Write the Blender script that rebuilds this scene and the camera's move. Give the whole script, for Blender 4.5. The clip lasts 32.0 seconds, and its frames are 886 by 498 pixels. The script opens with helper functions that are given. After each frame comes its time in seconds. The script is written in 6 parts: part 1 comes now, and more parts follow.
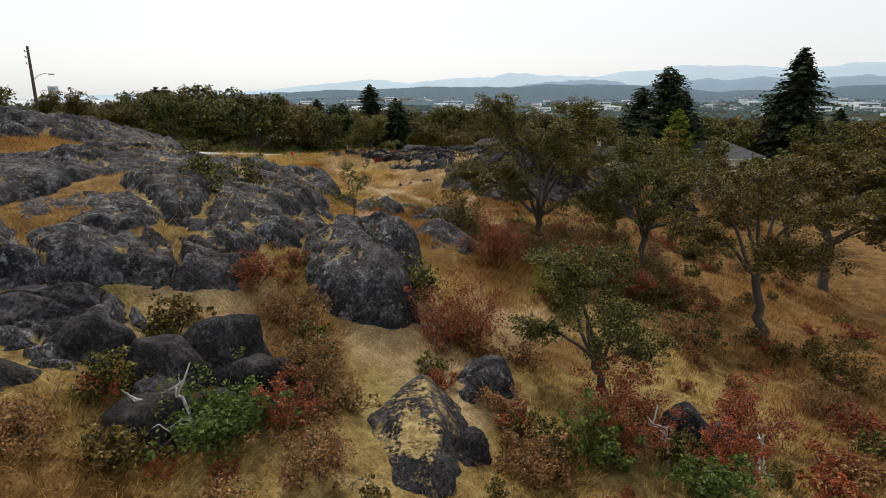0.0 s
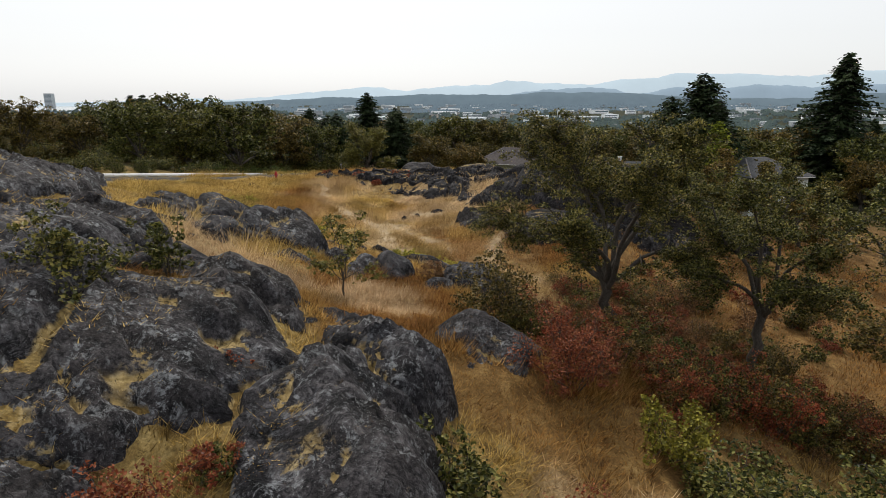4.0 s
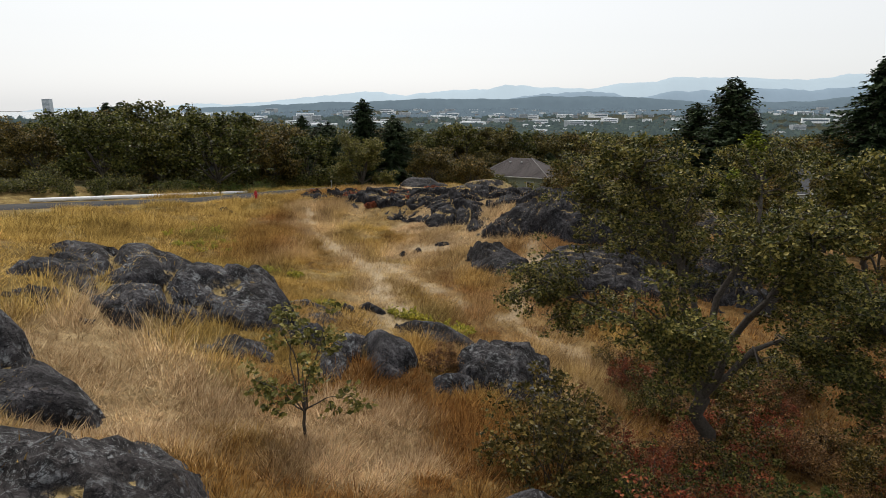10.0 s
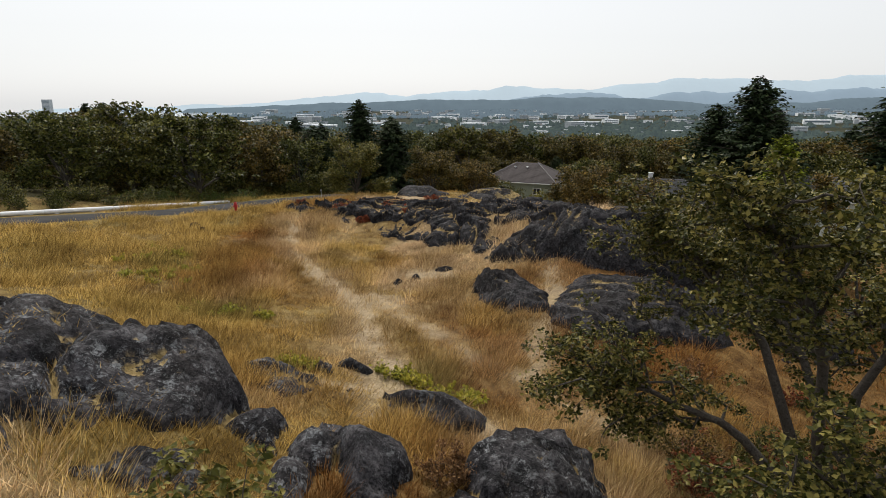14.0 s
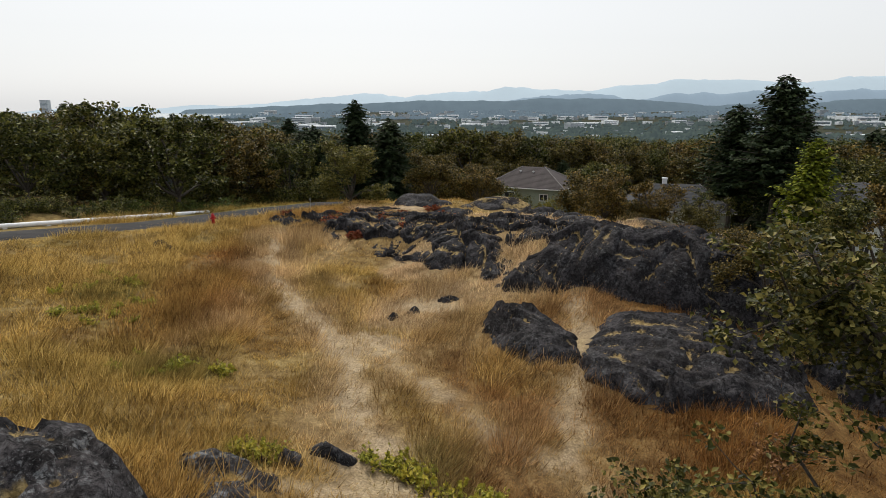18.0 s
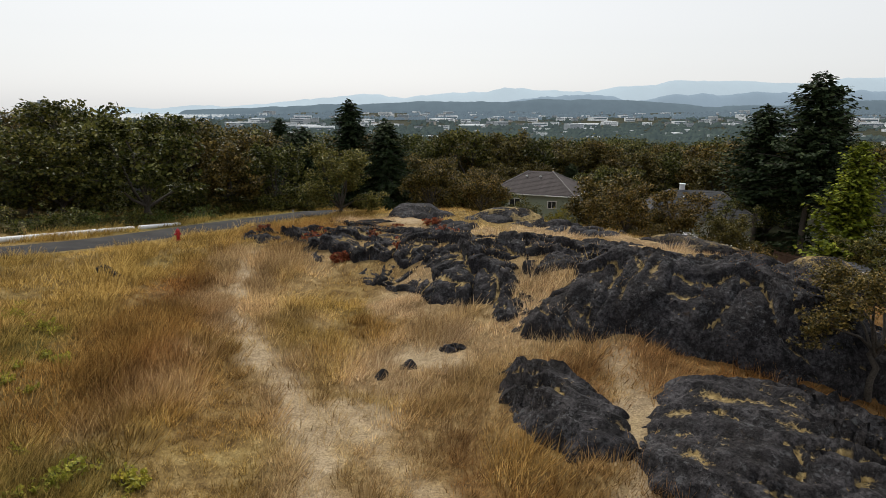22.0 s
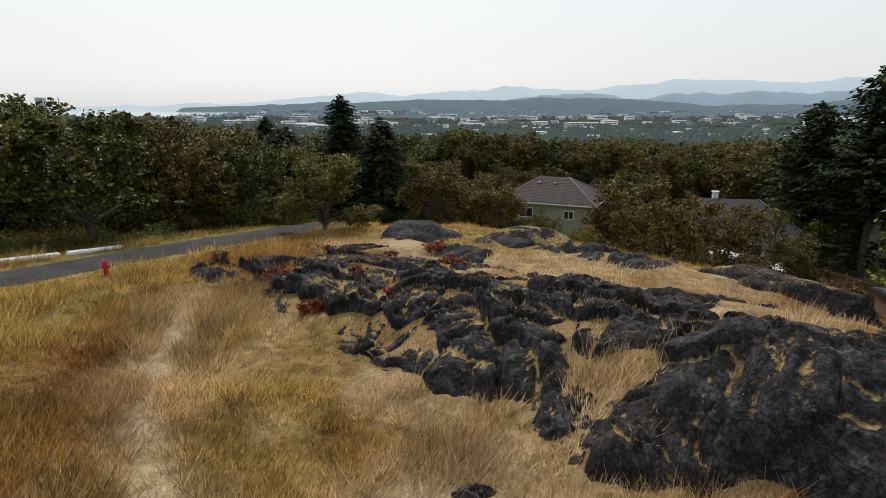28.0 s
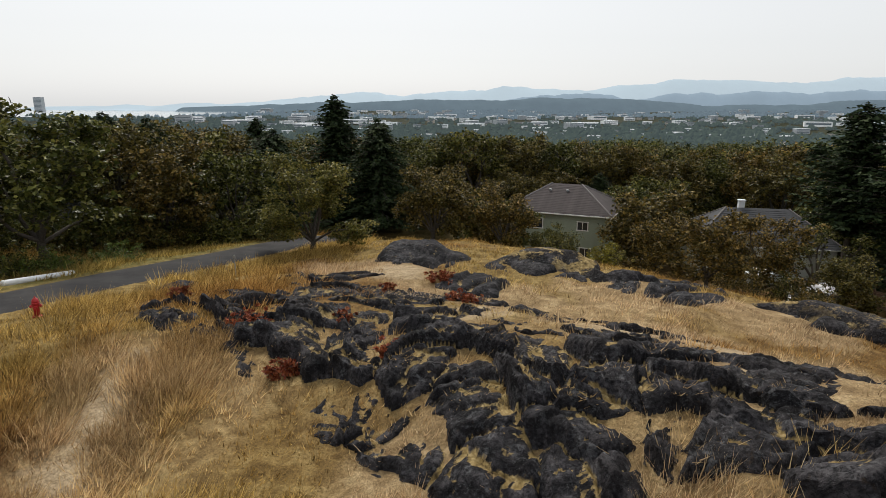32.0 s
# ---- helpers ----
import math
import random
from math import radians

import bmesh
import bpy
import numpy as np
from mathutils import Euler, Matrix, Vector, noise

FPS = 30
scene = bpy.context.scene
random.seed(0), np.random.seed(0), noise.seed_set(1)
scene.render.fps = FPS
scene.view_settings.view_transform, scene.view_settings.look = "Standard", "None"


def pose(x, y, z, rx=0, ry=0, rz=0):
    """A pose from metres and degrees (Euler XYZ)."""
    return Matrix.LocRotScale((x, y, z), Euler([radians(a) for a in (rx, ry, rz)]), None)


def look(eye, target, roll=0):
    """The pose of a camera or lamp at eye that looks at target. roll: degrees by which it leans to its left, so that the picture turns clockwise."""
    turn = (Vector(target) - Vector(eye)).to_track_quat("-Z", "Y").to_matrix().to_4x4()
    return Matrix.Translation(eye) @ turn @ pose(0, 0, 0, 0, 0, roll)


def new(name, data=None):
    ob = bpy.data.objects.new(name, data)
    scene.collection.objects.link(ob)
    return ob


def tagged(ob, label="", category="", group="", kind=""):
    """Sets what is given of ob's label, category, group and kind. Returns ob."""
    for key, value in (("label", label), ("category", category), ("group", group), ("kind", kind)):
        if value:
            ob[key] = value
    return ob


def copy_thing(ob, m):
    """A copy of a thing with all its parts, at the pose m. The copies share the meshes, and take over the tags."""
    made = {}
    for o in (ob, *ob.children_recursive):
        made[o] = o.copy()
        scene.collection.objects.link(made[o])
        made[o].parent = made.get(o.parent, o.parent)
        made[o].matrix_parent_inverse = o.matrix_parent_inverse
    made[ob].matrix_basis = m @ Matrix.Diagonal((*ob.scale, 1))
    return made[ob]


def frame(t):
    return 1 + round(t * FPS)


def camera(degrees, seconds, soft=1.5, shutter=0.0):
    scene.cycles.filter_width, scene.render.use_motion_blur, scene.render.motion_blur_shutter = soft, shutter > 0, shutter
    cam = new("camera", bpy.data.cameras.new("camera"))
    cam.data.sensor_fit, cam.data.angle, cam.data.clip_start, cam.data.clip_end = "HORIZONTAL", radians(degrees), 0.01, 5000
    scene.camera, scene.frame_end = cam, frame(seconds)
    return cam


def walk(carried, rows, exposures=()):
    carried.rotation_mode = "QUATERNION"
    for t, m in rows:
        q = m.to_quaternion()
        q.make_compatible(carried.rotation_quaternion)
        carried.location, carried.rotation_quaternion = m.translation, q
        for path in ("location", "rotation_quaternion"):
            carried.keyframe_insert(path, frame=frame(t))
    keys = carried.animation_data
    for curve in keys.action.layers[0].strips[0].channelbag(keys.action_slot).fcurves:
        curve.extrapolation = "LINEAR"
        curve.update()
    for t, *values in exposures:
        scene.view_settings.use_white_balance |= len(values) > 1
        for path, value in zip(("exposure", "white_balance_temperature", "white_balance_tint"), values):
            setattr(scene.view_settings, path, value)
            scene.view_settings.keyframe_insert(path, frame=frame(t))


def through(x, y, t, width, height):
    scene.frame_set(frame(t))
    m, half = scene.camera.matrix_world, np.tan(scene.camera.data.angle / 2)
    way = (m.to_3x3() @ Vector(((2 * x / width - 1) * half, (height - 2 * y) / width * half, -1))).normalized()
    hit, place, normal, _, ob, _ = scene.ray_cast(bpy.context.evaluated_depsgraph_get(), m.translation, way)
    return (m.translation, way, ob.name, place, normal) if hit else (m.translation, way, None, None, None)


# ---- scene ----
cam = camera(72.6, 32.0, soft=0.62)
METRES, EYE, TILT, LEAN, TURN = 54.0, 9.0, -14.6, 0.0, 0.0
ROWS = [
    (0.0, 0.0, 0.0, 0.0, -0.0, 0.0, 0.0),
    (0.5, -0.0018, 0.0296, 0.0089, -0.07, 0.1, -0.01),
    (1.0, -0.0025, 0.0618, 0.0185, -0.1, 0.19, -0.02),
    (1.5, -0.0036, 0.0937, 0.0273, -0.13, 0.31, -0.01),
    (2.0, -0.0065, 0.1222, 0.035, -0.18, 0.43, -0.03),
    (2.5, -0.0104, 0.1474, 0.0421, -0.21, 0.5, -0.01),
    (3.0, -0.0152, 0.1695, 0.0485, -0.23, 0.58, -0.04),
    (3.5, -0.0201, 0.1892, 0.0544, -0.25, 0.63, -0.04),
    (5.5, -0.033, 0.2492, 0.0722, -0.34, 0.8, 0.09),
    (6.0, -0.0338, 0.2617, 0.0762, -0.35, 0.84, 0.08),
    (6.5, -0.0345, 0.2736, 0.0798, -0.36, 0.87, 0.09),
    (7.0, -0.0349, 0.2853, 0.0834, -0.36, 0.9, 0.11),
    (7.5, -0.0348, 0.2971, 0.0872, -0.35, 0.92, 0.1),
    (8.0, -0.0343, 0.3096, 0.0911, -0.37, 0.95, 0.11),
    (8.5, -0.0334, 0.3225, 0.095, -0.36, 0.99, 0.13),
    (9.0, -0.0332, 0.3358, 0.0991, -0.36, 1.01, 0.12),
    (9.5, -0.0333, 0.3497, 0.1033, -0.35, 1.05, 0.13),
    (10.0, -0.0332, 0.3638, 0.1078, -0.34, 1.06, 0.16),
    (10.5, -0.0335, 0.3786, 0.1118, -0.35, 1.08, 0.15),
    (11.0, -0.0339, 0.394, 0.1163, -0.35, 1.08, 0.13),
    (11.5, -0.0338, 0.4094, 0.1204, -0.32, 1.07, 0.16),
    (12.0, -0.0342, 0.4241, 0.1245, -0.33, 1.07, 0.14),
    (12.5, -0.0342, 0.4377, 0.128, -0.33, 1.09, 0.12),
    (13.0, -0.034, 0.4505, 0.1312, -0.31, 1.09, 0.13),
    (13.5, -0.034, 0.4623, 0.1341, -0.31, 1.11, 0.11),
    (14.0, -0.0343, 0.4736, 0.1367, -0.32, 1.14, 0.11),
    (14.5, -0.035, 0.4848, 0.139, -0.34, 1.16, 0.05),
    (16.5, -0.037, 0.5332, 0.1515, -0.4, 1.17, 0.04),
    (17.0, -0.037, 0.5469, 0.1547, -0.41, 1.2, 0.09),
    (17.5, -0.0372, 0.5606, 0.1585, -0.41, 1.22, 0.08),
    (18.0, -0.038, 0.5744, 0.162, -0.41, 1.23, 0.08),
    (18.5, -0.0385, 0.5885, 0.1652, -0.42, 1.23, 0.09),
    (19.0, -0.0388, 0.6028, 0.1685, -0.44, 1.24, 0.07),
    (19.5, -0.0388, 0.6172, 0.172, -0.45, 1.27, 0.06),
    (20.0, -0.0394, 0.632, 0.1758, -0.47, 1.28, 0.05),
    (20.5, -0.0397, 0.6466, 0.1795, -0.46, 1.29, 0.04),
    (21.0, -0.0404, 0.6612, 0.1829, -0.49, 1.3, 0.02),
    (21.5, -0.0407, 0.6755, 0.1859, -0.5, 1.32, 0.02),
    (22.0, -0.0402, 0.6898, 0.1893, -0.51, 1.3, 0.01),
    (22.5, -0.0394, 0.7044, 0.1926, -0.54, 1.27, -0.01),
    (23.0, -0.0384, 0.7189, 0.1965, -0.54, 1.21, -0.03),
    (23.5, -0.0377, 0.7338, 0.1999, -0.54, 1.21, -0.05),
    (24.0, -0.038, 0.7478, 0.2033, -0.55, 1.2, -0.05),
    (24.5, -0.0382, 0.7617, 0.2067, -0.57, 1.19, -0.06),
    (25.0, -0.0381, 0.7756, 0.21, -0.59, 1.19, -0.04),
    (25.5, -0.0381, 0.7894, 0.2133, -0.58, 1.19, -0.08),
    (27.5, -0.0446, 0.8434, 0.2264, -0.62, 1.17, -0.1),
    (28.0, -0.0459, 0.857, 0.2302, -0.62, 1.15, -0.09),
    (28.5, -0.0468, 0.8703, 0.2339, -0.64, 1.12, -0.09),
    (29.0, -0.0484, 0.8835, 0.2376, -0.66, 1.11, -0.11),
    (29.5, -0.0498, 0.8964, 0.2417, -0.68, 1.11, -0.11),
    (30.0, -0.0499, 0.9098, 0.2455, -0.69, 1.11, -0.11),
    (30.5, -0.0499, 0.9224, 0.2488, -0.7, 1.11, -0.13),
    (31.0, -0.0498, 0.9358, 0.2522, -0.68, 1.12, -0.12),
    (31.5, -0.0506, 0.9487, 0.2558, -0.7, 1.15, -0.13),
    (32.0, -0.0512, 0.9615, 0.2592, -0.69, 1.15, -0.13),
]
walk(cam, [(t, pose(0, 0, EYE, TILT, LEAN, TURN) @ pose(METRES * x, METRES * y, METRES * z, 90 + pitch, roll, yaw))
           for t, x, y, z, yaw, pitch, roll in ROWS],
     exposures=[(0.0, 0.06), (4.0, 0.05), (10.0, 0.02), (18.0, -0.04), (32.0, -0.07)])

# ---- daylight: bright haze over the whole sky, a weak soft sun ----
SUN_ELEV, SUN_AZ = 50.0, -12.0          # degrees; azimuth from +y towards +x
world = bpy.data.worlds.new("hazy_sky")
scene.world = world
world.use_nodes = True
wn, wl = world.node_tree.nodes, world.node_tree.links
wn.clear()
sky = wn.new("ShaderNodeTexSky")
sky.sky_type = "NISHITA"
sky.sun_disc = False
sky.sun_elevation = radians(SUN_ELEV)
sky.sun_rotation = radians(SUN_AZ)
sky.air_density, sky.dust_density, sky.ozone_density = 1.0, 2.0, 1.5
sky_scaled = wn.new("ShaderNodeVectorMath")
sky_scaled.operation = "SCALE"
sky_scaled.inputs["Scale"].default_value = 0.158
veil = wn.new("ShaderNodeMix")
veil.data_type = "RGBA"
veil.inputs["Factor"].default_value = 0.72
veil.inputs["B"].default_value = (0.845, 0.86, 0.87, 1)
sky_bg = wn.new("ShaderNodeBackground")
sky_bg.inputs["Strength"].default_value = 1.0
sky_out = wn.new("ShaderNodeOutputWorld")
wl.new(sky.outputs["Color"], sky_scaled.inputs[0])
haze = wn.new("ShaderNodeHueSaturation")
haze.inputs["Saturation"].default_value = 0.3
wl.new(sky_scaled.outputs["Vector"], haze.inputs["Color"])
wl.new(haze.outputs["Color"], veil.inputs["A"])
wl.new(veil.outputs["Result"], sky_bg.inputs["Color"])
wl.new(sky_bg.outputs["Background"], sky_out.inputs["Surface"])

sun = new("sun", bpy.data.lights.new("sun", "SUN"))
sun.data.energy, sun.data.angle, sun.data.color = 2.9, radians(10), (1.0, 0.94, 0.84)
sun.matrix_world = look((math.sin(radians(SUN_AZ)) * math.cos(radians(SUN_ELEV)) * 300, math.cos(radians(SUN_AZ)) * math.cos(radians(SUN_ELEV)) * 300,
                         math.sin(radians(SUN_ELEV)) * 300), (0, 0, 0))

# ---- numbers: smooth noise on arrays ----
def _hash(ix, iy, iz, seed):
    h = (ix.astype(np.int64) * 374761393 + iy.astype(np.int64) * 668265263 + iz.astype(np.int64) * 2147483647 + seed * 974711) & 0xFFFFFFFF
    h = ((h ^ (h >> 13)) * 1274126177) & 0xFFFFFFFF
    h = ((h ^ (h >> 16)) * 2246822519) & 0xFFFFFFFF
    return ((h ^ (h >> 15)) & 0xFFFFFF) / float(0xFFFFFF)


def vnoise(x, y, z=None, seed=0):
    """Value noise, -1 to 1."""
    x, y = np.asarray(x, float), np.asarray(y, float)
    z = np.zeros_like(x) if z is None else np.asarray(z, float)
    fx, fy, fz = np.floor(x), np.floor(y), np.floor(z)
    u, v, w = x - fx, y - fy, z - fz
    u, v, w = u * u * (3 - 2 * u), v * v * (3 - 2 * v), w * w * (3 - 2 * w)
    total = 0
    for a in (0, 1):
        for b in (0, 1):
            for c in (0, 1):
                total = total + _hash(fx + a, fy + b, fz + c, seed) * (u if a else 1 - u) * (v if b else 1 - v) * (w if c else 1 - w)
    return total * 2 - 1


def fbm(x, y, z=None, seed=0, octaves=4, gain=0.5):
    total, amp, f = 0, 1.0, 1.0
    for k in range(octaves):
        total = total + amp * vnoise(x * f, y * f, None if z is None else z * f, seed + k * 17)
        amp, f = amp * gain, f * 2.03
    return total


def worley(x, y, seed=0):
    """Nearest and second distance to scattered points, the cell's random number, and the offset from its point."""
    fx, fy = np.floor(x), np.floor(y)
    d1, d2 = np.full(x.shape, 9.0), np.full(x.shape, 9.0)
    cell, ox, oy = np.zeros(x.shape), np.zeros(x.shape), np.zeros(x.shape)
    zero = np.zeros_like(fx)
    for a in (-1, 0, 1):
        for b in (-1, 0, 1):
            cx, cy = fx + a, fy + b
            dx = cx + _hash(cx, cy, zero, seed) - x
            dy = cy + _hash(cx, cy, zero + 7, seed) - y
            d = np.hypot(dx, dy)
            near = d < d1
            d2 = np.where(near, d1, np.minimum(d2, d))
            cell = np.where(near, _hash(cx, cy, zero + 3, seed), cell)
            ox, oy, d1 = np.where(near, -dx, ox), np.where(near, -dy, oy), np.where(near, d, d1)
    return d1, d2, cell, ox, oy


def smooth(a, b, v):
    s = np.clip((v - a) / (b - a), 0, 1)
    return s * s * (3 - 2 * s)


def near_line(x, y, line):
    """Distance of each place to a polyline, and how far along it (0 to 1)."""
    best, along = np.full(np.shape(x), 1e9), np.zeros(np.shape(x))
    n = len(line) - 1
    for k in range(n):
        (ax, ay), (bx, by) = line[k][:2], line[k + 1][:2]
        dx, dy = bx - ax, by - ay
        s = np.clip(((x - ax) * dx + (y - ay) * dy) / (dx * dx + dy * dy), 0, 1)
        d = np.hypot(x - ax - s * dx, y - ay - s * dy)
        along = np.where(d < best, (k + s) / n, along)
        best = np.minimum(best, d)
    return best, along


# ---- rocks: where they lie ----
BIG = "large dark grey boulder crusted with pale lichen"
SLAB = "smooth grey bedrock dome with straw and moss in its seams"
# whalebacks, melted into outcrops: x, y, top, half width, half depth, turn
NEAR_BACKS = [(1.3, 17.2, 0.9, 1.03, 1.26, 20), (-15.6, 18.4, 5.7, 3.68, 2.99, 0), (-11.8, 19.3, 4.9, 2.88, 2.18, 20), (-8.5, 19.7, 4, 1.72, 1.38, 30), (-9.3, 22, 4.6, 2.42, 2.18, 10), (-13.4, 22.4, 5.4, 3.45, 3.1, 20), (-3.5, 22.9, 4.15, 2.3, 3.91, 22), (-6.4, 23.1, 4.5, 1.84, 1.72, 30), (-18.5, 24, 6.6, 4.83, 4.14, 0), (-8.3, 25.3, 5.4, 2.76, 1.72, -10), (-2.8, 25.6, 3.9, 1.84, 2.53, 15), (-5.7, 26.4, 4.1, 0.86, 0.92, 30), (-11.7, 27.6, 5.8, 1.95, 1.84, 0), (-3.5, 28, 3.3, 1.55, 2.76, 25)]
RISE_BACKS = [(-5.9, 28.6, 3.9, 0.98, 1.15, 0), (-15.8, 28.6, 6.6, 4.6, 3.33, 15), (-7.4, 28.7, 5.1, 2.01, 2.18, 15), (0.1, 29.4, 2.75, 1.67, 2.07, -20), (-11, 31.9, 4.5, 1.8, 0.95, 10), (-14.2, 32.9, 5.95, 2.54, 1.59, 10), (-23, 37, 7.1, 5.51, 5.3, -20), (-8.2, 37.2, 2.75, 1.38, 1.17, 30), (-5.2, 38.1, 2.05, 0.58, 1.27, -10), (-1, 38.2, 1.45, 0.85, 0.95, 10), (-9.9, 38.6, 3.2, 1.06, 1.27, 0), (-3.5, 38.7, 2.55, 1.01, 1.38, 5), (-11.9, 39, 4.2, 1.59, 1.59, 40), (0.7, 39.4, 1.75, 1.8, 2.12, 25)]
CREST_BACKS = [(-4.6, 39.7, 2.2, 0.95, 0.95, -10), (-6.6, 40.4, 2.2, 0.95, 0.85, 0), (-10, 41, 4.1, 2.33, 2.65, 24), (-13.3, 41.6, 4.75, 2.12, 2.65, 10), (-15.2, 41.8, 4.9, 3.39, 2.76, 0), (-1.9, 43.9, 0.95, 1.43, 0.9, -20), (-4.6, 44.2, 0.95, 0.8, 0.42, 10), (-7.2, 44.4, 1.3, 1.06, 1.7, 50), (-6.2, 46, 0.95, 0.64, 0.42, 10), (-4.9, 46.9, 0.85, 0.95, 0.53, -15), (13.5, 53, 0.5, 2.54, 1.48, -20), (7.1, 53.4, 1.55, 3.82, 3.5, -14), (1.5, 55.4, 1.25, 1.43, 3.39, 20), (16.5, 58.5, 1.2, 2.54, 1.27, -20)]
DOMES = [(x, y, top, rx * k, ry * k, turn) for rows, k in ((NEAR_BACKS, 1.04), (RISE_BACKS, 1.14), (CREST_BACKS, 1.14)) for x, y, top, rx, ry, turn in rows]
# loose boulders: the same, with their moss
NEAR_BOULDERS = [(-2.3, 12.2, 0.7, 1.2, 1.4, 0, 1, SLAB), (-7, 12.9, 2.2, 1.1, 1.15, 20, 0.1, BIG), (-10.8, 13.4, 2.8, 1.3, 1.1, 0, 0.2, BIG), (0.75, 13.5, 0.75, 0.45, 0.5, 0, 0, BIG), (-0.8, 14, 0.95, 1.9, 3, 8, 0.65, SLAB), (-7.4, 14.8, 2.95, 1.15, 1.05, -15, 0.1, BIG), (-5.3, 15.1, 2.2, 0.95, 0.9, 0, 0.1, BIG), (-9.7, 15.2, 3.25, 1.35, 1.05, 5, 0.1, BIG), (-6.3, 15.7, 3.2, 1.15, 1, 20, 0.1, BIG), (-4.6, 15.7, 1.9, 0.5, 0.6, 40, 0.1, BIG), (8.2, 15.8, -0.3, 0.6, 0.7, 0, 0.2, BIG), (-11.4, 16.4, 3.95, 1.6, 1.2, 15, 0.2, BIG), (7.4, 16.4, -0.1, 0.9, 0.7, 30, 0.2, BIG)]
BANK_BOULDERS = [(3.6, 53.6, 0.6, 0.4, 0.7, 0, 0.2, BIG), (-4.2, 58.6, 0.36, 0.26, 0.22, 20, 0.2, BIG), (-3.3, 59.2, 0.42, 0.36, 0.28, 20, 0.2, BIG), (-17.5, 59.9, 1.25, 0.45, 0.5, 0, 0.1, BIG), (-1.6, 60.6, 0.55, 0.62, 0.26, 0, 0.3, BIG), (-18.2, 67.7, 1.5, 0.3, 0.25, 0, 0.1, BIG), (-18.9, 68, 1.75, 0.4, 0.3, 30, 0.1, BIG), (21.5, 72, 0.6, 3.5, 2, -30, 0.7, SLAB), (16, 79.5, 1, 5, 3, -25, 0.7, SLAB), (-15.3, 81.8, 1.25, 1.3, 0.8, -10, 0.3, BIG), (3, 86.2, 1.3, 3.6, 1.8, -12, 0.7, SLAB), (-3.4, 88, 1.55, 3.3, 2.2, -8, 0.4, SLAB)]
BOULDER_ROWS = NEAR_BOULDERS + BANK_BOULDERS


# ---- the lie of the land ----
HILLS = [(-35, 20, 16, 3.03), (-18, 14, 12, 1.32), (-24, 36, 13, 5.14), (-10, 24, 7, 3.13), (-12, 40, 8, 0.85), (0, 10, 12, 0.24), (2, 30, 9, 1.72),
         (14, 22, 13, -1.08), (14, 40, 10, 0.17), (30, 35, 15, -2.21), (-20, 62, 10, 0.9), (-38, 72, 15, 1.63), (-5, 55, 10, 0.46), (8, 54, 8, 1.61),
         (-10, 78, 10, 1.72), (3, 68, 7, 2.57), (8, 62, 6, 1.22), (12, 80, 12, 2.83), (-28, 95, 14, -0.75), (0, 96, 12, 1.88), (24, 64, 10, 1.6), (-1, 85, 7, 0.55)]
HOLLOWS = [(30, 95, 14, -2.18), (8, 118, 14, -5.7), (-22, 122, 15, -5.33), (34, 118, 15, -3.63), (-40, 50, 14, 1.69), (-5, 34, 6, 0.25), (-6, 18, 7, -0.13), (8, 36.5, 5, -0.9)]
ROAD = [(-74, -8, 6.0), (-58, 18, 5.2), (-40, 46, 4.2), (-32, 60, 3.0), (-27.3, 68.3, 2.0), (-23.4, 76.5, 1.0), (-20, 85, 0.3), (-16.8, 91.5, -0.25), (-14.2, 98.5, -0.9), (-11.5, 106, -2.0), (-4, 122, -6.5)]
PATHS = [[(3.5, 36), (1.5, 41), (-2.5, 45.5), (-4.6, 49), (-5.5, 53.5), (-7.4, 57.6), (-9.4, 60.8), (-11.3, 64.5), (-12.2, 68.5), (-13.3, 73)],
         [(6.5, 41), (3.0, 45), (0.2, 48.5), (-2.6, 52), (-5.2, 55.5)], [(1.6, 47.5), (2.6, 51), (3.6, 55), (4.4, 59.5)], [(-4, 60.2), (-1.6, 60)]]


def ridge_uv(x, y):
    """Along and across the long outcrop."""
    return (x + 15.0) * 0.798 - (y - 80.5) * 0.602, (x + 15.0) * 0.602 + (y - 80.5) * 0.798


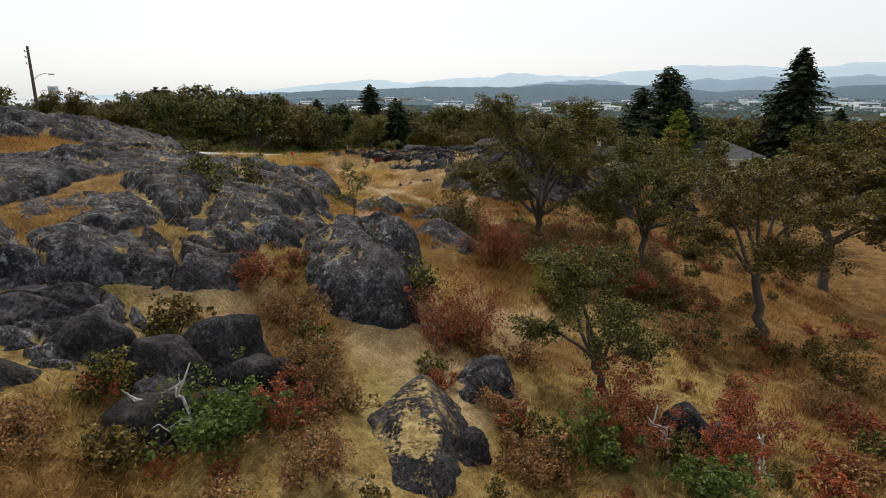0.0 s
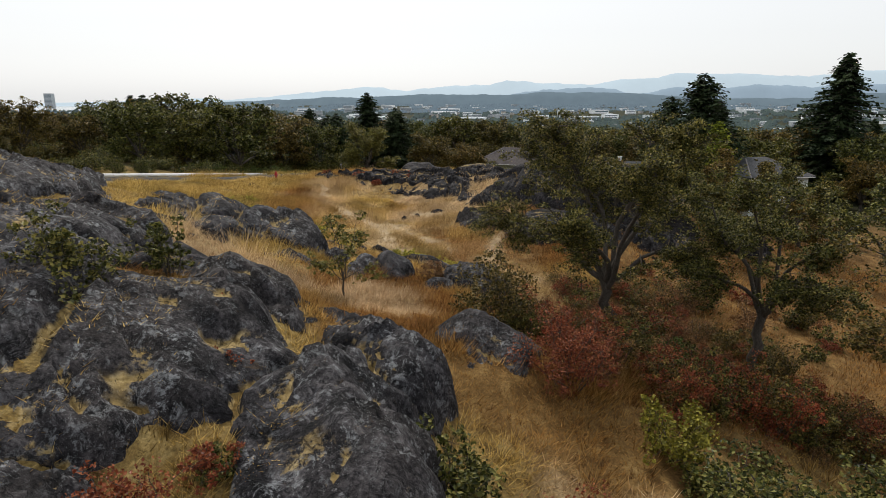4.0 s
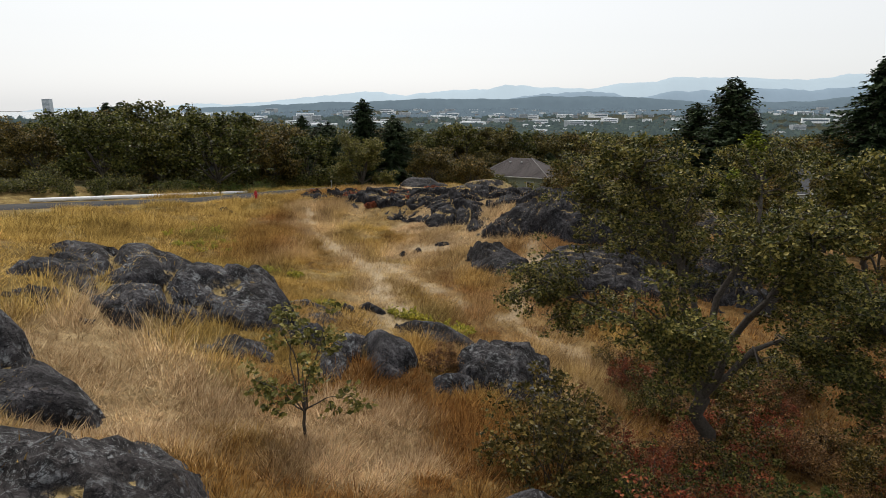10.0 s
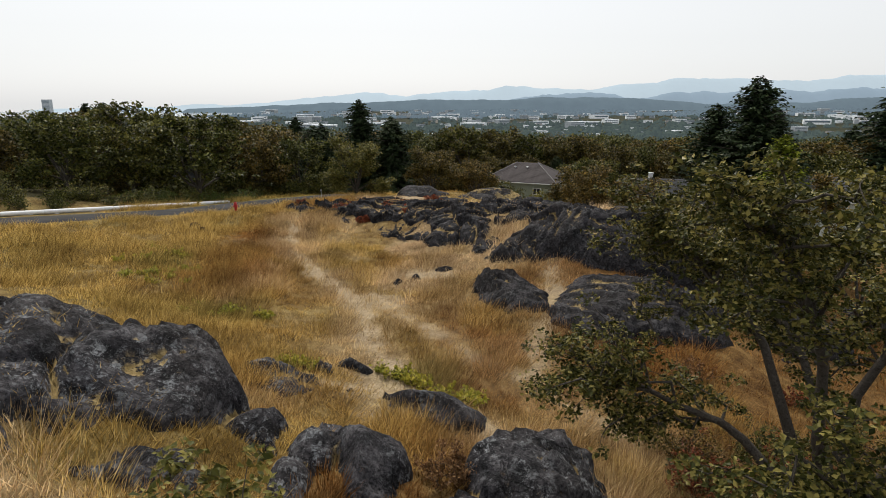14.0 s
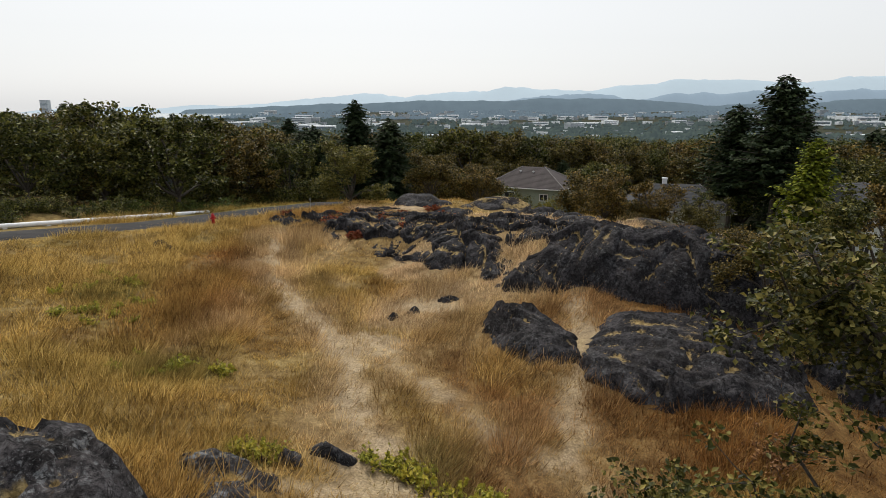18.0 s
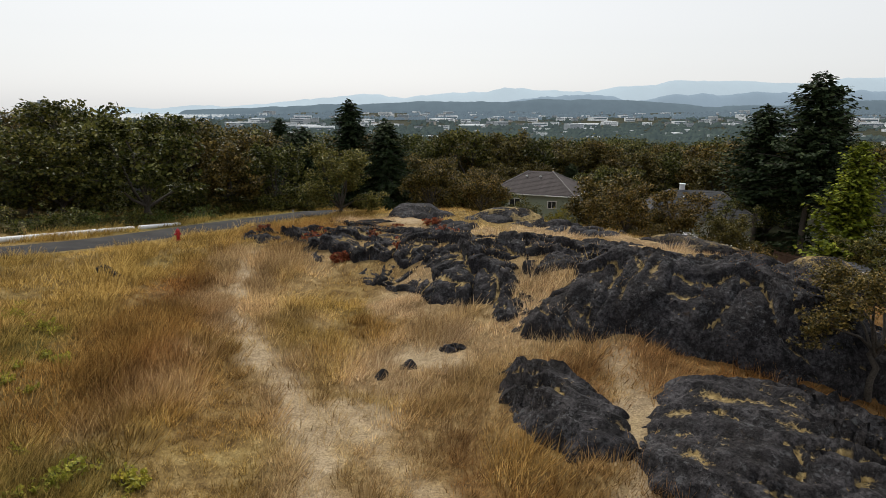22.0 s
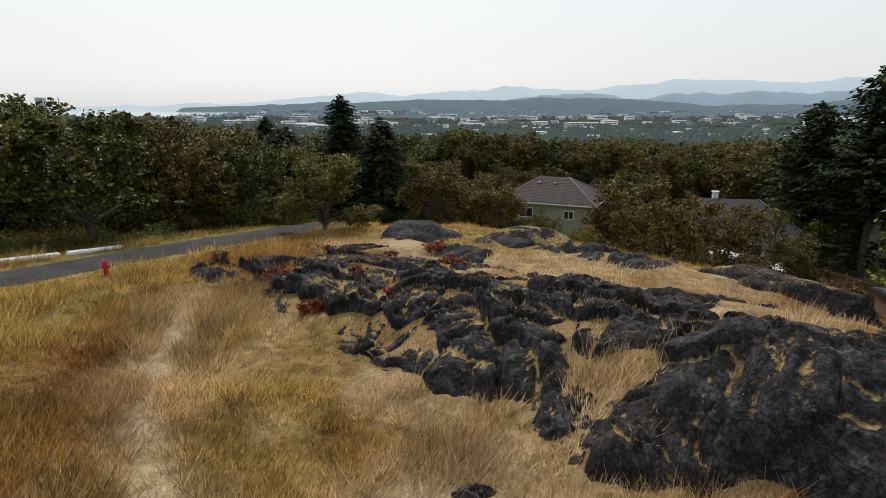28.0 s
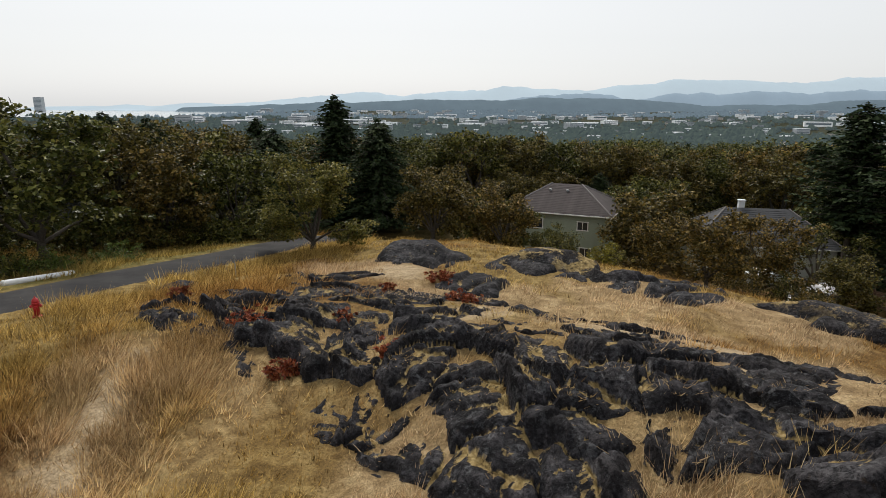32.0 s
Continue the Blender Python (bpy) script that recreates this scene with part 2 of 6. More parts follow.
def land(x, y):
    """The height of the ground, without its small humps."""
    x, y = np.asarray(x, float), np.asarray(y, float)
    z = -0.858 - 0.0724 * x - 0.0239 * (y - 50)
    for cx, cy, s, h in HILLS + HOLLOWS:
        z = z + h * np.exp(-((x - cx) ** 2 + (y - cy) ** 2) / s ** 2)
    d = np.hypot(x, y - 60)
    far = np.interp(d, [0, 60, 90, 150, 260, 500, 900, 1500, 2500, 4000, 4900], [-3, -5, -7.5, -10, -17, -33, -50, -58, -45, -28, -21])
    far = far + 4 * np.clip(d / 400, 0, 1) * vnoise(x / 130, y / 130, seed=5)
    z = z + (far - z) * smooth(52, 100, np.hypot(x + 2, (y - 58) * 0.9))
    z = np.where((x < -860) & (y > 2420), np.minimum(z, -47), z)
    u, v = ridge_uv(x, y)
    crest = np.interp(u, [-2, 0, 5, 10, 16, 22, 26, 31.5, 33, 35, 38], [0.6, 0.9, 1.1, 1.6, 2.2, 2.6, 2.95, 3.05, 2.65, 1.9, 0.5])
    face = np.interp(u, [0, 10, 20, 25, 29, 33, 37], [-3.2, -4.2, -4.7, -5.3, -5.2, -4.3, -2.2])
    rise = np.interp(u, [0, 18, 24, 28, 35], [5.0, 5.0, 4.7, 2.9, 2.4])
    body = smooth(0, 1, (v - face) / rise) * (1 - smooth(2.0, 9.0, v)) * smooth(-2, 3, u) * (1 - smooth(34.0, 38.5, u))
    z = z + np.maximum(crest - z, 0) * body
    r, s = near_line(x, y, ROAD)
    level = np.interp(s * (len(ROAD) - 1), range(len(ROAD)), [p[2] for p in ROAD])
    return z + (level - z) * (1 - smooth(2.4, 6.5, r))


DOME_RISE = [max(d[2] - float(land(np.array([d[0]]), np.array([d[1]]))[0]), 0) for d in DOMES]


def skirt(x, y):
    """Soil and straw banked up against the whalebacks."""
    up = np.zeros_like(x)
    for (cx, cy, top, rx, ry, turn), rise in zip(DOMES, DOME_RISE):
        r = 1.7 * max(rx, ry)
        at = np.nonzero((np.abs(x - cx) < r) & (np.abs(y - cy) < r))
        if len(at[0]):
            c, s = math.cos(radians(turn)), math.sin(radians(turn))
            u, v = (x[at] - cx) * c + (y[at] - cy) * s, -(x[at] - cx) * s + (y[at] - cy) * c
            up[at] = np.maximum(up[at], min(0.22 * rise, 0.4) * np.exp(-(np.hypot(u / rx, v / ry) / 1.22) ** 5))
    return up


def ground_z(x, y):
    x, y = np.asarray(x, float), np.asarray(y, float)
    r, _ = near_line(x, y, ROAD)
    near = (1 - smooth(60, 140, np.hypot(x, y - 50)))
    worn = np.ones_like(x)
    for p in PATHS:
        worn = np.minimum(worn, 0.25 + 0.75 * smooth(0.3, 1.6, near_line(x, y, p)[0]))
    hump = 0.16 * fbm(x / 2.6, y / 2.6, seed=3, octaves=3) + 0.05 * vnoise(x / 0.55, y / 0.55, seed=9)
    return land(x, y) + skirt(x, y) + hump * near * worn * smooth(2.2, 4.5, r)


def gz(x, y):
    return float(ground_z(np.array([x]), np.array([y]))[0])


# ---- meshes ----
def mesh_from(name, verts, faces, mat, smooth_faces=True):
    me = bpy.data.meshes.new(name)
    verts, faces = np.asarray(verts, np.float32), np.asarray(faces, np.int32)
    n = faces.shape[1]
    me.vertices.add(len(verts))
    me.vertices.foreach_set("co", verts.ravel())
    me.loops.add(faces.size)
    me.loops.foreach_set("vertex_index", faces.ravel())
    me.polygons.add(len(faces))
    me.polygons.foreach_set("loop_start", np.arange(0, faces.size, n, dtype=np.int32))
    me.polygons.foreach_set("use_smooth", np.full(len(faces), smooth_faces))
    me.update(calc_edges=True)
    me.validate()
    if mat:
        me.materials.append(mat)
    return me


def thing(name, label, category, at=(0, 0, 0), rz=0, group="", kind=""):
    ob = new(name)
    ob.empty_display_size = 0.2
    ob.matrix_world = pose(*at, 0, 0, rz)
    return tagged(ob, label, category, group, kind)


def put(name, me, parent=None, label="", m=None):
    ob = new(name, me)
    if parent is not None:
        ob.parent = parent
    if m is not None:
        ob.matrix_basis = m
    return tagged(ob, label)


def part(name, bm, mat, parent=None, label="", m=None, shade=False):
    me = bpy.data.meshes.new(name)
    bm.to_mesh(me)
    bm.free()
    if mat:
        me.materials.append(mat)
    if shade:
        me.polygons.foreach_set("use_smooth", [True] * len(me.polygons))
    return put(name, me, parent, label, m)


def box(sx, sy, sz, at=(0, 0, 0), bevel=0.0, bm=None):
    """A box that stands on at."""
    own = bmesh.new()
    bmesh.ops.create_cube(own, size=1.0, matrix=Matrix.Translation((at[0], at[1], at[2] + sz / 2)) @ Matrix.Diagonal((sx, sy, sz, 1)))
    if bevel:
        bmesh.ops.bevel(own, geom=own.edges[:], offset=bevel, segments=2, affect="EDGES", profile=0.6)
    if bm is None:
        return own
    tmp = bpy.data.meshes.new("tmp")
    own.to_mesh(tmp)
    own.free()
    bm.from_mesh(tmp)
    bpy.data.meshes.remove(tmp)
    return bm


def lathe(profile, sides=16, bm=None, m=None):
    """A turned form from (radius, height) rows."""
    bm = bm or bmesh.new()
    m = m or Matrix()
    rings = []
    for r, h in profile:
        rings.append([bm.verts.new(m @ Vector((r * math.cos(2 * math.pi * k / sides), r * math.sin(2 * math.pi * k / sides), h))) for k in range(sides)])
    for a, b in zip(rings, rings[1:]):
        for k in range(sides):
            bm.faces.new((a[k], a[(k + 1) % sides], b[(k + 1) % sides], b[k]))
    bm.faces.new(rings[0][::-1])
    bm.faces.new(rings[-1])
    return bm


def tubes(paths, sides=6):
    """Verts and quads of tapered tubes; each path is (points, radii)."""
    verts, faces, base = [], [], 0
    ang = np.arange(sides) * 2 * math.pi / sides
    for pts, rad in paths:
        pts, rad = np.asarray(pts, float), np.asarray(rad, float)
        d = np.gradient(pts, axis=0)
        d /= np.linalg.norm(d, axis=1)[:, None] + 1e-9
        ref = np.array([1.0, 0, 0]) if abs(d[0][0]) < 0.8 else np.array([0, 1.0, 0])
        u = np.cross(d, ref)
        u /= np.linalg.norm(u, axis=1)[:, None] + 1e-9
        v = np.cross(d, u)
        ring = pts[:, None, :] + rad[:, None, None] * (np.cos(ang)[None, :, None] * u[:, None, :] + np.sin(ang)[None, :, None] * v[:, None, :])
        n = len(pts)
        verts.append(ring.reshape(-1, 3))
        i = np.arange(n - 1)[:, None] * sides + np.arange(sides)[None, :]
        j = np.arange(n - 1)[:, None] * sides + (np.arange(sides)[None, :] + 1) % sides
        faces.append((np.stack([i, j, j + sides, i + sides], -1).reshape(-1, 4)) + base)
        base += n * sides
    return np.concatenate(verts), np.concatenate(faces)


# ---- materials ----
class Nodes:
    """A short way to wire a material."""

    def __init__(self, name):
        self.mat = bpy.data.materials.new(name)
        self.mat.use_nodes = True
        self.t = self.mat.node_tree
        self.t.nodes.clear()
        self.out = self.t.nodes.new("ShaderNodeOutputMaterial")
        self.bsdf = self.t.nodes.new("ShaderNodeBsdfPrincipled")
        self.t.links.new(self.bsdf.outputs[0], self.out.inputs[0])

    def node(self, kind, **props):
        n = self.t.nodes.new("ShaderNode" + kind)
        for k, v in props.items():
            n.inputs[k].default_value = v
        return n

    def link(self, a, b):
        self.t.links.new(a, b)

    def coords(self, kind="Object"):
        return self.t.nodes.new("ShaderNodeTexCoord").outputs[kind]

    def noise(self, scale, detail=4.0, rough=0.55, vec=None, dist=0.0):
        n = self.node("TexNoise", Scale=scale, Detail=detail, Roughness=rough, Distortion=dist)
        self.link(vec or self.coords(), n.inputs["Vector"])
        return n.outputs["Fac"]

    def ramp(self, fac, stops):
        n = self.t.nodes.new("ShaderNodeValToRGB")
        e = n.color_ramp.elements
        while len(e) < len(stops):
            e.new(0.5)
        for k, (p, c) in enumerate(stops):
            e[k].position = p
            e[k].color = (*(c if isinstance(c, tuple) else (c, c, c)), 1)
        self.link(fac, n.inputs[0])
        return n.outputs[0]

    def mix(self, fac, a, b, blend="MIX"):
        n = self.t.nodes.new("ShaderNodeMix")
        n.data_type, n.blend_type = "RGBA", blend
        for sock, v in ((n.inputs["Factor"], fac), (n.inputs["A"], a), (n.inputs["B"], b)):
            if hasattr(v, "is_output"):
                self.link(v, sock)
            elif isinstance(v, tuple):
                sock.default_value = (*v, 1)
            else:
                sock.default_value = v
        return n.outputs["Result"]

    def math(self, op, a, b=0.0, clamp=False):
        n = self.t.nodes.new("ShaderNodeMath")
        n.operation, n.use_clamp = op, clamp
        for sock, v in zip(n.inputs, (a, b)):
            if hasattr(v, "is_output"):
                self.link(v, sock)
            else:
                sock.default_value = v
        return n.outputs[0]

    def attr(self, name):
        n = self.t.nodes.new("ShaderNodeAttribute")
        n.attribute_name = name
        return n.outputs["Fac"]

    def bump(self, height, strength=0.5, distance=0.05):
        n = self.node("Bump", Strength=strength, Distance=distance)
        self.link(height, n.inputs["Height"])
        self.link(n.outputs[0], self.bsdf.inputs["Normal"])

    def done(self, colour, rough=0.8, spec=0.3, metal=0.0):
        for sock, v in (("Base Color", colour), ("Roughness", rough), ("Specular IOR Level", spec), ("Metallic", metal)):
            if hasattr(v, "is_output"):
                self.link(v, self.bsdf.inputs[sock])
            else:
                self.bsdf.inputs[sock].default_value = (*v, 1) if isinstance(v, tuple) else v
        return self.mat


def plain(name, colour, rough=0.6, metal=0.0, vary=0.25, scale=6.0, spec=0.4, bump=0.15):
    """Paint, metal, plaster and the like: a colour with blotches and fine grain."""
    n = Nodes(name)
    big, fine = n.noise(scale, 3), n.noise(scale * 12, 5)
    lo, hi = tuple(c * (1 - vary) for c in colour), tuple(min(1, c * (1 + vary * 0.7)) for c in colour)
    c = n.mix(n.math("MULTIPLY", fine, 0.35), n.ramp(big, [(0.3, lo), (0.7, hi)]), lo)
    n.bump(fine, bump, 0.01)
    return n.done(c, n.math("ADD", n.math("MULTIPLY", big, 0.2), rough - 0.1), spec, metal)


def rock_material(name, lichen, dark):
    n = Nodes(name)
    pos = n.node("NewGeometry").outputs["Position"]
    grain = n.noise(9.0, 8, 0.7, pos)
    mid = n.noise(1.3, 6, 0.6, pos, 0.4)
    big = n.noise(0.22, 3, 0.5, pos)
    base = n.ramp(mid, [(0.36, (0.015, 0.015, 0.017)), (0.5, (0.055, 0.053, 0.058)), (0.63, (0.15, 0.146, 0.152))])
    base = n.mix(n.ramp(big, [(0.42, 0.0), (0.62, 0.55)]), base, (0.066, 0.058, 0.054))
    base = n.mix(0.85, base, n.ramp(grain, [(0.36, (0.20, 0.20, 0.22)), (0.64, (2.0, 1.97, 1.93))]), "MULTIPLY")
    # pale crusts of lichen in ragged blotches and round spots, and dark pits
    where = n.ramp(n.noise(0.45, 5, 0.65, pos, 0.8), [(0.42, 0.15 * lichen), (0.60, lichen)])
    crust = n.ramp(n.noise(3.0, 12, 0.82, pos, 0.5), [(0.535, 0.0), (0.565, 1.0)])
    pale = n.ramp(grain, [(0.34, (0.22, 0.23, 0.235)), (0.64, (0.66, 0.70, 0.71))])
    base = n.mix(n.math("MULTIPLY", crust, where), base, pale)
    ragged = n.node("TexNoise", Scale=7.0, Detail=6.0)
    n.link(pos, ragged.inputs["Vector"])
    spot = n.node("TexVoronoi", Scale=4.6)
    n.link(n.mix(0.2, pos, ragged.outputs["Color"], "ADD"), spot.inputs["Vector"])
    spots = n.math("MULTIPLY", n.ramp(spot.outputs["Distance"], [(0.2, 1.0), (0.28, 0.0)]), n.ramp(spot.outputs["Color"], [(0.55, 0.0), (0.62, 1.0)]))
    base = n.mix(n.math("MULTIPLY", spots, where), base, pale)
    dust = n.ramp(n.noise(19.0, 6, 0.75, pos), [(0.585, 0.0), (0.61, 0.9)])
    base = n.mix(n.math("MULTIPLY", dust, where), base, (0.50, 0.52, 0.51))
    pits = n.ramp(n.noise(6.0, 7, 0.72, pos, 0.7), [(0.38, 0.7), (0.45, 0.0)])
    base = n.mix(pits, base, (0.010, 0.010, 0.012))
    rust = n.ramp(n.noise(1.9, 7, 0.7, pos, 0.9), [(0.62, 0.0), (0.70, 0.65)])
    base = n.mix(rust, base, (0.115, 0.075, 0.038))
    base = n.mix(1.0, base, (dark, dark * 0.985, dark * 1.02), "MULTIPLY")
    # dry moss and straw on the ledges
    geo = n.node("NewGeometry")
    sep = n.node("SeparateXYZ")
    n.link(geo.outputs["Normal"], sep.inputs[0])
    flat = n.ramp(sep.outputs["Z"], [(0.62, 0.0), (0.9, 1.0)])
    ledge = n.ramp(n.math("ADD", n.math("ADD", n.noise(0.75, 6, 0.62, pos, 0.6), n.math("MULTIPLY", n.math("SUBTRACT", grain, 0.5), 0.55)), n.math("MULTIPLY", n.math("SUBTRACT", n.attr("moss"), 0.6), 0.3)), [(0.53, 0.0), (0.6, 1.0)])
    moss = n.ramp(n.noise(5.0, 5, 0.6, pos), [(0.3, (0.11, 0.075, 0.03)), (0.5, (0.25, 0.18, 0.075)), (0.7, (0.44, 0.34, 0.17))])
    cover = n.math("MULTIPLY", n.math("MULTIPLY", flat, ledge), n.math("MULTIPLY", n.attr("moss"), 1.6), True)
    base = n.mix(cover, base, moss)
    # joints
    wob = n.node("TexNoise", Scale=0.9, Detail=4.0)
    n.link(pos, wob.inputs["Vector"])
    warp = n.mix(0.9, pos, wob.outputs["Color"], "ADD")
    joint = n.node("TexVoronoi", Scale=0.9)
    joint.feature = "DISTANCE_TO_EDGE"
    n.link(warp, joint.inputs["Vector"])
    crack = n.ramp(joint.outputs["Distance"], [(0.0, 0.0), (0.03, 1.0)])
    crack = n.math("MAXIMUM", crack, n.ramp(n.noise(0.6, 3, 0.5, pos), [(0.5, 1.0), (0.62, 0.2)]))
    base = n.mix(n.math("MULTIPLY", n.math("SUBTRACT", 1.0, crack), 0.85), base, (0.008, 0.008, 0.008))
    # hair cracks
    vein = n.math("ABSOLUTE", n.math("SUBTRACT", n.noise(0.95, 6, 0.62, pos, 0.9), 0.5))
    vein = n.math("MULTIPLY", n.ramp(vein, [(0.0, 1.0), (0.014, 0.0)]), n.ramp(n.noise(0.5, 3, 0.5, pos), [(0.42, 0.0), (0.52, 0.9)]))
    base = n.mix(vein, base, (0.006, 0.006, 0.007))
    crack = n.math("SUBTRACT", crack, n.math("MULTIPLY", vein, 0.6))
    ridged = n.math("ABSOLUTE", n.math("SUBTRACT", n.noise(3.3, 5, 0.6, pos, 0.6), 0.5))
    height = n.math("ADD", n.math("ADD", n.math("MULTIPLY", ridged, 1.3), n.math("MULTIPLY", mid, 0.6)), n.math("ADD", n.math("MULTIPLY", grain, 0.45), n.math("MULTIPLY", crack, 0.2)))
    n.bump(height, 0.9, 0.085)
    return n.done(base, 0.85, 0.12)


def ground_material():
    n = Nodes("dry_meadow_soil")
    pos = n.node("NewGeometry").outputs["Position"]
    fine, mid, big = n.noise(14.0, 6, 0.7, pos), n.noise(1.6, 6, 0.62, pos, 0.5), n.noise(0.16, 4, 0.55, pos)
    straw = n.ramp(mid, [(0.28, (0.075, 0.046, 0.016)), (0.5, (0.185, 0.126, 0.046)), (0.74, (0.33, 0.25, 0.108))])
    russet = n.ramp(mid, [(0.28, (0.0585, 0.0281, 0.00936)), (0.5, (0.129, 0.0671, 0.0218)), (0.74, (0.211, 0.125, 0.0468))])
    c = n.mix(n.attr("russet"), straw, russet)
    c = n.mix(n.attr("green"), c, n.ramp(mid, [(0.3, (0.0546, 0.0663, 0.0156)), (0.7, (0.156, 0.148, 0.0468))]))
    c = n.mix(n.attr("moss"), c, n.ramp(n.noise(3.2, 6, 0.65, pos), [(0.3, (0.117, 0.0858, 0.0273)), (0.5, (0.226, 0.183, 0.0663)), (0.72, (0.328, 0.277, 0.136))]))
    c = n.mix(n.attr("pale"), c, n.ramp(mid, [(0.28, (0.15, 0.10, 0.052)), (0.5, (0.27, 0.19, 0.105)), (0.74, (0.42, 0.32, 0.19))]))
    trodden = n.ramp(n.noise(2.4, 6, 0.7, pos), [(0.3, (0.20, 0.15, 0.095)), (0.6, (0.42, 0.335, 0.225)), (0.8, (0.56, 0.47, 0.34))])
    c = n.mix(n.attr("path"), c, trodden)
    # near-black ground colour beneath the woods
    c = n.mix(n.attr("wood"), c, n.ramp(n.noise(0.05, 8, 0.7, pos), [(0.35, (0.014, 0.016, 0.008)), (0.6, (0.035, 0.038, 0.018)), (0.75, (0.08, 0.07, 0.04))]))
    c = n.mix(0.6, c, n.ramp(fine, [(0.3, (0.12, 0.11, 0.10)), (0.66, (1.75, 1.75, 1.72))]), "MULTIPLY")
    n.bump(n.math("ADD", n.math("MULTIPLY", mid, 0.7), n.math("MULTIPLY", fine, 0.4)), 0.8, 0.12)
    return n.done(c, 0.95, 0.1)


def leaf_material(name, lo, mid, hi, gloss=0.45, through=0.2):
    n = Nodes(name)
    geo = n.node("NewGeometry")
    info = n.node("ObjectInfo")
    c = n.ramp(geo.outputs["Random Per Island"], [(0.0, lo), (0.5, mid), (1.0, hi)])
    patch = n.noise(0.7, 3, 0.5, geo.outputs["Position"])
    c = n.mix(0.5, c, n.ramp(patch, [(0.3, (0.6, 0.62, 0.6)), (0.7, (1.3, 1.25, 1.15))]), "MULTIPLY")
    c = n.mix(0.5, c, n.ramp(info.outputs["Random"], [(0.0, (0.75, 0.85, 0.75)), (0.5, (1.0, 1.0, 1.0)), (1.0, (1.3, 1.12, 0.95))]), "MULTIPLY")
    n.done(c, gloss, 0.12)
    tr = n.node("BsdfTranslucent")
    n.link(c, tr.inputs["Color"])
    mx = n.node("MixShader", Fac=through)
    n.link(n.bsdf.outputs[0], mx.inputs[1])
    n.link(tr.outputs[0], mx.inputs[2])
    n.link(mx.outputs[0], n.out.inputs[0])
    return n.mat


def grass_material():
    n = Nodes("dry_grass_blades")
    geo = n.node("NewGeometry")
    pos = geo.outputs["Position"]
    a = n.ramp(geo.outputs["Random Per Island"], [(0.0, (0.085, 0.052, 0.013)), (0.5, (0.42, 0.28, 0.080)), (1.0, (0.72, 0.53, 0.20))])
    b = n.ramp(geo.outputs["Random Per Island"], [(0.0, (0.0609, 0.0232, 0.00662)), (0.5, (0.256, 0.113, 0.0323)), (1.0, (0.429, 0.233, 0.0825))])
    c = n.mix(n.attr("russet"), a, b)
    c = n.mix(n.attr("pale"), c, n.ramp(geo.outputs["Random Per Island"], [(0.0, (0.27, 0.175, 0.098)), (0.5, (0.62, 0.45, 0.28)), (1.0, (0.80, 0.65, 0.46))]))
    c = n.mix(n.attr("green"), c, n.ramp(geo.outputs["Random Per Island"], [(0.0, (0.0507, 0.0491, 0.00889)), (1.0, (0.28, 0.219, 0.061))]))
    c = n.mix(0.75, c, n.ramp(n.attr("tone"), [(0.0, (0.42, 0.38, 0.33)), (0.5, (1.0, 1.0, 1.0)), (1.0, (1.45, 1.45, 1.42))]), "MULTIPLY")
    n.done(c, 0.75, 0.15)
    tr = n.node("BsdfTranslucent")
    n.link(c, tr.inputs["Color"])
    mx = n.node("MixShader", Fac=0.58)
    n.link(n.bsdf.outputs[0], mx.inputs[1])
    n.link(tr.outputs[0], mx.inputs[2])
    n.link(mx.outputs[0], n.out.inputs[0])
    return n.mat


def haze_material(name, colour, glow, strength, scale=0.004):
    """For far land and town: haze from kilometres of lit air painted as glow."""
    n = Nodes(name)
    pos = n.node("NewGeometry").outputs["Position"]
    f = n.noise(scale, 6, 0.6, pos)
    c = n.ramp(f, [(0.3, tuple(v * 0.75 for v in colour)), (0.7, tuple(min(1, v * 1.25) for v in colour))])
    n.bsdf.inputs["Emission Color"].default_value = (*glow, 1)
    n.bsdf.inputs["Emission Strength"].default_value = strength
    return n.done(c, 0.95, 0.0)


def asphalt_material():
    n = Nodes("worn_asphalt")
    pos = n.node("NewGeometry").outputs["Position"]
    f, g = n.noise(30, 6, 0.7, pos), n.noise(0.6, 5, 0.6, pos)
    c = n.ramp(g, [(0.3, (0.016, 0.016, 0.018)), (0.7, (0.05, 0.048, 0.048))])
    c = n.mix(0.5, c, n.ramp(f, [(0.3, (0.6, 0.6, 0.6)), (0.7, (1.2, 1.2, 1.2))]), "MULTIPLY")
    n.bump(f, 0.4, 0.01)
    return n.done(c, 0.9, 0.2)


def bark_material():
    n = Nodes("furrowed_bark")
    pos = n.node("NewGeometry").outputs["Position"]
    f = n.noise(16, 6, 0.7, pos, 1.0)
    c = n.ramp(f, [(0.3, (0.03, 0.025, 0.02)), (0.7, (0.12, 0.105, 0.09))])
    n.bump(f, 0.8, 0.03)
    return n.done(c, 0.9, 0.15)


ROCK, DARK_ROCK, GROUND, GRASS, ASPHALT, BARK = rock_material("lichened_gneiss", 0.8, 0.46), rock_material("dark_jointed_gneiss", 0.32, 0.36), ground_material(), grass_material(), asphalt_material(), bark_material()
OAK = leaf_material("oak_leaves", (0.017, 0.022, 0.005), (0.060, 0.066, 0.015), (0.27, 0.235, 0.07))
OAK_BROWN = leaf_material("browning_oak_leaves", (0.024, 0.023, 0.006), (0.080, 0.065, 0.016), (0.27, 0.19, 0.055))
# darker copies of the two oak leaf colours, shade of the woods put in
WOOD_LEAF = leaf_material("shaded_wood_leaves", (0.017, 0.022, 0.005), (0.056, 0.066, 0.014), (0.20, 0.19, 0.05))
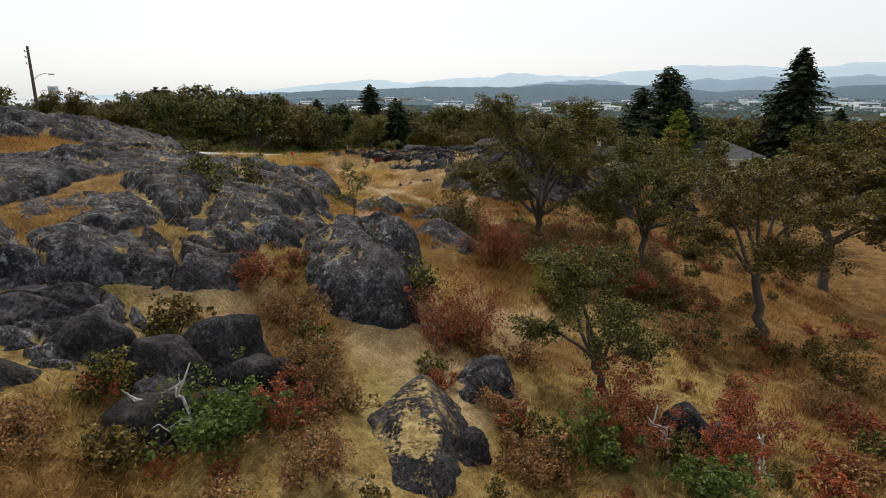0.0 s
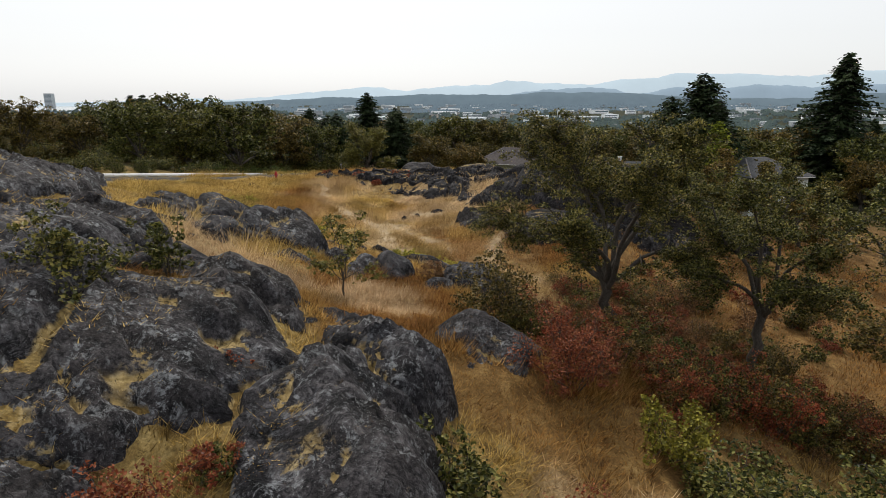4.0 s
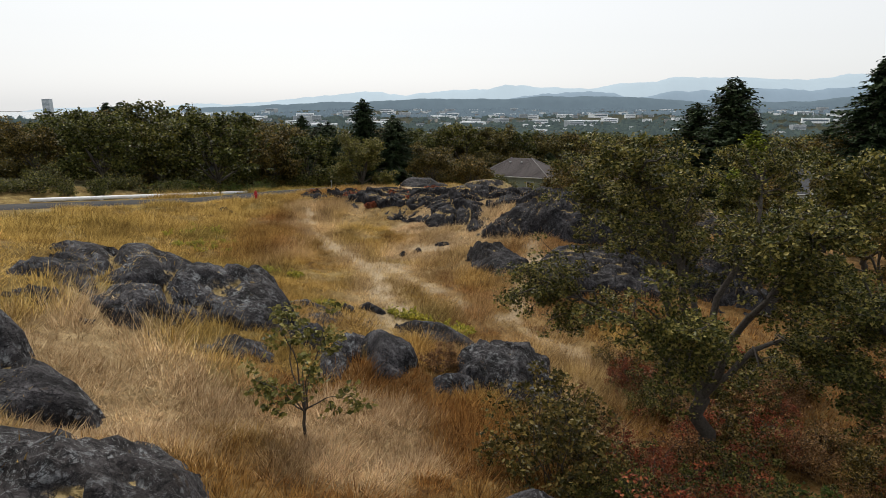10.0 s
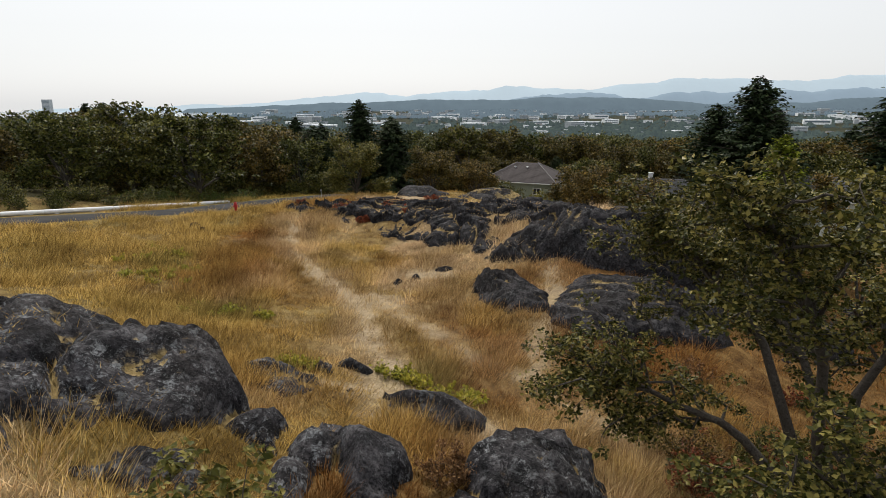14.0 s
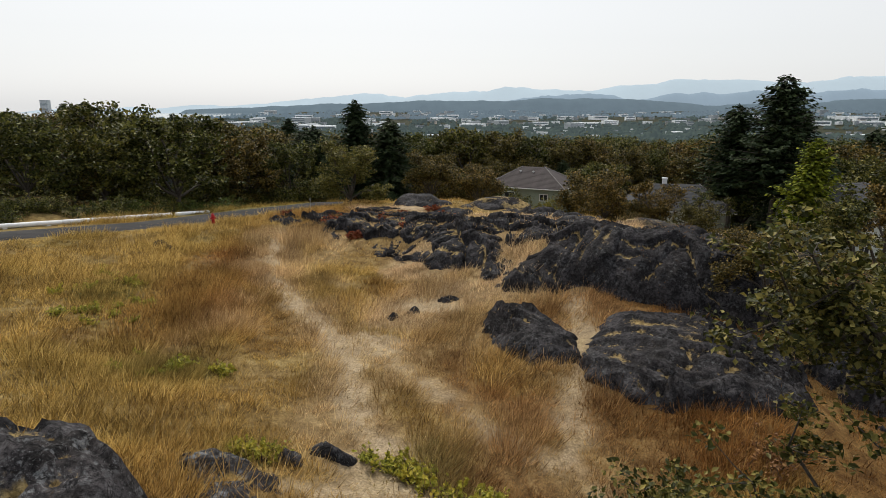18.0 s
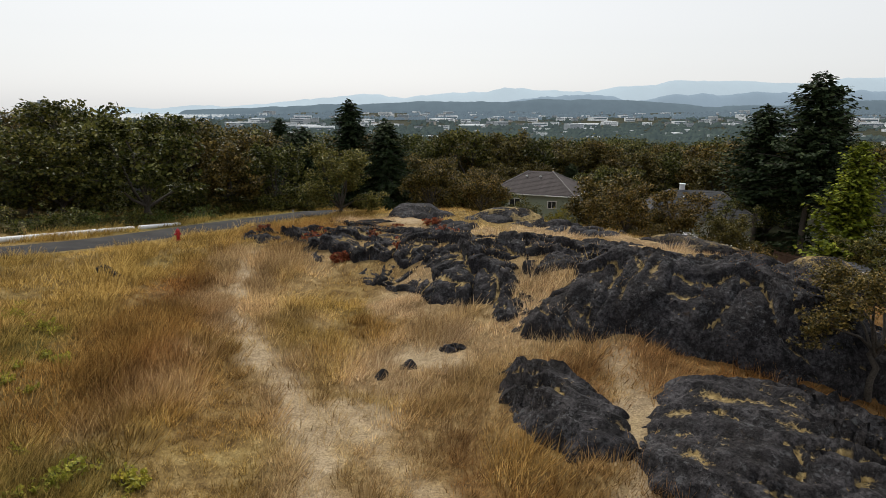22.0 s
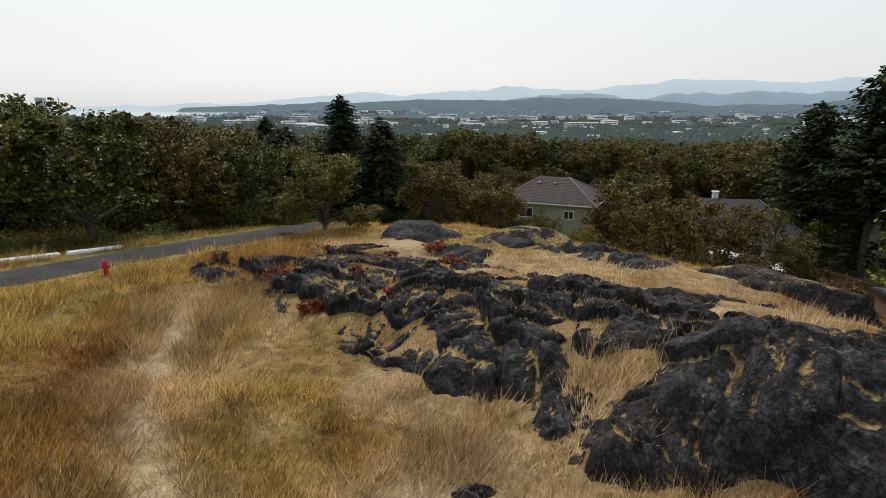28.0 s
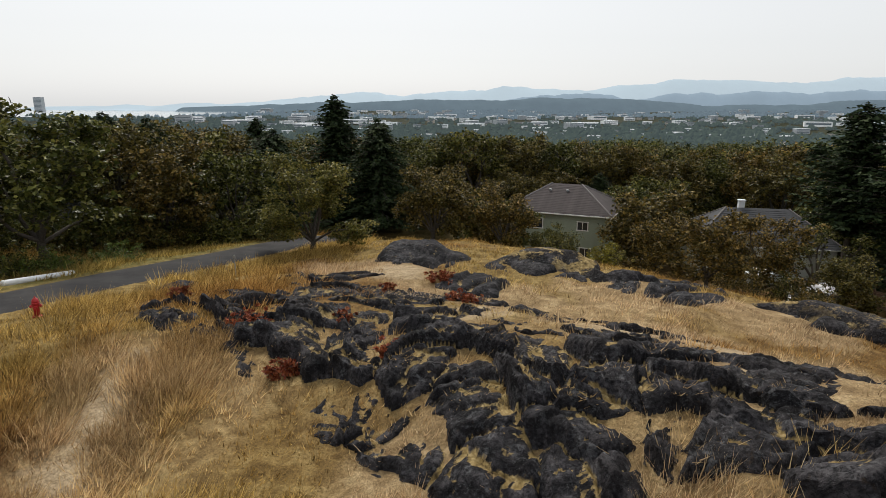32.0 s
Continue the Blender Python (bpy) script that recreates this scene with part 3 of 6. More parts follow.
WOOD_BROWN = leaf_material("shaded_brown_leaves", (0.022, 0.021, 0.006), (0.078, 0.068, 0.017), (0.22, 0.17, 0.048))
OAK_YELLOW = leaf_material("yellowing_leaves", (0.07, 0.064, 0.010), (0.19, 0.165, 0.024), (0.36, 0.30, 0.05))
GREEN_LEAF = leaf_material("fresh_green_leaves", (0.04, 0.06, 0.014), (0.08, 0.115, 0.025), (0.14, 0.17, 0.04))
LUSH = leaf_material("yellow_green_weeds", (0.17, 0.184, 0.026), (0.323, 0.32, 0.0455), (0.544, 0.48, 0.091))
SAPLING_LEAF = leaf_material("yellowish_oak_leaves", (0.04, 0.046, 0.011), (0.125, 0.122, 0.028), (0.28, 0.235, 0.065))
RED_LEAF = leaf_material("russet_shrub_leaves", (0.085, 0.020, 0.012), (0.21, 0.052, 0.026), (0.38, 0.13, 0.055))
RUST_LEAF = leaf_material("rust_dry_leaves", (0.085, 0.043, 0.019), (0.20, 0.105, 0.046), (0.38, 0.225, 0.10))
NEEDLE = leaf_material("fir_needles", (0.0127, 0.0228, 0.0101), (0.0273, 0.0439, 0.0187), (0.0501, 0.0683, 0.0265), 0.8, 0.05)
CEDAR = leaf_material("yellow_green_cedar_sprays", (0.05, 0.065, 0.006), (0.16, 0.19, 0.016), (0.36, 0.37, 0.04), 0.7, 0.2)
DEADWOOD = plain("bleached_deadwood", (0.42, 0.40, 0.38), 0.85, vary=0.3, scale=5)


# ---- the ground, one sheet to the horizon ----
def spread(lo, hi, step, reach_lo, reach_hi, grow=1.11):
    """Even steps from lo to hi, then ever longer ones out to the reach."""
    mid = list(np.arange(lo, hi + 1e-6, step))
    s, v = step, hi
    while v < reach_hi:
        s *= grow
        v += s
        mid.append(v)
    s, v = step, lo
    while v > reach_lo:
        s *= grow
        v -= s
        mid.insert(0, v)
    return np.array(mid)


def set_fields(me, fields):
    for key, values in fields.items():
        a = me.attributes.new(key, "FLOAT", "POINT")
        a.data.foreach_set("value", np.asarray(values, np.float32))


def blob(x, y, cx, cy, r, seed=0):
    d = np.hypot(x - cx, y - cy) / r + 0.35 * fbm(x / (r * 0.5), y / (r * 0.5), seed=seed, octaves=3)
    return 1 - smooth(0.6, 1.05, d)


def cover_fields(x, y):
    """Where the ground is trodden, russet, green, mossy, wooded or darkened under trees."""
    trod = np.zeros_like(x)
    for k, p in enumerate(PATHS):
        d, _ = near_line(x, y, p)
        d = d + 0.35 * fbm(x / 0.9, y / 0.9, seed=40 + k, octaves=3)
        trod = np.maximum(trod, 0.95 * (1 - smooth(0.12, 0.72, d)) * (1.0, 0.7, 0.7, 0.85)[k])
    for cx, cy, r in ((-5.2, 55.2, 1.7), (-2.4, 60.1, 1.6), (-3.6, 45, 2.0), (3.9, 55.0, 1.0), (6.2, 70.5, 2.2), (4.2, 73.5, 2.0), (-1.5, 76, 2.0), (-4.5, 84.5, 2.2)):
        trod = np.maximum(trod, 0.8 * blob(x, y, cx, cy, r, 50))
    brown = smooth(-0.1, 0.5, fbm(x / 7, y / 7, seed=61, octaves=3))
    brown = np.maximum(brown * 0.6, smooth(4, 11, x + 0.12 * (y - 50)) * 0.7 * (1 - 0.85 * smooth(59, 63, y) * (1 - smooth(15, 20, x))))
    for cx, cy, r in ((-3, 35, 5), (-9.5, 57, 4.5), (-13.5, 60.5, 3.5), (1, 47.5, 3.6), (3.2, 49.8, 2.6), (0.2, 49.4, 2.4), (1.3, 52.7, 2.0), (-12.3, 63.2, 3.2), (-8.7, 56.6, 2.4), (-15.8, 70, 2.2), (5, 58, 3.0), (8.5, 57.5, 3.0), (12, 58.5, 3.0), (-3.2, 37.4, 3.0), (-3.3, 30.5, 2.6), (-1, 55, 3), (-4.5, 63, 2.5), (7.5, 57, 4), (-5, 17, 3), (10, 55, 5), (-0.5, 51.5, 2.2), (-14, 56, 2.5), (5, 49, 3.5), (-16, 66, 3), (-13.5, 62, 3)):
        brown = np.maximum(brown, blob(x, y, cx, cy, r, 62))
    brown = brown * (1 - 0.85 * smooth(-14.5, -17.0, x) * smooth(46, 50, y))
    mid_meadow = smooth(-13, -10, x) * (1 - smooth(2, 6, x)) * smooth(40, 46, y) * (1 - smooth(70, 78, y))
    brown = brown * (1 - 0.6 * mid_meadow)
    lush = np.zeros_like(x)
    for cx, cy, r in ((-11.2, 51.3, 2.0), (-16.8, 58.3, 1.6), (-2.8, 46.6, 1.3), (-7.2, 46.2, 1.0), (-22.5, 91, 2.5), (-17.8, 97.5, 2.4)):
        lush = np.maximum(lush, blob(x, y, cx, cy, r, 63))
    lush = np.maximum(lush, 0.3 * smooth(-10.5, -13.5, x) * smooth(46, 50, y) * (1 - smooth(72, 80, y)) * smooth(-0.5, 0.5, fbm(x / 3.5, y / 3.5, seed=70, octaves=3)))
    moss = np.zeros_like(x)
    for cx, cy, r in ((-8.6, 17.2, 2.6), (-11, 18.6, 2.0), (-5.7, 24.4, 1.2), (-1.2, 15.2, 2.8), (-10.5, 36.8, 2.2), (-12.8, 37.8, 2.0), (-7.5, 35.6, 1.4), (-5.9, 26.8, 1.0)):
        moss = np.maximum(moss, blob(x, y, cx, cy, r, 64))
    pale = (1 - 0.45 * smooth(61, 67, y)) * (1.0 - 0.45 * smooth(58, 50, y) * smooth(-4, -1, x)) * (1 - 0.6 * smooth(-7, -3, x) * smooth(54, 50, y)) * mid_meadow * smooth(-0.6, 0.35, fbm(x / 5, y / 5, seed=68, octaves=3))
    for p in PATHS:
        pale = np.maximum(pale, 0.5 * (1 - smooth(0.5, 2.4, near_line(x, y, p)[0] + 0.9 * fbm(x / 2.5, y / 2.5, seed=66, octaves=2))))
    for cx, cy, r in ((-1.5, 58.5, 4.5), (-3, 66, 3), (-1.2, 19.0, 2.6), (2.8, 22.5, 2.4), (0.5, 16.5, 2.0), (-7.5, 17.5, 2.4), (-8, 34, 2.5), (-11, 34.6, 2.6), (-8.6, 31.4, 2.0), (-11.6, 37, 2.2), (-4, 34, 3), (4, 74, 4), (8, 68, 4.5), (-3, 80, 3), (1, 79, 3), (11, 72, 4), (6, 80, 5), (12, 78, 4), (-6, 86, 4)):
        pale = np.maximum(pale, 0.8 * blob(x, y, cx, cy, r, 67))
    near_slabs = smooth(-4.0, -1.0, x) * smooth(62, 58, y) * smooth(43, 46, y)
    pale = pale * (1 - 0.65 * near_slabs)
    brown = np.maximum(brown, 0.75 * near_slabs * smooth(-0.5, 0.2, fbm(x / 2.0, y / 2.0, seed=71, octaves=3)))
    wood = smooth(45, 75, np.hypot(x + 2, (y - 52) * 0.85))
    far_side = np.interp(y, [q[1] for q in ROAD], [q[0] for q in ROAD]) - x
    lush = np.maximum(lush, smooth(1.5, 2.6, far_side) * (1 - smooth(7.5, 9.5, far_side)) * smooth(76, 84, y) * (1 - smooth(104, 110, y)))
    # shade under the trees beyond the lane, put in as the dark wood cover
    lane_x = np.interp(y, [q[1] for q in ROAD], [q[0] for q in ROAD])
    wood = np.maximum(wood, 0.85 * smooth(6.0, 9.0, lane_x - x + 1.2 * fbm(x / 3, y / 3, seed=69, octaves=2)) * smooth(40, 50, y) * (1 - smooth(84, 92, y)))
    return {"path": 0.8 * trod, "russet": np.clip(1.2 * brown, 0, 0.92) * (1 - 0.9 * lush) * (1 - 0.5 * pale), "green": 0.6 * lush, "pale": pale, "moss": 0.65 * moss, "wood": wood}


gx, gy = spread(-27, 22, 0.4, -5200, 5200), spread(6, 100, 0.4, -900, 5200)
GX, GY = np.meshgrid(gx, gy)
GZ = ground_z(GX.ravel(), GY.ravel()).reshape(GX.shape)
cols = len(gx)
i = (np.arange(len(gy) - 1)[:, None] * cols + np.arange(cols - 1)[None, :]).ravel()
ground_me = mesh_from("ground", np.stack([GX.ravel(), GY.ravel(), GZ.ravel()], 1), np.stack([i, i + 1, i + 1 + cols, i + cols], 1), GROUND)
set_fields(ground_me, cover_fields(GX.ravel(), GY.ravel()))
tagged(put("ground", ground_me), "dry straw-coloured hilltop meadow with trodden paths", "ground", kind="structure")


def ribbon(line, offset, width, lift, step=0.6):
    """Verts and quads of a strip along a polyline, laid on its own heights."""
    pts = np.array(line, float)
    t = np.r_[0, np.cumsum(np.hypot(*np.diff(pts[:, :2], axis=0).T))]
    s = np.arange(0, t[-1], step)
    c = np.stack([np.interp(s, t, pts[:, k]) for k in range(3)], 1)
    for _ in range(6):
        c[1:-1] = (c[:-2] + 2 * c[1:-1] + c[2:]) / 4
    d = np.gradient(c[:, :2], axis=0)
    d /= np.linalg.norm(d, axis=1)[:, None]
    side = np.stack([d[:, 1], -d[:, 0]], 1)
    n = 9
    rows = []
    for k in range(n):
        o = offset + width * (k / (n - 1) - 0.5)
        edge = 0.12 * vnoise(s / 0.9, np.full_like(s, k * 3.0), seed=k) if k in (0, n - 1) else 0
        crown = 0.05 * (1 - (2 * k / (n - 1) - 1) ** 2)
        rows.append(np.c_[c[:, :2] + side * (o + edge)[:, None] if np.ndim(edge) else c[:, :2] + side * o, c[:, 2] + lift + crown - (0.12 if k in (0, n - 1) else 0)])
    v = np.stack(rows, 1).reshape(-1, 3)
    i = (np.arange(len(s) - 1)[:, None] * n + np.arange(n - 1)[None, :]).ravel()
    return v, np.stack([i, i + 1, i + 1 + n, i + n], 1)


rv, rf = ribbon(ROAD, 0, 3.9, 0.06)
tagged(put("road", mesh_from("road", rv, rf, ASPHALT)), "narrow grey worn asphalt lane", "road", kind="structure")


# ---- rocks ----
def boulder_mesh(name, rx, ry, rz, seed, sub=4, square=2.5, rough=0.16, moss=0.0, mat=None):
    bm = bmesh.new()
    bmesh.ops.create_icosphere(bm, subdivisions=sub, radius=1.0)
    v = np.array([q.co[:] for q in bm.verts])
    f = np.array([[q.index for q in t.verts] for t in bm.faces])
    bm.free()
    d = v / np.linalg.norm(v, axis=1)[:, None]
    s = (np.abs(d) ** square).sum(1) ** (-1 / square)
    rng = random.Random(seed)
    # flatten a few sides, as if split from the bedrock
    for _ in range(14):
        n = Vector((rng.uniform(-1, 1), rng.uniform(-1, 1), rng.uniform(-0.3, 0.9))).normalized()
        dot = d @ np.array(n[:])
        lim = rng.uniform(0.72, 0.95)
        s = np.where((dot > 0.05) & (s * dot > lim), lim / np.maximum(dot, 0.05) * 0.94 + s * 0.06, s)
    p = d * s[:, None] * np.array([rx, ry, rz])
    size = (rx + ry) / 2
    o = seed * 13.7
    big = fbm(p[:, 0] / size * 1.3 + o, p[:, 1] / size * 1.3, p[:, 2] / size * 1.3, seed, 3)
    fold = 1 - np.abs(fbm(p[:, 0] / 0.9 + o, p[:, 1] / 0.9, p[:, 2] / 0.45, seed + 5, 3))
    fine = fbm(p[:, 0] / 0.22 + o, p[:, 1] / 0.22, p[:, 2] / 0.18, seed + 9, 3)
    crack = np.abs(vnoise(p[:, 0] / 1.2 + 0.5 * p[:, 2] + o, p[:, 1] / 1.2 + o, p[:, 2] / 1.6, seed + 21))
    steps = fbm(p[:, 0] / (0.75 * size) + o, p[:, 1] / (0.75 * size), p[:, 2] / (0.45 * size), seed + 31, 2)
    fold = fold + 1.1 * (np.floor(steps * 5) / 5 - steps * 0.4)
    push = rough * size * 0.55 * big + 0.06 * min(1, size) * fold + 0.02 * fine - 0.16 * min(1, size) * (1 - smooth(0.0, 0.05, crack))
    p = p + d * push[:, None]
    # the crest leans to one side, and the foot spreads into the ground
    lean = rng.uniform(0, 6.283)
    high = np.clip(p[:, 2] / rz, 0, 1)
    p[:, :2] += (0.30 * size * high ** 1.5)[:, None] * np.array([math.cos(lean), math.sin(lean)])
    p[:, :2] *= (1 + 0.22 * smooth(0.35, -0.25, p[:, 2] / rz))[:, None]
    me = mesh_from(name, p, f, mat)
    set_fields(me, {"moss": np.full(len(p), moss)})
    return me


BOULDERS = []


def boulder(x, y, top, rx, ry, rz_deg=0, seed=1, label="dark grey lichened boulder half sunk in dry grass", sub=4, moss=0.3, square=2.5, rough=0.16, name="boulder"):
    g = float(land(np.array([x]), np.array([y]))[0])
    rz = max(top - g + 0.4 * min(rx, ry), 0.5 * min(rx, ry))
    BOULDERS.append((x, y, rx, ry, rz_deg))
    mat = DARK_ROCK if y > 50 or y < 16.9 else ROCK
    me = boulder_mesh(name, rx, ry, rz, seed, sub, square, rough, moss, mat)
    ob = put(name, me, None, "", pose(x, y, top - rz, 0, 0, rz_deg))
    return tagged(ob, label, "rock")


for x, y, top, rx, ry, turn, moss, label in BOULDER_ROWS:
    boulder(x, y, top, rx * 1.12, ry * 1.12, turn, seed=int(abs(x * 31 + y * 17)) % 997, sub=5 if rx > 1.4 else 3 if rx < 0.42 else 4, moss=moss, label=label, square=2.6 if label is SLAB else 2.2)


# the long ribbed outcrop across the meadow
def sheet(name, x, y, z, nu, nv, moss, cell, label, mat):
    """An outcrop as one thing whose jointed slabs are its parts."""
    ob = thing(name, label, "rock outcrop", (float(x.mean()), float(y.mean()), 0))
    ox, oy = float(x.mean()), float(y.mean())
    i = (np.arange(nv - 1)[:, None] * nu + np.arange(nu - 1)[None, :]).ravel()
    quads = np.stack([i, i + 1, i + 1 + nu, i + nu], 1)
    above = z > ground_z(x, y) - 0.1
    key = np.round(cell[quads[:, 0]], 6)
    moss = np.broadcast_to(moss, x.shape)
    rest = []
    for k in np.unique(key):
        q = quads[key == k]
        if not above[q].any():
            continue
        if len(q) < 40:
            rest.append(q)
            continue
        slab(q, x - ox, y - oy, z, moss, ob, "slab", mat)
    if rest:
        slab(np.concatenate(rest), x - ox, y - oy, z, moss, ob, "ledge", mat)
    return ob


def slab(q, x, y, z, moss, ob, name, mat):
    used, inv = np.unique(q, return_inverse=True)
    me = mesh_from(name, np.stack([x[used], y[used], z[used]], 1), inv.reshape(-1, 4), mat)
    set_fields(me, {"moss": moss[used]})
    put(name, me, ob)


def hollows(z, nu, nv, least, gather=9.0):
    """Straw and moss gather where the rock is hollow."""
    g = z.reshape(nv, nu)
    for _ in range(14):
        p = np.pad(g, 1, mode="edge")
        g = (p[:-2, 1:-1] + p[2:, 1:-1] + p[1:-1, :-2] + p[1:-1, 2:]) / 4
    return np.clip(least + gather * (g.ravel() - z), 0.0, 1.6)


def facet(cell, ox, oy, tilt):
    """Each block's own slant."""
    return tilt * (((cell * 7.31) % 1 - 0.5) * ox + ((cell * 13.7) % 1 - 0.5) * oy)


def ridge_top(x, y):
    """The rock's height along the outcrop."""
    u, v = ridge_uv(x, y)
    base = land(x, y)
    wu = u + 0.9 * fbm(u / 3, v / 3, seed=78, octaves=2)
    wv = v + 0.9 * fbm(u / 2.5, v / 2.5, seed=80, octaves=2)
    a, b = wu * 0.50 - wv * 0.12, wv * 0.60 + wu * 0.15
    d1, d2, cell, ox, oy = worley(a, b, 72)
    step = smooth(0.8, -0.6, v)
    blocks = (cell - 0.45) * 0.40 + ox * 0.10 + facet(cell, ox, oy, 0.5) - oy * (0.15 + 0.25 * step) - 0.20 * (1 - smooth(0.01, 0.10, d2 - d1))
    e1, e2, cell2, px, py = worley(a * 2.5 + 3, b * 2.6, 73)
    small = (cell2 - 0.5) * 0.17 + facet(cell2, px, py, 0.35) - py * 0.08 * step - 0.11 * (1 - smooth(0.02, 0.12, e2 - e1))
    g1, g2, cell3, qx, qy = worley(a * 6 + 9, b * 6, 77)
    chips = (cell3 - 0.5) * 0.045 + facet(cell3, qx, qy, 0.2)
    massive = smooth(24.5, 26.5, u - 0.25 * (v + 3)) * smooth(0.0, 0.8, v - np.interp(u, [24, 26, 29, 33, 37], [-6.2, -6.4, -5.6, -4.6, -2.6])) * (1 - smooth(0.3, 2.2, v))
    rib = 0.08 * fbm(u / 1.6, v / 4.0, seed=76, octaves=3)
    patch = smooth(-0.45, 0.3, fbm(u / 4.0, v / 3.0, seed=79, octaves=2) + 0.2)
    core = np.zeros_like(u)
    for cu, cv, r in ((5, -0.6, 2.2), (9.5, -1.2, 2.6), (12.5, -0.2, 2.8), (14.5, -2.4, 2.8), (18, -3.2, 2.6), (20, -0.8, 2.6), (22, -3.4, 2.2)):
        core = np.maximum(core, np.exp(-((u - cu) ** 2 + (v - cv) ** 2) / r ** 2))
    foot = np.interp(u, [0, 5, 10, 15, 20, 25, 29, 33, 37], [-2.8, -3.4, -4.4, -5.2, -5.4, -6.6, -5.8, -4.8, -2.8])
    zone = smooth(0, 1.1, v - foot + 0.7 * fbm(u / 2.2, v / 2.2, seed=81, octaves=2)) * (1 - 0.22 * smooth(0.5, 2.5, v)) * (1 - smooth(7.5, 10.0, v)) * smooth(0.5, 2.8, u)
    rise = (blocks + small + chips) * (1 - 0.3 * massive) + rib + 0.78 * massive + 0.10 + 0.34 * core
    z = base - 0.34 + (rise + 0.08 + 0.34 * patch) * zone + 0.04 * fbm(x / 0.3, y / 0.3, seed=74, octaves=3) + 0.15 * massive * fbm(x / 1.1, y / 1.1, seed=75, octaves=3)
    edge = np.minimum(np.minimum(u + 2, 40.0 - u) / 2.0, np.minimum(v + 7.5, 10.5 - v) / 1.6)
    return np.where(edge < 1, base - 1.0 + (z - base + 1.0) * smooth(0, 1, edge), z), cell


def ridge():
    nu, nv = 470, 220
    U, V = np.meshgrid(np.linspace(-2, 40, nu), np.linspace(-7.5, 10.5, nv))
    u, v = U.ravel(), V.ravel()
    x, y = -15.0 + u * 0.798 + v * 0.602, 80.5 - u * 0.602 + v * 0.798
    z, cell = ridge_top(x, y)
    sheet("rock_outcrop", x, y, z, nu, nv, hollows(z, nu, nv, 0.12 + 0.55 * smooth(27, 18, u), 8.0), cell, "long ribbed outcrop of dark jointed rock with straw on its ledges", DARK_ROCK)


ridge()


# rounded bedrock that shows between the domes on the rise
BEDROCKS = []


def dome(x, y, cx, cy, top, rx, ry, turn):
    """One whaleback: a rounded body cut by a few slanting planes, as the ice left it."""
    c, s = math.cos(radians(turn)), math.sin(radians(turn))
    u, v = (x - cx) * c + (y - cy) * s, -(x - cx) * s + (y - cy) * c
    d = ((np.abs(u) / rx) ** 2.5 + (np.abs(v) / ry) ** 2.5) ** 0.4
    g = float(land(np.array([cx]), np.array([cy]))[0])
    rng = random.Random(int(cx * 53 + cy * 91))
    body = g - 0.7 + (top - g + 0.7) * np.clip(1 - d ** (3.0 if cy < 48 else 2.2), 0, 1) ** 0.55 + 0.35 * (land(x, y) - g)
    for k in range(4):
        a = rng.uniform(0, 1.2) + k * 1.57
        e = (math.cos(a) * u / rx + math.sin(a) * v / ry)
        cut = top + 0.04 - (top - g + 0.3) * rng.uniform(0.35, 1.1) * (e - rng.uniform(-0.15, 0.3))
        body = np.minimum(body, cut)
    return np.where(d < 1, body, -9.0)


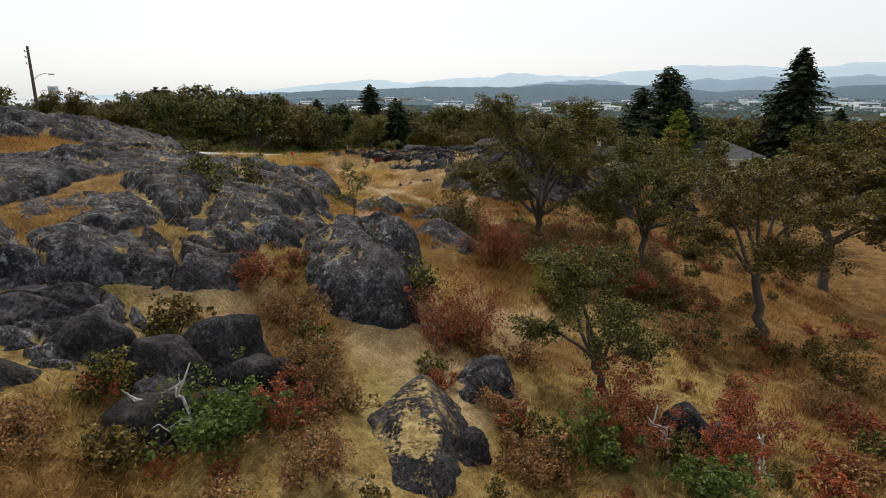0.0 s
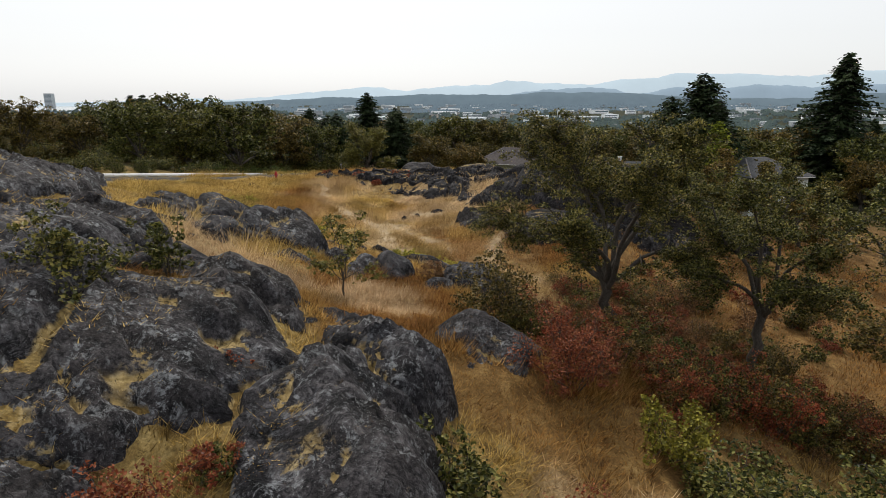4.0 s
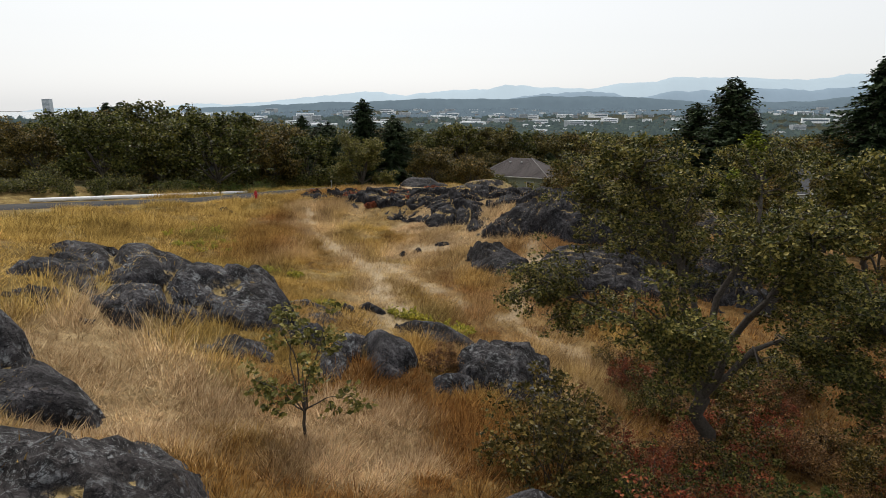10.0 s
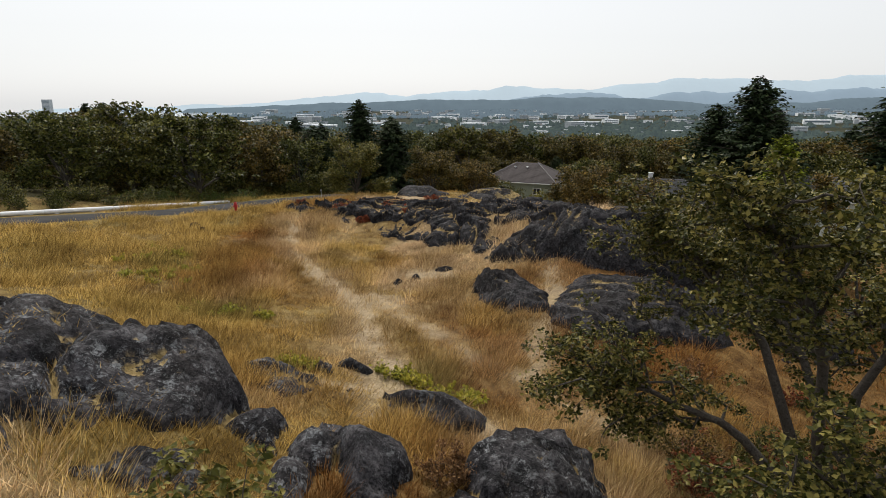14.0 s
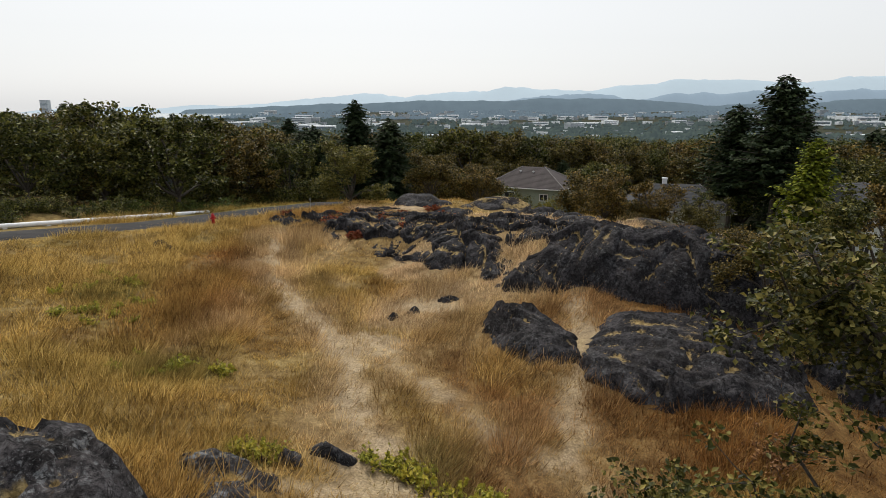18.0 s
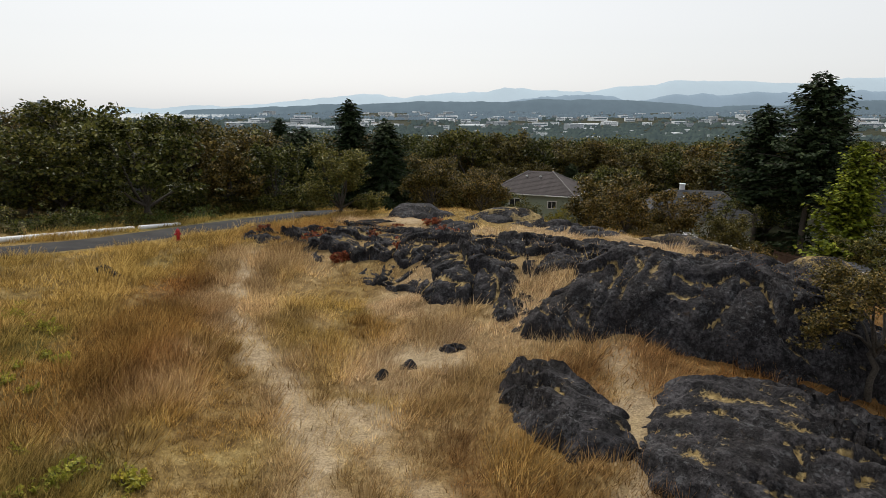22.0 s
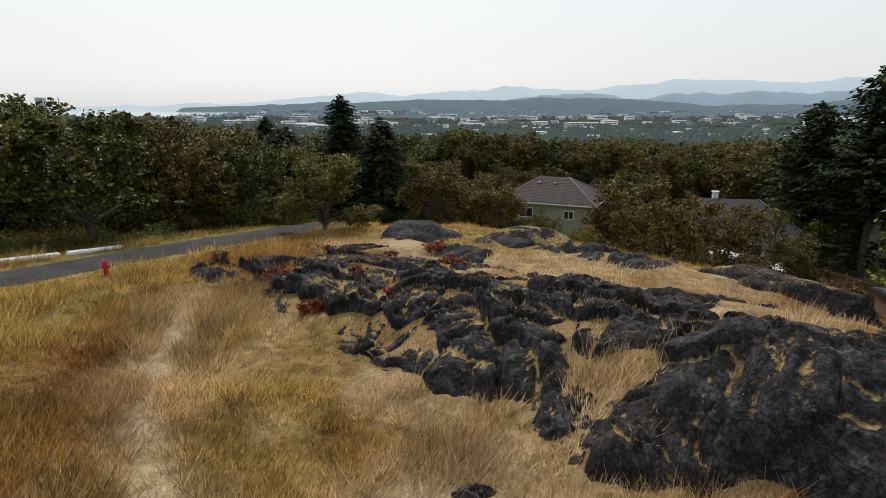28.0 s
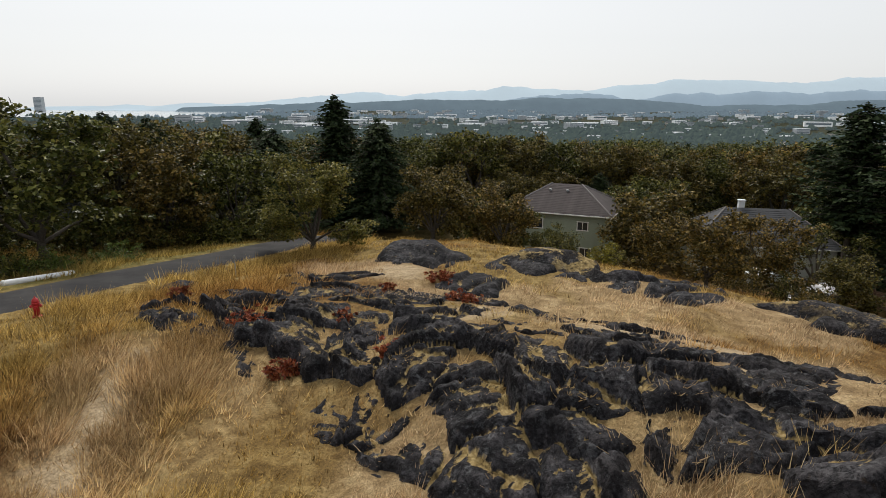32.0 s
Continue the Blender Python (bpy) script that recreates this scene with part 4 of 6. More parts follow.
def bedrock_top(x, y, spec):
    x0, x1, y0, y1, cells, patches, seed, lift = spec
    mask = np.zeros_like(x)
    for cx, cy, r in patches:
        mask = np.maximum(mask, 1 - smooth(0.55, 1.1, np.hypot(x - cx, y - cy) / r + 0.2 * fbm(x / 2, y / 2, seed=seed, octaves=2)))
    wx, wy = x + 0.9 * fbm(x / 4, y / 4, seed=seed + 1, octaves=2), y + 0.9 * fbm(x / 4, y / 4, seed=seed + 2, octaves=2)
    d1, d2, cell, ox, oy = worley(wx / cells, wy / (cells * 1.25), seed)
    swell = np.sqrt(np.clip(1 - (d1 / 0.85) ** 2, 0, 1))
    seam = smooth(0.03, 0.22, d2 - d1)
    e1, e2, c2, px, py = worley(wx / cells * 3.1, wy / cells * 2.7, seed + 4)
    z = land(x, y) - 0.62 + (lift * swell * (0.55 + 0.7 * cell) + 0.45 * seam + 0.16 * seam * (c2 - 0.5) + 0.1 * px - 0.1 * (1 - smooth(0.02, 0.12, e2 - e1))) * mask
    if seed == 91:
        z = np.maximum(z, land(x, y) - 0.16 - 0.5 * (1 - mask) + 0.34 * smooth(0.0, 0.16, d2 - d1) * (0.3 + cell) - 0.5 * smooth(0.0, 0.45, fbm(x / 3.1, y / 3.1, seed=seed + 9, octaves=3)) - 0.6 * smooth(27, 31, y))
    own = [q for q in DOMES if x0 < q[0] < x1 and y0 < q[1] < y1]
    if own:
        qx, qy = x + 0.42 * fbm(x / 1.9, y / 1.9, seed=seed + 7, octaves=3), y + 0.42 * fbm(x / 1.9, y / 1.9, seed=seed + 8, octaves=3)
        first, second = np.full_like(x, -9.0), np.full_like(x, -9.0)
        for q in own:
            r = 1.05 * max(q[3], q[4])
            at = np.nonzero((np.abs(qx - q[0]) < r) & (np.abs(qy - q[1]) < r))[0]
            if len(at):
                body = dome(qx[at], qy[at], *q)
                second[at] = np.maximum(second[at], np.minimum(first[at], body))
                first[at] = np.maximum(first[at], body)
        z = np.maximum(z - 0.2 * (first > z), first - 0.42 * (1 - smooth(0.0, 0.2, first - second)))
        # long joints, ledges and small broken faces
        along = np.abs(vnoise((x * 0.8 + y * 0.6) / 1.5, (y * 0.8 - x * 0.6) / 5.0, seed=seed + 11))
        across = np.abs(vnoise((x * 0.8 + y * 0.6) / 6.0, (y * 0.8 - x * 0.6) / 2.1, seed=seed + 13))
        ledges = fbm(x / 2.4, y / 2.4, seed=seed + 12, octaves=3)
        z = z - 0.20 * (1 - smooth(0.0, 0.05, along)) - 0.16 * (1 - smooth(0.0, 0.045, across)) + 0.16 * (np.floor(3.5 * ledges) / 3.5 - 0.55 * ledges)
        b1, b2, c3, bx, by = worley((wx * 0.8 + wy * 0.6) / 1.25, (wy * 0.8 - wx * 0.6) / 0.75, seed + 15)
        broken = smooth(-0.25, 0.35, fbm(x / 3.3, y / 3.3, seed=seed + 16, octaves=2)) * (0.6 if y1 < 49 else 1.0)
        phase = (0.45 * x + 0.89 * y) / (0.85 if y0 > 45 else 1.3) + 0.9 * fbm(x / 2.8, y / 2.8, seed=seed + 17, octaves=3)
        z = z + (0.62 if y0 > 45 else 0.34) * (0.25 + 0.75 * broken) * (0.5 - (phase - np.floor(phase)))
        z = z + 0.08 * facet(c2, px, py, 1.0) + broken * (0.26 * (c3 - 0.5) + facet(c3, bx, by, 0.6) - 0.24 * (1 - smooth(0.0, 0.09, b2 - b1)))
    z = z + 0.06 * fbm(x / 1.3, y / 1.3, seed=seed + 5, octaves=3) + 0.03 * fbm(x / 0.3, y / 0.3, seed=seed + 6, octaves=2)
    edge = np.minimum(np.minimum(x - x0, x1 - x), np.minimum(y - y0, y1 - y))
    return np.where(edge < 1, z - 1.5 * (1 - edge), z), cell


def bedrock(x0, x1, y0, y1, cells, patches, seed, lift, label, step=0.17):
    BEDROCKS.append((x0, x1, y0, y1, cells, patches, seed, lift))
    nu, nv = int((x1 - x0) / step), int((y1 - y0) / step)
    X, Y = np.meshgrid(np.linspace(x0, x1, nu), np.linspace(y0, y1, nv))
    x, y = X.ravel(), Y.ravel()
    z, cell = bedrock_top(x, y, BEDROCKS[-1])
    sheet("rock_outcrop", x, y, z, nu, nv, hollows(z, nu, nv, 0.4, 4.5), cell, label, DARK_ROCK if y0 > 45 else ROCK)


def soil_shows(x, y):
    """1 where soil, not rock, is on top."""
    top = ridge_top(x, y)[0]
    for spec in BEDROCKS:
        inside = (x > spec[0]) & (x < spec[1]) & (y > spec[2]) & (y < spec[3])
        if inside.any():
            top[inside] = np.maximum(top[inside], bedrock_top(x[inside], y[inside], spec)[0])
    free = (top < ground_z(x, y) + 0.03).astype(float)
    for bx, by, rx, ry, turn in BOULDERS:
        c, s = math.cos(radians(turn)), math.sin(radians(turn))
        u, v = (x - bx) * c + (y - by) * s, -(x - bx) * s + (y - by) * c
        free[(u / rx) ** 2 + (v / ry) ** 2 < 0.75] = 0
    return free


bedrock(-30, 4.0, 16, 48.5, 3.9, [(-9, 22.5, 4.6), (-15, 29, 6.5), (-22, 37, 8), (-12.5, 41, 5), (-19, 24, 7), (-7.5, 28.5, 3.4), (-6, 24, 2.6), (-26, 26, 7)], 91, 0.85,
        "rounded grey bedrock with straw-filled seams on the rise", 0.135)
bedrock(-13, 3, 8, 19, 1.7, [(-9.8, 15, 2.5), (-6.4, 13.8, 2.3)], 95, 0.6, "broken dark bedrock among dry grass and shrubs")
bedrock(-2, 26, 49, 62.5, 2.6, [(14, 53.5, 3), (17, 58.5, 3.4), (22, 57, 3)], 99, 0.7, "low grey rock backs with straw seams beside the oaks", 0.12)
bedrock(-8, 26, 76, 94, 2.8, [(-3.7, 88, 3), (3, 86, 4), (9, 83, 3.5), (16, 79.5, 5), (21, 74, 4), (-1, 82, 3)], 101, 0.55, "smooth purplish-grey rock backs behind the outcrop", 0.2)


# ---- plants ----
def leaf_cloud(centres, radii, count, size, rng, squash=0.6, tilt=0.7):
    """Small leaf faces, two triangles folded along the rib, scattered round the centres."""
    k = rng.integers(0, len(centres), count)
    off = rng.normal(0, 1, (count, 3))
    off *= (rng.random(count) ** 0.33 / (np.linalg.norm(off, axis=1) + 1e-9))[:, None]
    off[:, 2] *= squash
    c = centres[k] + off * radii[k][:, None]
    n = rng.normal(0, tilt, (count, 3)) + np.array([0, 0, 1.0])
    n /= np.linalg.norm(n, axis=1)[:, None]
    a = np.cross(n, rng.normal(0, 1, (count, 3)))
    a /= np.linalg.norm(a, axis=1)[:, None] + 1e-9
    b = np.cross(n, a)
    s = size * rng.uniform(0.6, 1.35, count)[:, None]
    p0, p2 = c - a * s * 0.55, c + a * s * 0.55
    p1, p3 = c + b * s * 0.36 + n * s * 0.12, c - b * s * 0.36 + n * s * 0.12
    v = np.stack([p0, p1, p2, p3], 1).reshape(-1, 3)
    i = np.arange(count) * 4
    return v, np.concatenate([np.stack([i, i + 1, i + 2], 1), np.stack([i, i + 2, i + 3], 1)])


def bend(a, b, rng, n=6, wobble=0.12, sag=0.0):
    a, b = np.asarray(a, float), np.asarray(b, float)
    t = np.linspace(0, 1, n)[:, None]
    L = np.linalg.norm(b - a)
    p = a + (b - a) * t
    p[1:-1] += rng.normal(0, wobble * L / math.sqrt(n), (n - 2, 3))
    p[:, 2] += sag * L * np.sin(t[:, 0] * math.pi)
    return p


def oak_meshes(seed, height, radius, leaves, leaf=0.15, fork=0.3, lean=(0, 0), limbs=5, twigs=7, flat=0.55, mat=None, clump=0.75, trunk_r=None, bare=0.0):
    """Meshes of a spreading, crooked oak: the wood and the crown."""
    rng = np.random.default_rng(seed)
    r0 = trunk_r or height * 0.028
    top = np.array([lean[0], lean[1], height * fork])
    wood = [(bend((0, 0, -0.4), top, rng, 7, 0.07), np.linspace(r0 * 1.25, r0 * 0.85, 7))]
    wood[0][1][0] *= 1.35
    tips, rad = [], []
    cz = height * (fork + (1 - fork) * 0.52)
    hz = height - cz
    for k in range(limbs):
        ang = 2 * math.pi * (k + rng.uniform(-0.3, 0.3)) / limbs
        el = (-0.35, 0.95, 0.3, 0.7, -0.1, 1.2, 0.1, 0.5, 0.85)[k % 9] + rng.uniform(-0.1, 0.1)
        reach = radius * rng.uniform(0.62, 0.78) * math.cos(el * 0.75)
        end = np.array([lean[0] * 1.3 + reach * math.cos(ang), lean[1] * 1.3 + reach * math.sin(ang), cz + hz * (1.12 * math.sin(el) - 0.42)])
        limb = bend(top * rng.uniform(0.8, 1.0), end, rng, 9, 0.17, 0.1)
        for _ in range(2):
            limb[1:-1] = (limb[:-2] + 2 * limb[1:-1] + limb[2:]) / 4
        wood.append((limb, np.linspace(r0 * 0.55, r0 * 0.16, 9)))
        for j in range(twigs):
            q0 = int(rng.integers(4, 9))
            out = limb[q0] - np.array([lean[0], lean[1], cz - hz * 0.6])
            out = out / (np.linalg.norm(out) + 1e-6) + rng.normal(0, 0.62, 3) * np.array([1, 1, 0.7])
            tip = limb[q0] + out / (np.linalg.norm(out) + 1e-6) * radius * rng.uniform(0.2, 0.4)
            tip[2] = min(tip[2], height * rng.uniform(0.88, 0.97))
            tw = bend(limb[q0], tip, rng, 6, 0.2, 0.06)
            wood.append((tw, np.linspace(r0 * 0.15, r0 * 0.045, 6)))
            for q in (2, 3, 4, 5):
                tips.append(tw[q] + rng.normal(0, 0.2, 3) * clump)
                rad.append(clump * rng.uniform(0.5, 1.05) * (0.65 if q < 4 else 1))
                for _ in range(2):
                    e = tw[q] + rng.normal(0, 0.6, 3) * clump * np.array([1, 1, 0.6])
                    wood.append((bend(tw[q], e, rng, 3, 0.1), np.array([r0 * 0.045, r0 * 0.03, r0 * 0.012])))
                    tips.append(e)
                    rad.append(clump * rng.uniform(0.35, 0.8))
    wv, wf = tubes(wood, 6)
    tips, rad = np.array(tips), np.array(rad)
    if bare:
        keep = rng.random(len(tips)) > bare
        tips, rad = tips[keep], rad[keep]
    lv, lf = leaf_cloud(tips, rad, leaves, leaf, rng, flat)
    return mesh_from("trunk", wv, wf, BARK), mesh_from("crown", lv, lf, mat or OAK, False)


def tree_at(x, y, meshes, label, category="tree", name="oak_tree", turn=0.0, scale=1.0, group="", z=None):
    ob = thing(name, label, category, (x, y, gz(x, y) if z is None else z), turn, group)
    ob.scale = (scale, scale, scale)
    put("trunk", meshes[0], ob)
    put("crown", meshes[1], ob)
    return ob


def fir_meshes(seed, height, radius, whorls=26, per=9, mat=None, power=0.8, droop=0.28, low=0.08):
    rng = np.random.default_rng(seed)
    wood = [(bend((0, 0, -0.5), (0, 0, height), rng, 9, 0.006), np.linspace(height * 0.02, 0.03, 9))]
    cards = []
    for k in range(whorls):
        f = low + (1 - low) * (k / (whorls - 1)) ** 0.95
        z = height * f
        L0 = radius * min(1, (1 - f) / (1 - low) * 1.0) ** power * (1.0 if k else 0.8) + 0.12
        for j in range(per):
            a = rng.uniform(0, 2 * math.pi)
            L = L0 * rng.uniform(0.45, 1.1) * (1 + 0.35 * math.sin(a * 3 + k * 0.55 + seed) * math.sin(k * 0.9 + a))
            d = np.array([math.cos(a), math.sin(a), 0])
            p = np.array([0, 0, z]) + rng.normal(0, 0.12, 3)
            end = p + d * L + np.array([0, 0, -droop * L + 0.12 * L])
            if j % 2 == 0 and L > 0.6:
                wood.append((bend(p, end, rng, 4, 0.05), np.array([0.045, 0.035, 0.02, 0.008]) * (0.5 + height / 20)))
            n = max(3, int(L * 5.5))
            for q in range(n):
                t = (q + rng.random()) / n
                c = p + (end - p) * t + rng.normal(0, 0.07, 3)
                side = np.cross(d, (0, 0, 1)) * (1 if q % 2 else -1)
                dirn = d * 0.75 + side * rng.uniform(0.3, 1.0) + np.array([0, 0, rng.uniform(-0.4, 0.15)])
                cards.append((c, dirn / np.linalg.norm(dirn), (0.42 + 0.36 * (1 - t)) * rng.uniform(0.7, 1.2) * (0.6 + 0.4 * min(1, L / 1.5))))
    c, d, s = (np.array(q) for q in zip(*cards))
    up = rng.normal(0, 0.5, c.shape) + np.array([0, 0, 1.0])
    w = np.cross(d, up)
    w /= np.linalg.norm(w, axis=1)[:, None] + 1e-9
    s = s[:, None]
    v = np.stack([c, c + d * s * 0.5 + w * s * 0.3, c + d * s - np.array([0, 0, 0.12]) * s, c + d * s * 0.5 - w * s * 0.3], 1).reshape(-1, 3)
    i = np.arange(len(c)) * 4
    f = np.concatenate([np.stack([i, i + 1, i + 2], 1), np.stack([i, i + 2, i + 3], 1)])
    wv, wf = tubes(wood, 6)
    return mesh_from("trunk", wv, wf, BARK), mesh_from("crown", v, f, mat or NEEDLE, False)


def shrub_meshes(seed, width, height, leaves, leaf, mat, stems=16, squash=0.8):
    rng = np.random.default_rng(seed)
    wood, tips, rad = [], [], []
    for k in range(stems):
        a, r = rng.uniform(0, 6.283), width * 0.5 * math.sqrt(rng.random())
        tip = np.array([r * math.cos(a), r * math.sin(a), height * (1 - 0.5 * (2 * r / width) ** 2) * rng.uniform(0.45, 1.1)])
        st = bend((tip[0] * 0.25, tip[1] * 0.25, -0.15), tip, rng, 5, 0.12)
        wood.append((st, np.linspace(0.022, 0.006, 5)))
        for q in (2, 3, 4):
            tips.append(st[q])
            rad.append(width * rng.uniform(0.05, 0.17))
            e = st[q] + rng.normal(0, width * 0.13, 3)
            wood.append((bend(st[q], e, rng, 3, 0.1), np.array([0.008, 0.006, 0.003])))
            tips.append(e)
            rad.append(width * rng.uniform(0.04, 0.12))
    wv, wf = tubes(wood, 5)
    lv, lf = leaf_cloud(np.array(tips), np.array(rad), leaves, leaf, rng, squash, 0.9)
    return mesh_from("stems", wv, wf, BARK), mesh_from("foliage", lv, lf, mat, False)


def shrub_at(x, y, meshes, label, name="shrub", turn=0, scale=1.0, group=""):
    ob = thing(name, label, "shrub", (x, y, gz(x, y)), turn, group)
    ob.scale = (scale, scale, scale)
    put("stem", meshes[0], ob)
    put("foliage", meshes[1], ob)
    return ob


# the oaks along the slope, one by one
SCRUB_OAK = "spreading oak with dusty olive leaves and crooked dark limbs"
tree_at(6.6, 36.8, oak_meshes(11, 10.6, 5.6, 84000, 0.092, 0.3, (-0.8, 0.0), 9, 18, clump=0.46, trunk_r=0.24), SCRUB_OAK)
tree_at(5.5, 18.1, oak_meshes(12, 5.3, 2.7, 26000, 0.075, 0.24, (-0.5, 0.2), 8, 9, clump=0.36, trunk_r=0.13), "small leaning oak with dark green leaves among red shrubs")
tree_at(15.8, 28.1, oak_meshes(13, 9.2, 4.5, 36000, 0.105, 0.38, (-0.6, 0), 8, 11, mat=OAK_BROWN, clump=0.52, trunk_r=0.2), "spreading oak with browning leaves and a low crooked limb")
tree_at(12.0, 35.1, oak_meshes(14, 9.0, 4.0, 34000, 0.1, 0.34, (0.2, 0.2), 8, 11, clump=0.5, trunk_r=0.19), SCRUB_OAK)
tree_at(26.5, 40.0, oak_meshes(15, 10.2, 4.6, 15000, 0.2, 0.36, (0, 0), 5, 8, mat=OAK_BROWN), "tall oak with a bare lower trunk on the dry slope")

for k, (x, y, h, r, mat) in enumerate(((21.5, 64.5, 6.6, 3.2, OAK), (26.5, 69.0, 7.2, 3.6, OAK_BROWN), (20.0, 56.0, 6.0, 3.0, OAK), (29.5, 63.0, 7.5, 3.6, OAK), (33.5, 74.0, 7.5, 3.6, OAK_BROWN), (30.5, 52.0, 8.5, 4.0, OAK), (31.0, 81.0, 6.6, 3.4, OAK), (27.5, 58.5, 5.6, 3.2, OAK_BROWN), (34.5, 66.0, 6.0, 3.4, OAK))):
    tree_at(x, y, oak_meshes(320 + k, h, r, 8500, 0.19, 0.13, (-0.2, 0.1), 5, 8, mat=mat, clump=0.55), "oak with dusty leaves on the slope beside the outcrop")
tree_at(28.5, 101.5, oak_meshes(36, 7.6, 3.8, 5200, 0.17, 0.25, (0.2, 0), 8, 8, mat=OAK, clump=0.42, bare=0.3), "half-bare pale oak with twisted limbs before the bungalow")

tree_at(21.3, 97.0, oak_meshes(38, 7.2, 3.7, 12000, 0.18, 0.14, (0, 0), 9, 8, mat=OAK_BROWN, clump=0.6), "bushy brown oak before the bungalow roof")
SMALL_OAK = "young oak with sparse dusty green leaves on dry grass"
tree_at(-5.0, 33.3, oak_meshes(16, 3.5, 1.5, 1500, 0.12, 0.2, (0.05, 0), 8, 4, mat=SAPLING_LEAF, clump=0.2, trunk_r=0.04, flat=0.35), SMALL_OAK, name="oak_sapling")
tree_at(12.0, 56.8, oak_meshes(17, 4.6, 2.5, 14000, 0.1, 0.42, (0.1, 0), 8, 8, mat=OAK_BROWN, clump=0.42, trunk_r=0.1), "small brown-leaved oak before the dark rock face")
SHRUBS_NEAR = [
    (0.6, 19.6, 3.4, 2.3, 5200, RED_LEAF, "red-leaved shrub against the boulder"),
    (-3.6, 15, 1.9, 2.3, 2200, RUST_LEAF, "dead shrub with tan curled leaves"),
    (-4.9, 18.4, 2.1, 1.3, 2200, RUST_LEAF, "brown dry shrub below the boulder"),
    (-6.4, 19.6, 2, 0.9, 2000, RED_LEAF, "low red-brown shrub between rocks"),
    (5, 15.2, 3, 2.2, 4800, RED_LEAF, "red shrub under the small oak"),
    (4, 14.1, 1.9, 1.5, 2400, GREEN_LEAF, "dark green bush beside the red shrub"),
    (9.4, 16.6, 2.6, 2, 3600, RED_LEAF, "red shrub on the dry slope"),
    (-9, 11.2, 2.2, 1, 2200, RUST_LEAF, "brown dry shrub among broken rocks"),
    (-4, 13.2, 1.8, 1.2, 1800, RED_LEAF, "dull red shrub among broken rocks"),
    (-3, 12, 2, 1, 1800, RUST_LEAF, "tan dry shrub beside the mossy mound"),
    (-8.3, 13.4, 1.4, 1, 1200, OAK, "olive bush among broken rocks"),
    (1.8, 15.6, 1.6, 0.9, 1600, RUST_LEAF, "rust dry shrub beside the mossy mound"),
    (2.2, 12.8, 2, 1, 1800, RUST_LEAF, "rust dry shrub on the slope"),
    (6.6, 12.6, 2, 1.4, 2200, GREEN_LEAF, "dark green bush on the slope"),
    (7.6, 14.6, 2.2, 1.3, 2600, RED_LEAF, "low red shrub beside a rock"),
    (10.6, 24.2, 2.4, 2, 2800, RUST_LEAF, "russet shrub under the oaks")]
SHRUBS_SLOPE = [
    (2.6, 28.2, 3.2, 2.3, 4200, RED_LEAF, "red shrub at the foot of the oak"),
    (3.6, 30.6, 2.6, 1.8, 2800, RUST_LEAF, "russet shrub with thinning leaves under the oak"),
    (-5.4, 12.6, 3, 1.3, 3600, GREEN_LEAF, "green bramble below the dark boulders"),
    (-1, 21.9, 2, 1.5, 1800, OAK, "dusty green bush at the boulder's side"),
    (-9.7, 24.5, 2.2, 1.6, 2400, OAK, "olive bush rooted between bedrock domes"),
    (-8.4, 27, 1.4, 1.6, 1100, OAK, "thin olive bush on the bedrock"),
    (0.9, 32.8, 3.2, 2.9, 4200, OAK_BROWN, "brownish oak bush beside red shrubs"),
    (7.6, 33.6, 2.2, 1.3, 2200, GREEN_LEAF, "low green bush under the oak"),
    (-1.8, 39.4, 1.4, 1.1, 1500, RUST_LEAF, "rust-red shrub between two boulders"),
    (4.8, 26, 2.2, 1.3, 2200, OAK_YELLOW, "yellow-green shrub on the slope"),
    (11.2, 24.8, 2.2, 1.6, 2200, OAK, "olive bush on the dry slope"),
    (13.8, 19.5, 2.4, 1.5, 2200, RUST_LEAF, "brown shrub on the dry slope"),
    (16.5, 22.5, 2.8, 1.6, 2400, OAK_BROWN, "brownish bush on the dry slope"),
    (9, 30.5, 2.6, 1.5, 2400, OAK, "olive bush between the oaks"),
    (8.2, 38.5, 2.6, 1.6, 2200, OAK_BROWN, "brownish bush between the oaks"),
    (14.5, 40.5, 2.6, 1.8, 2200, RUST_LEAF, "russet bush under the oaks")]
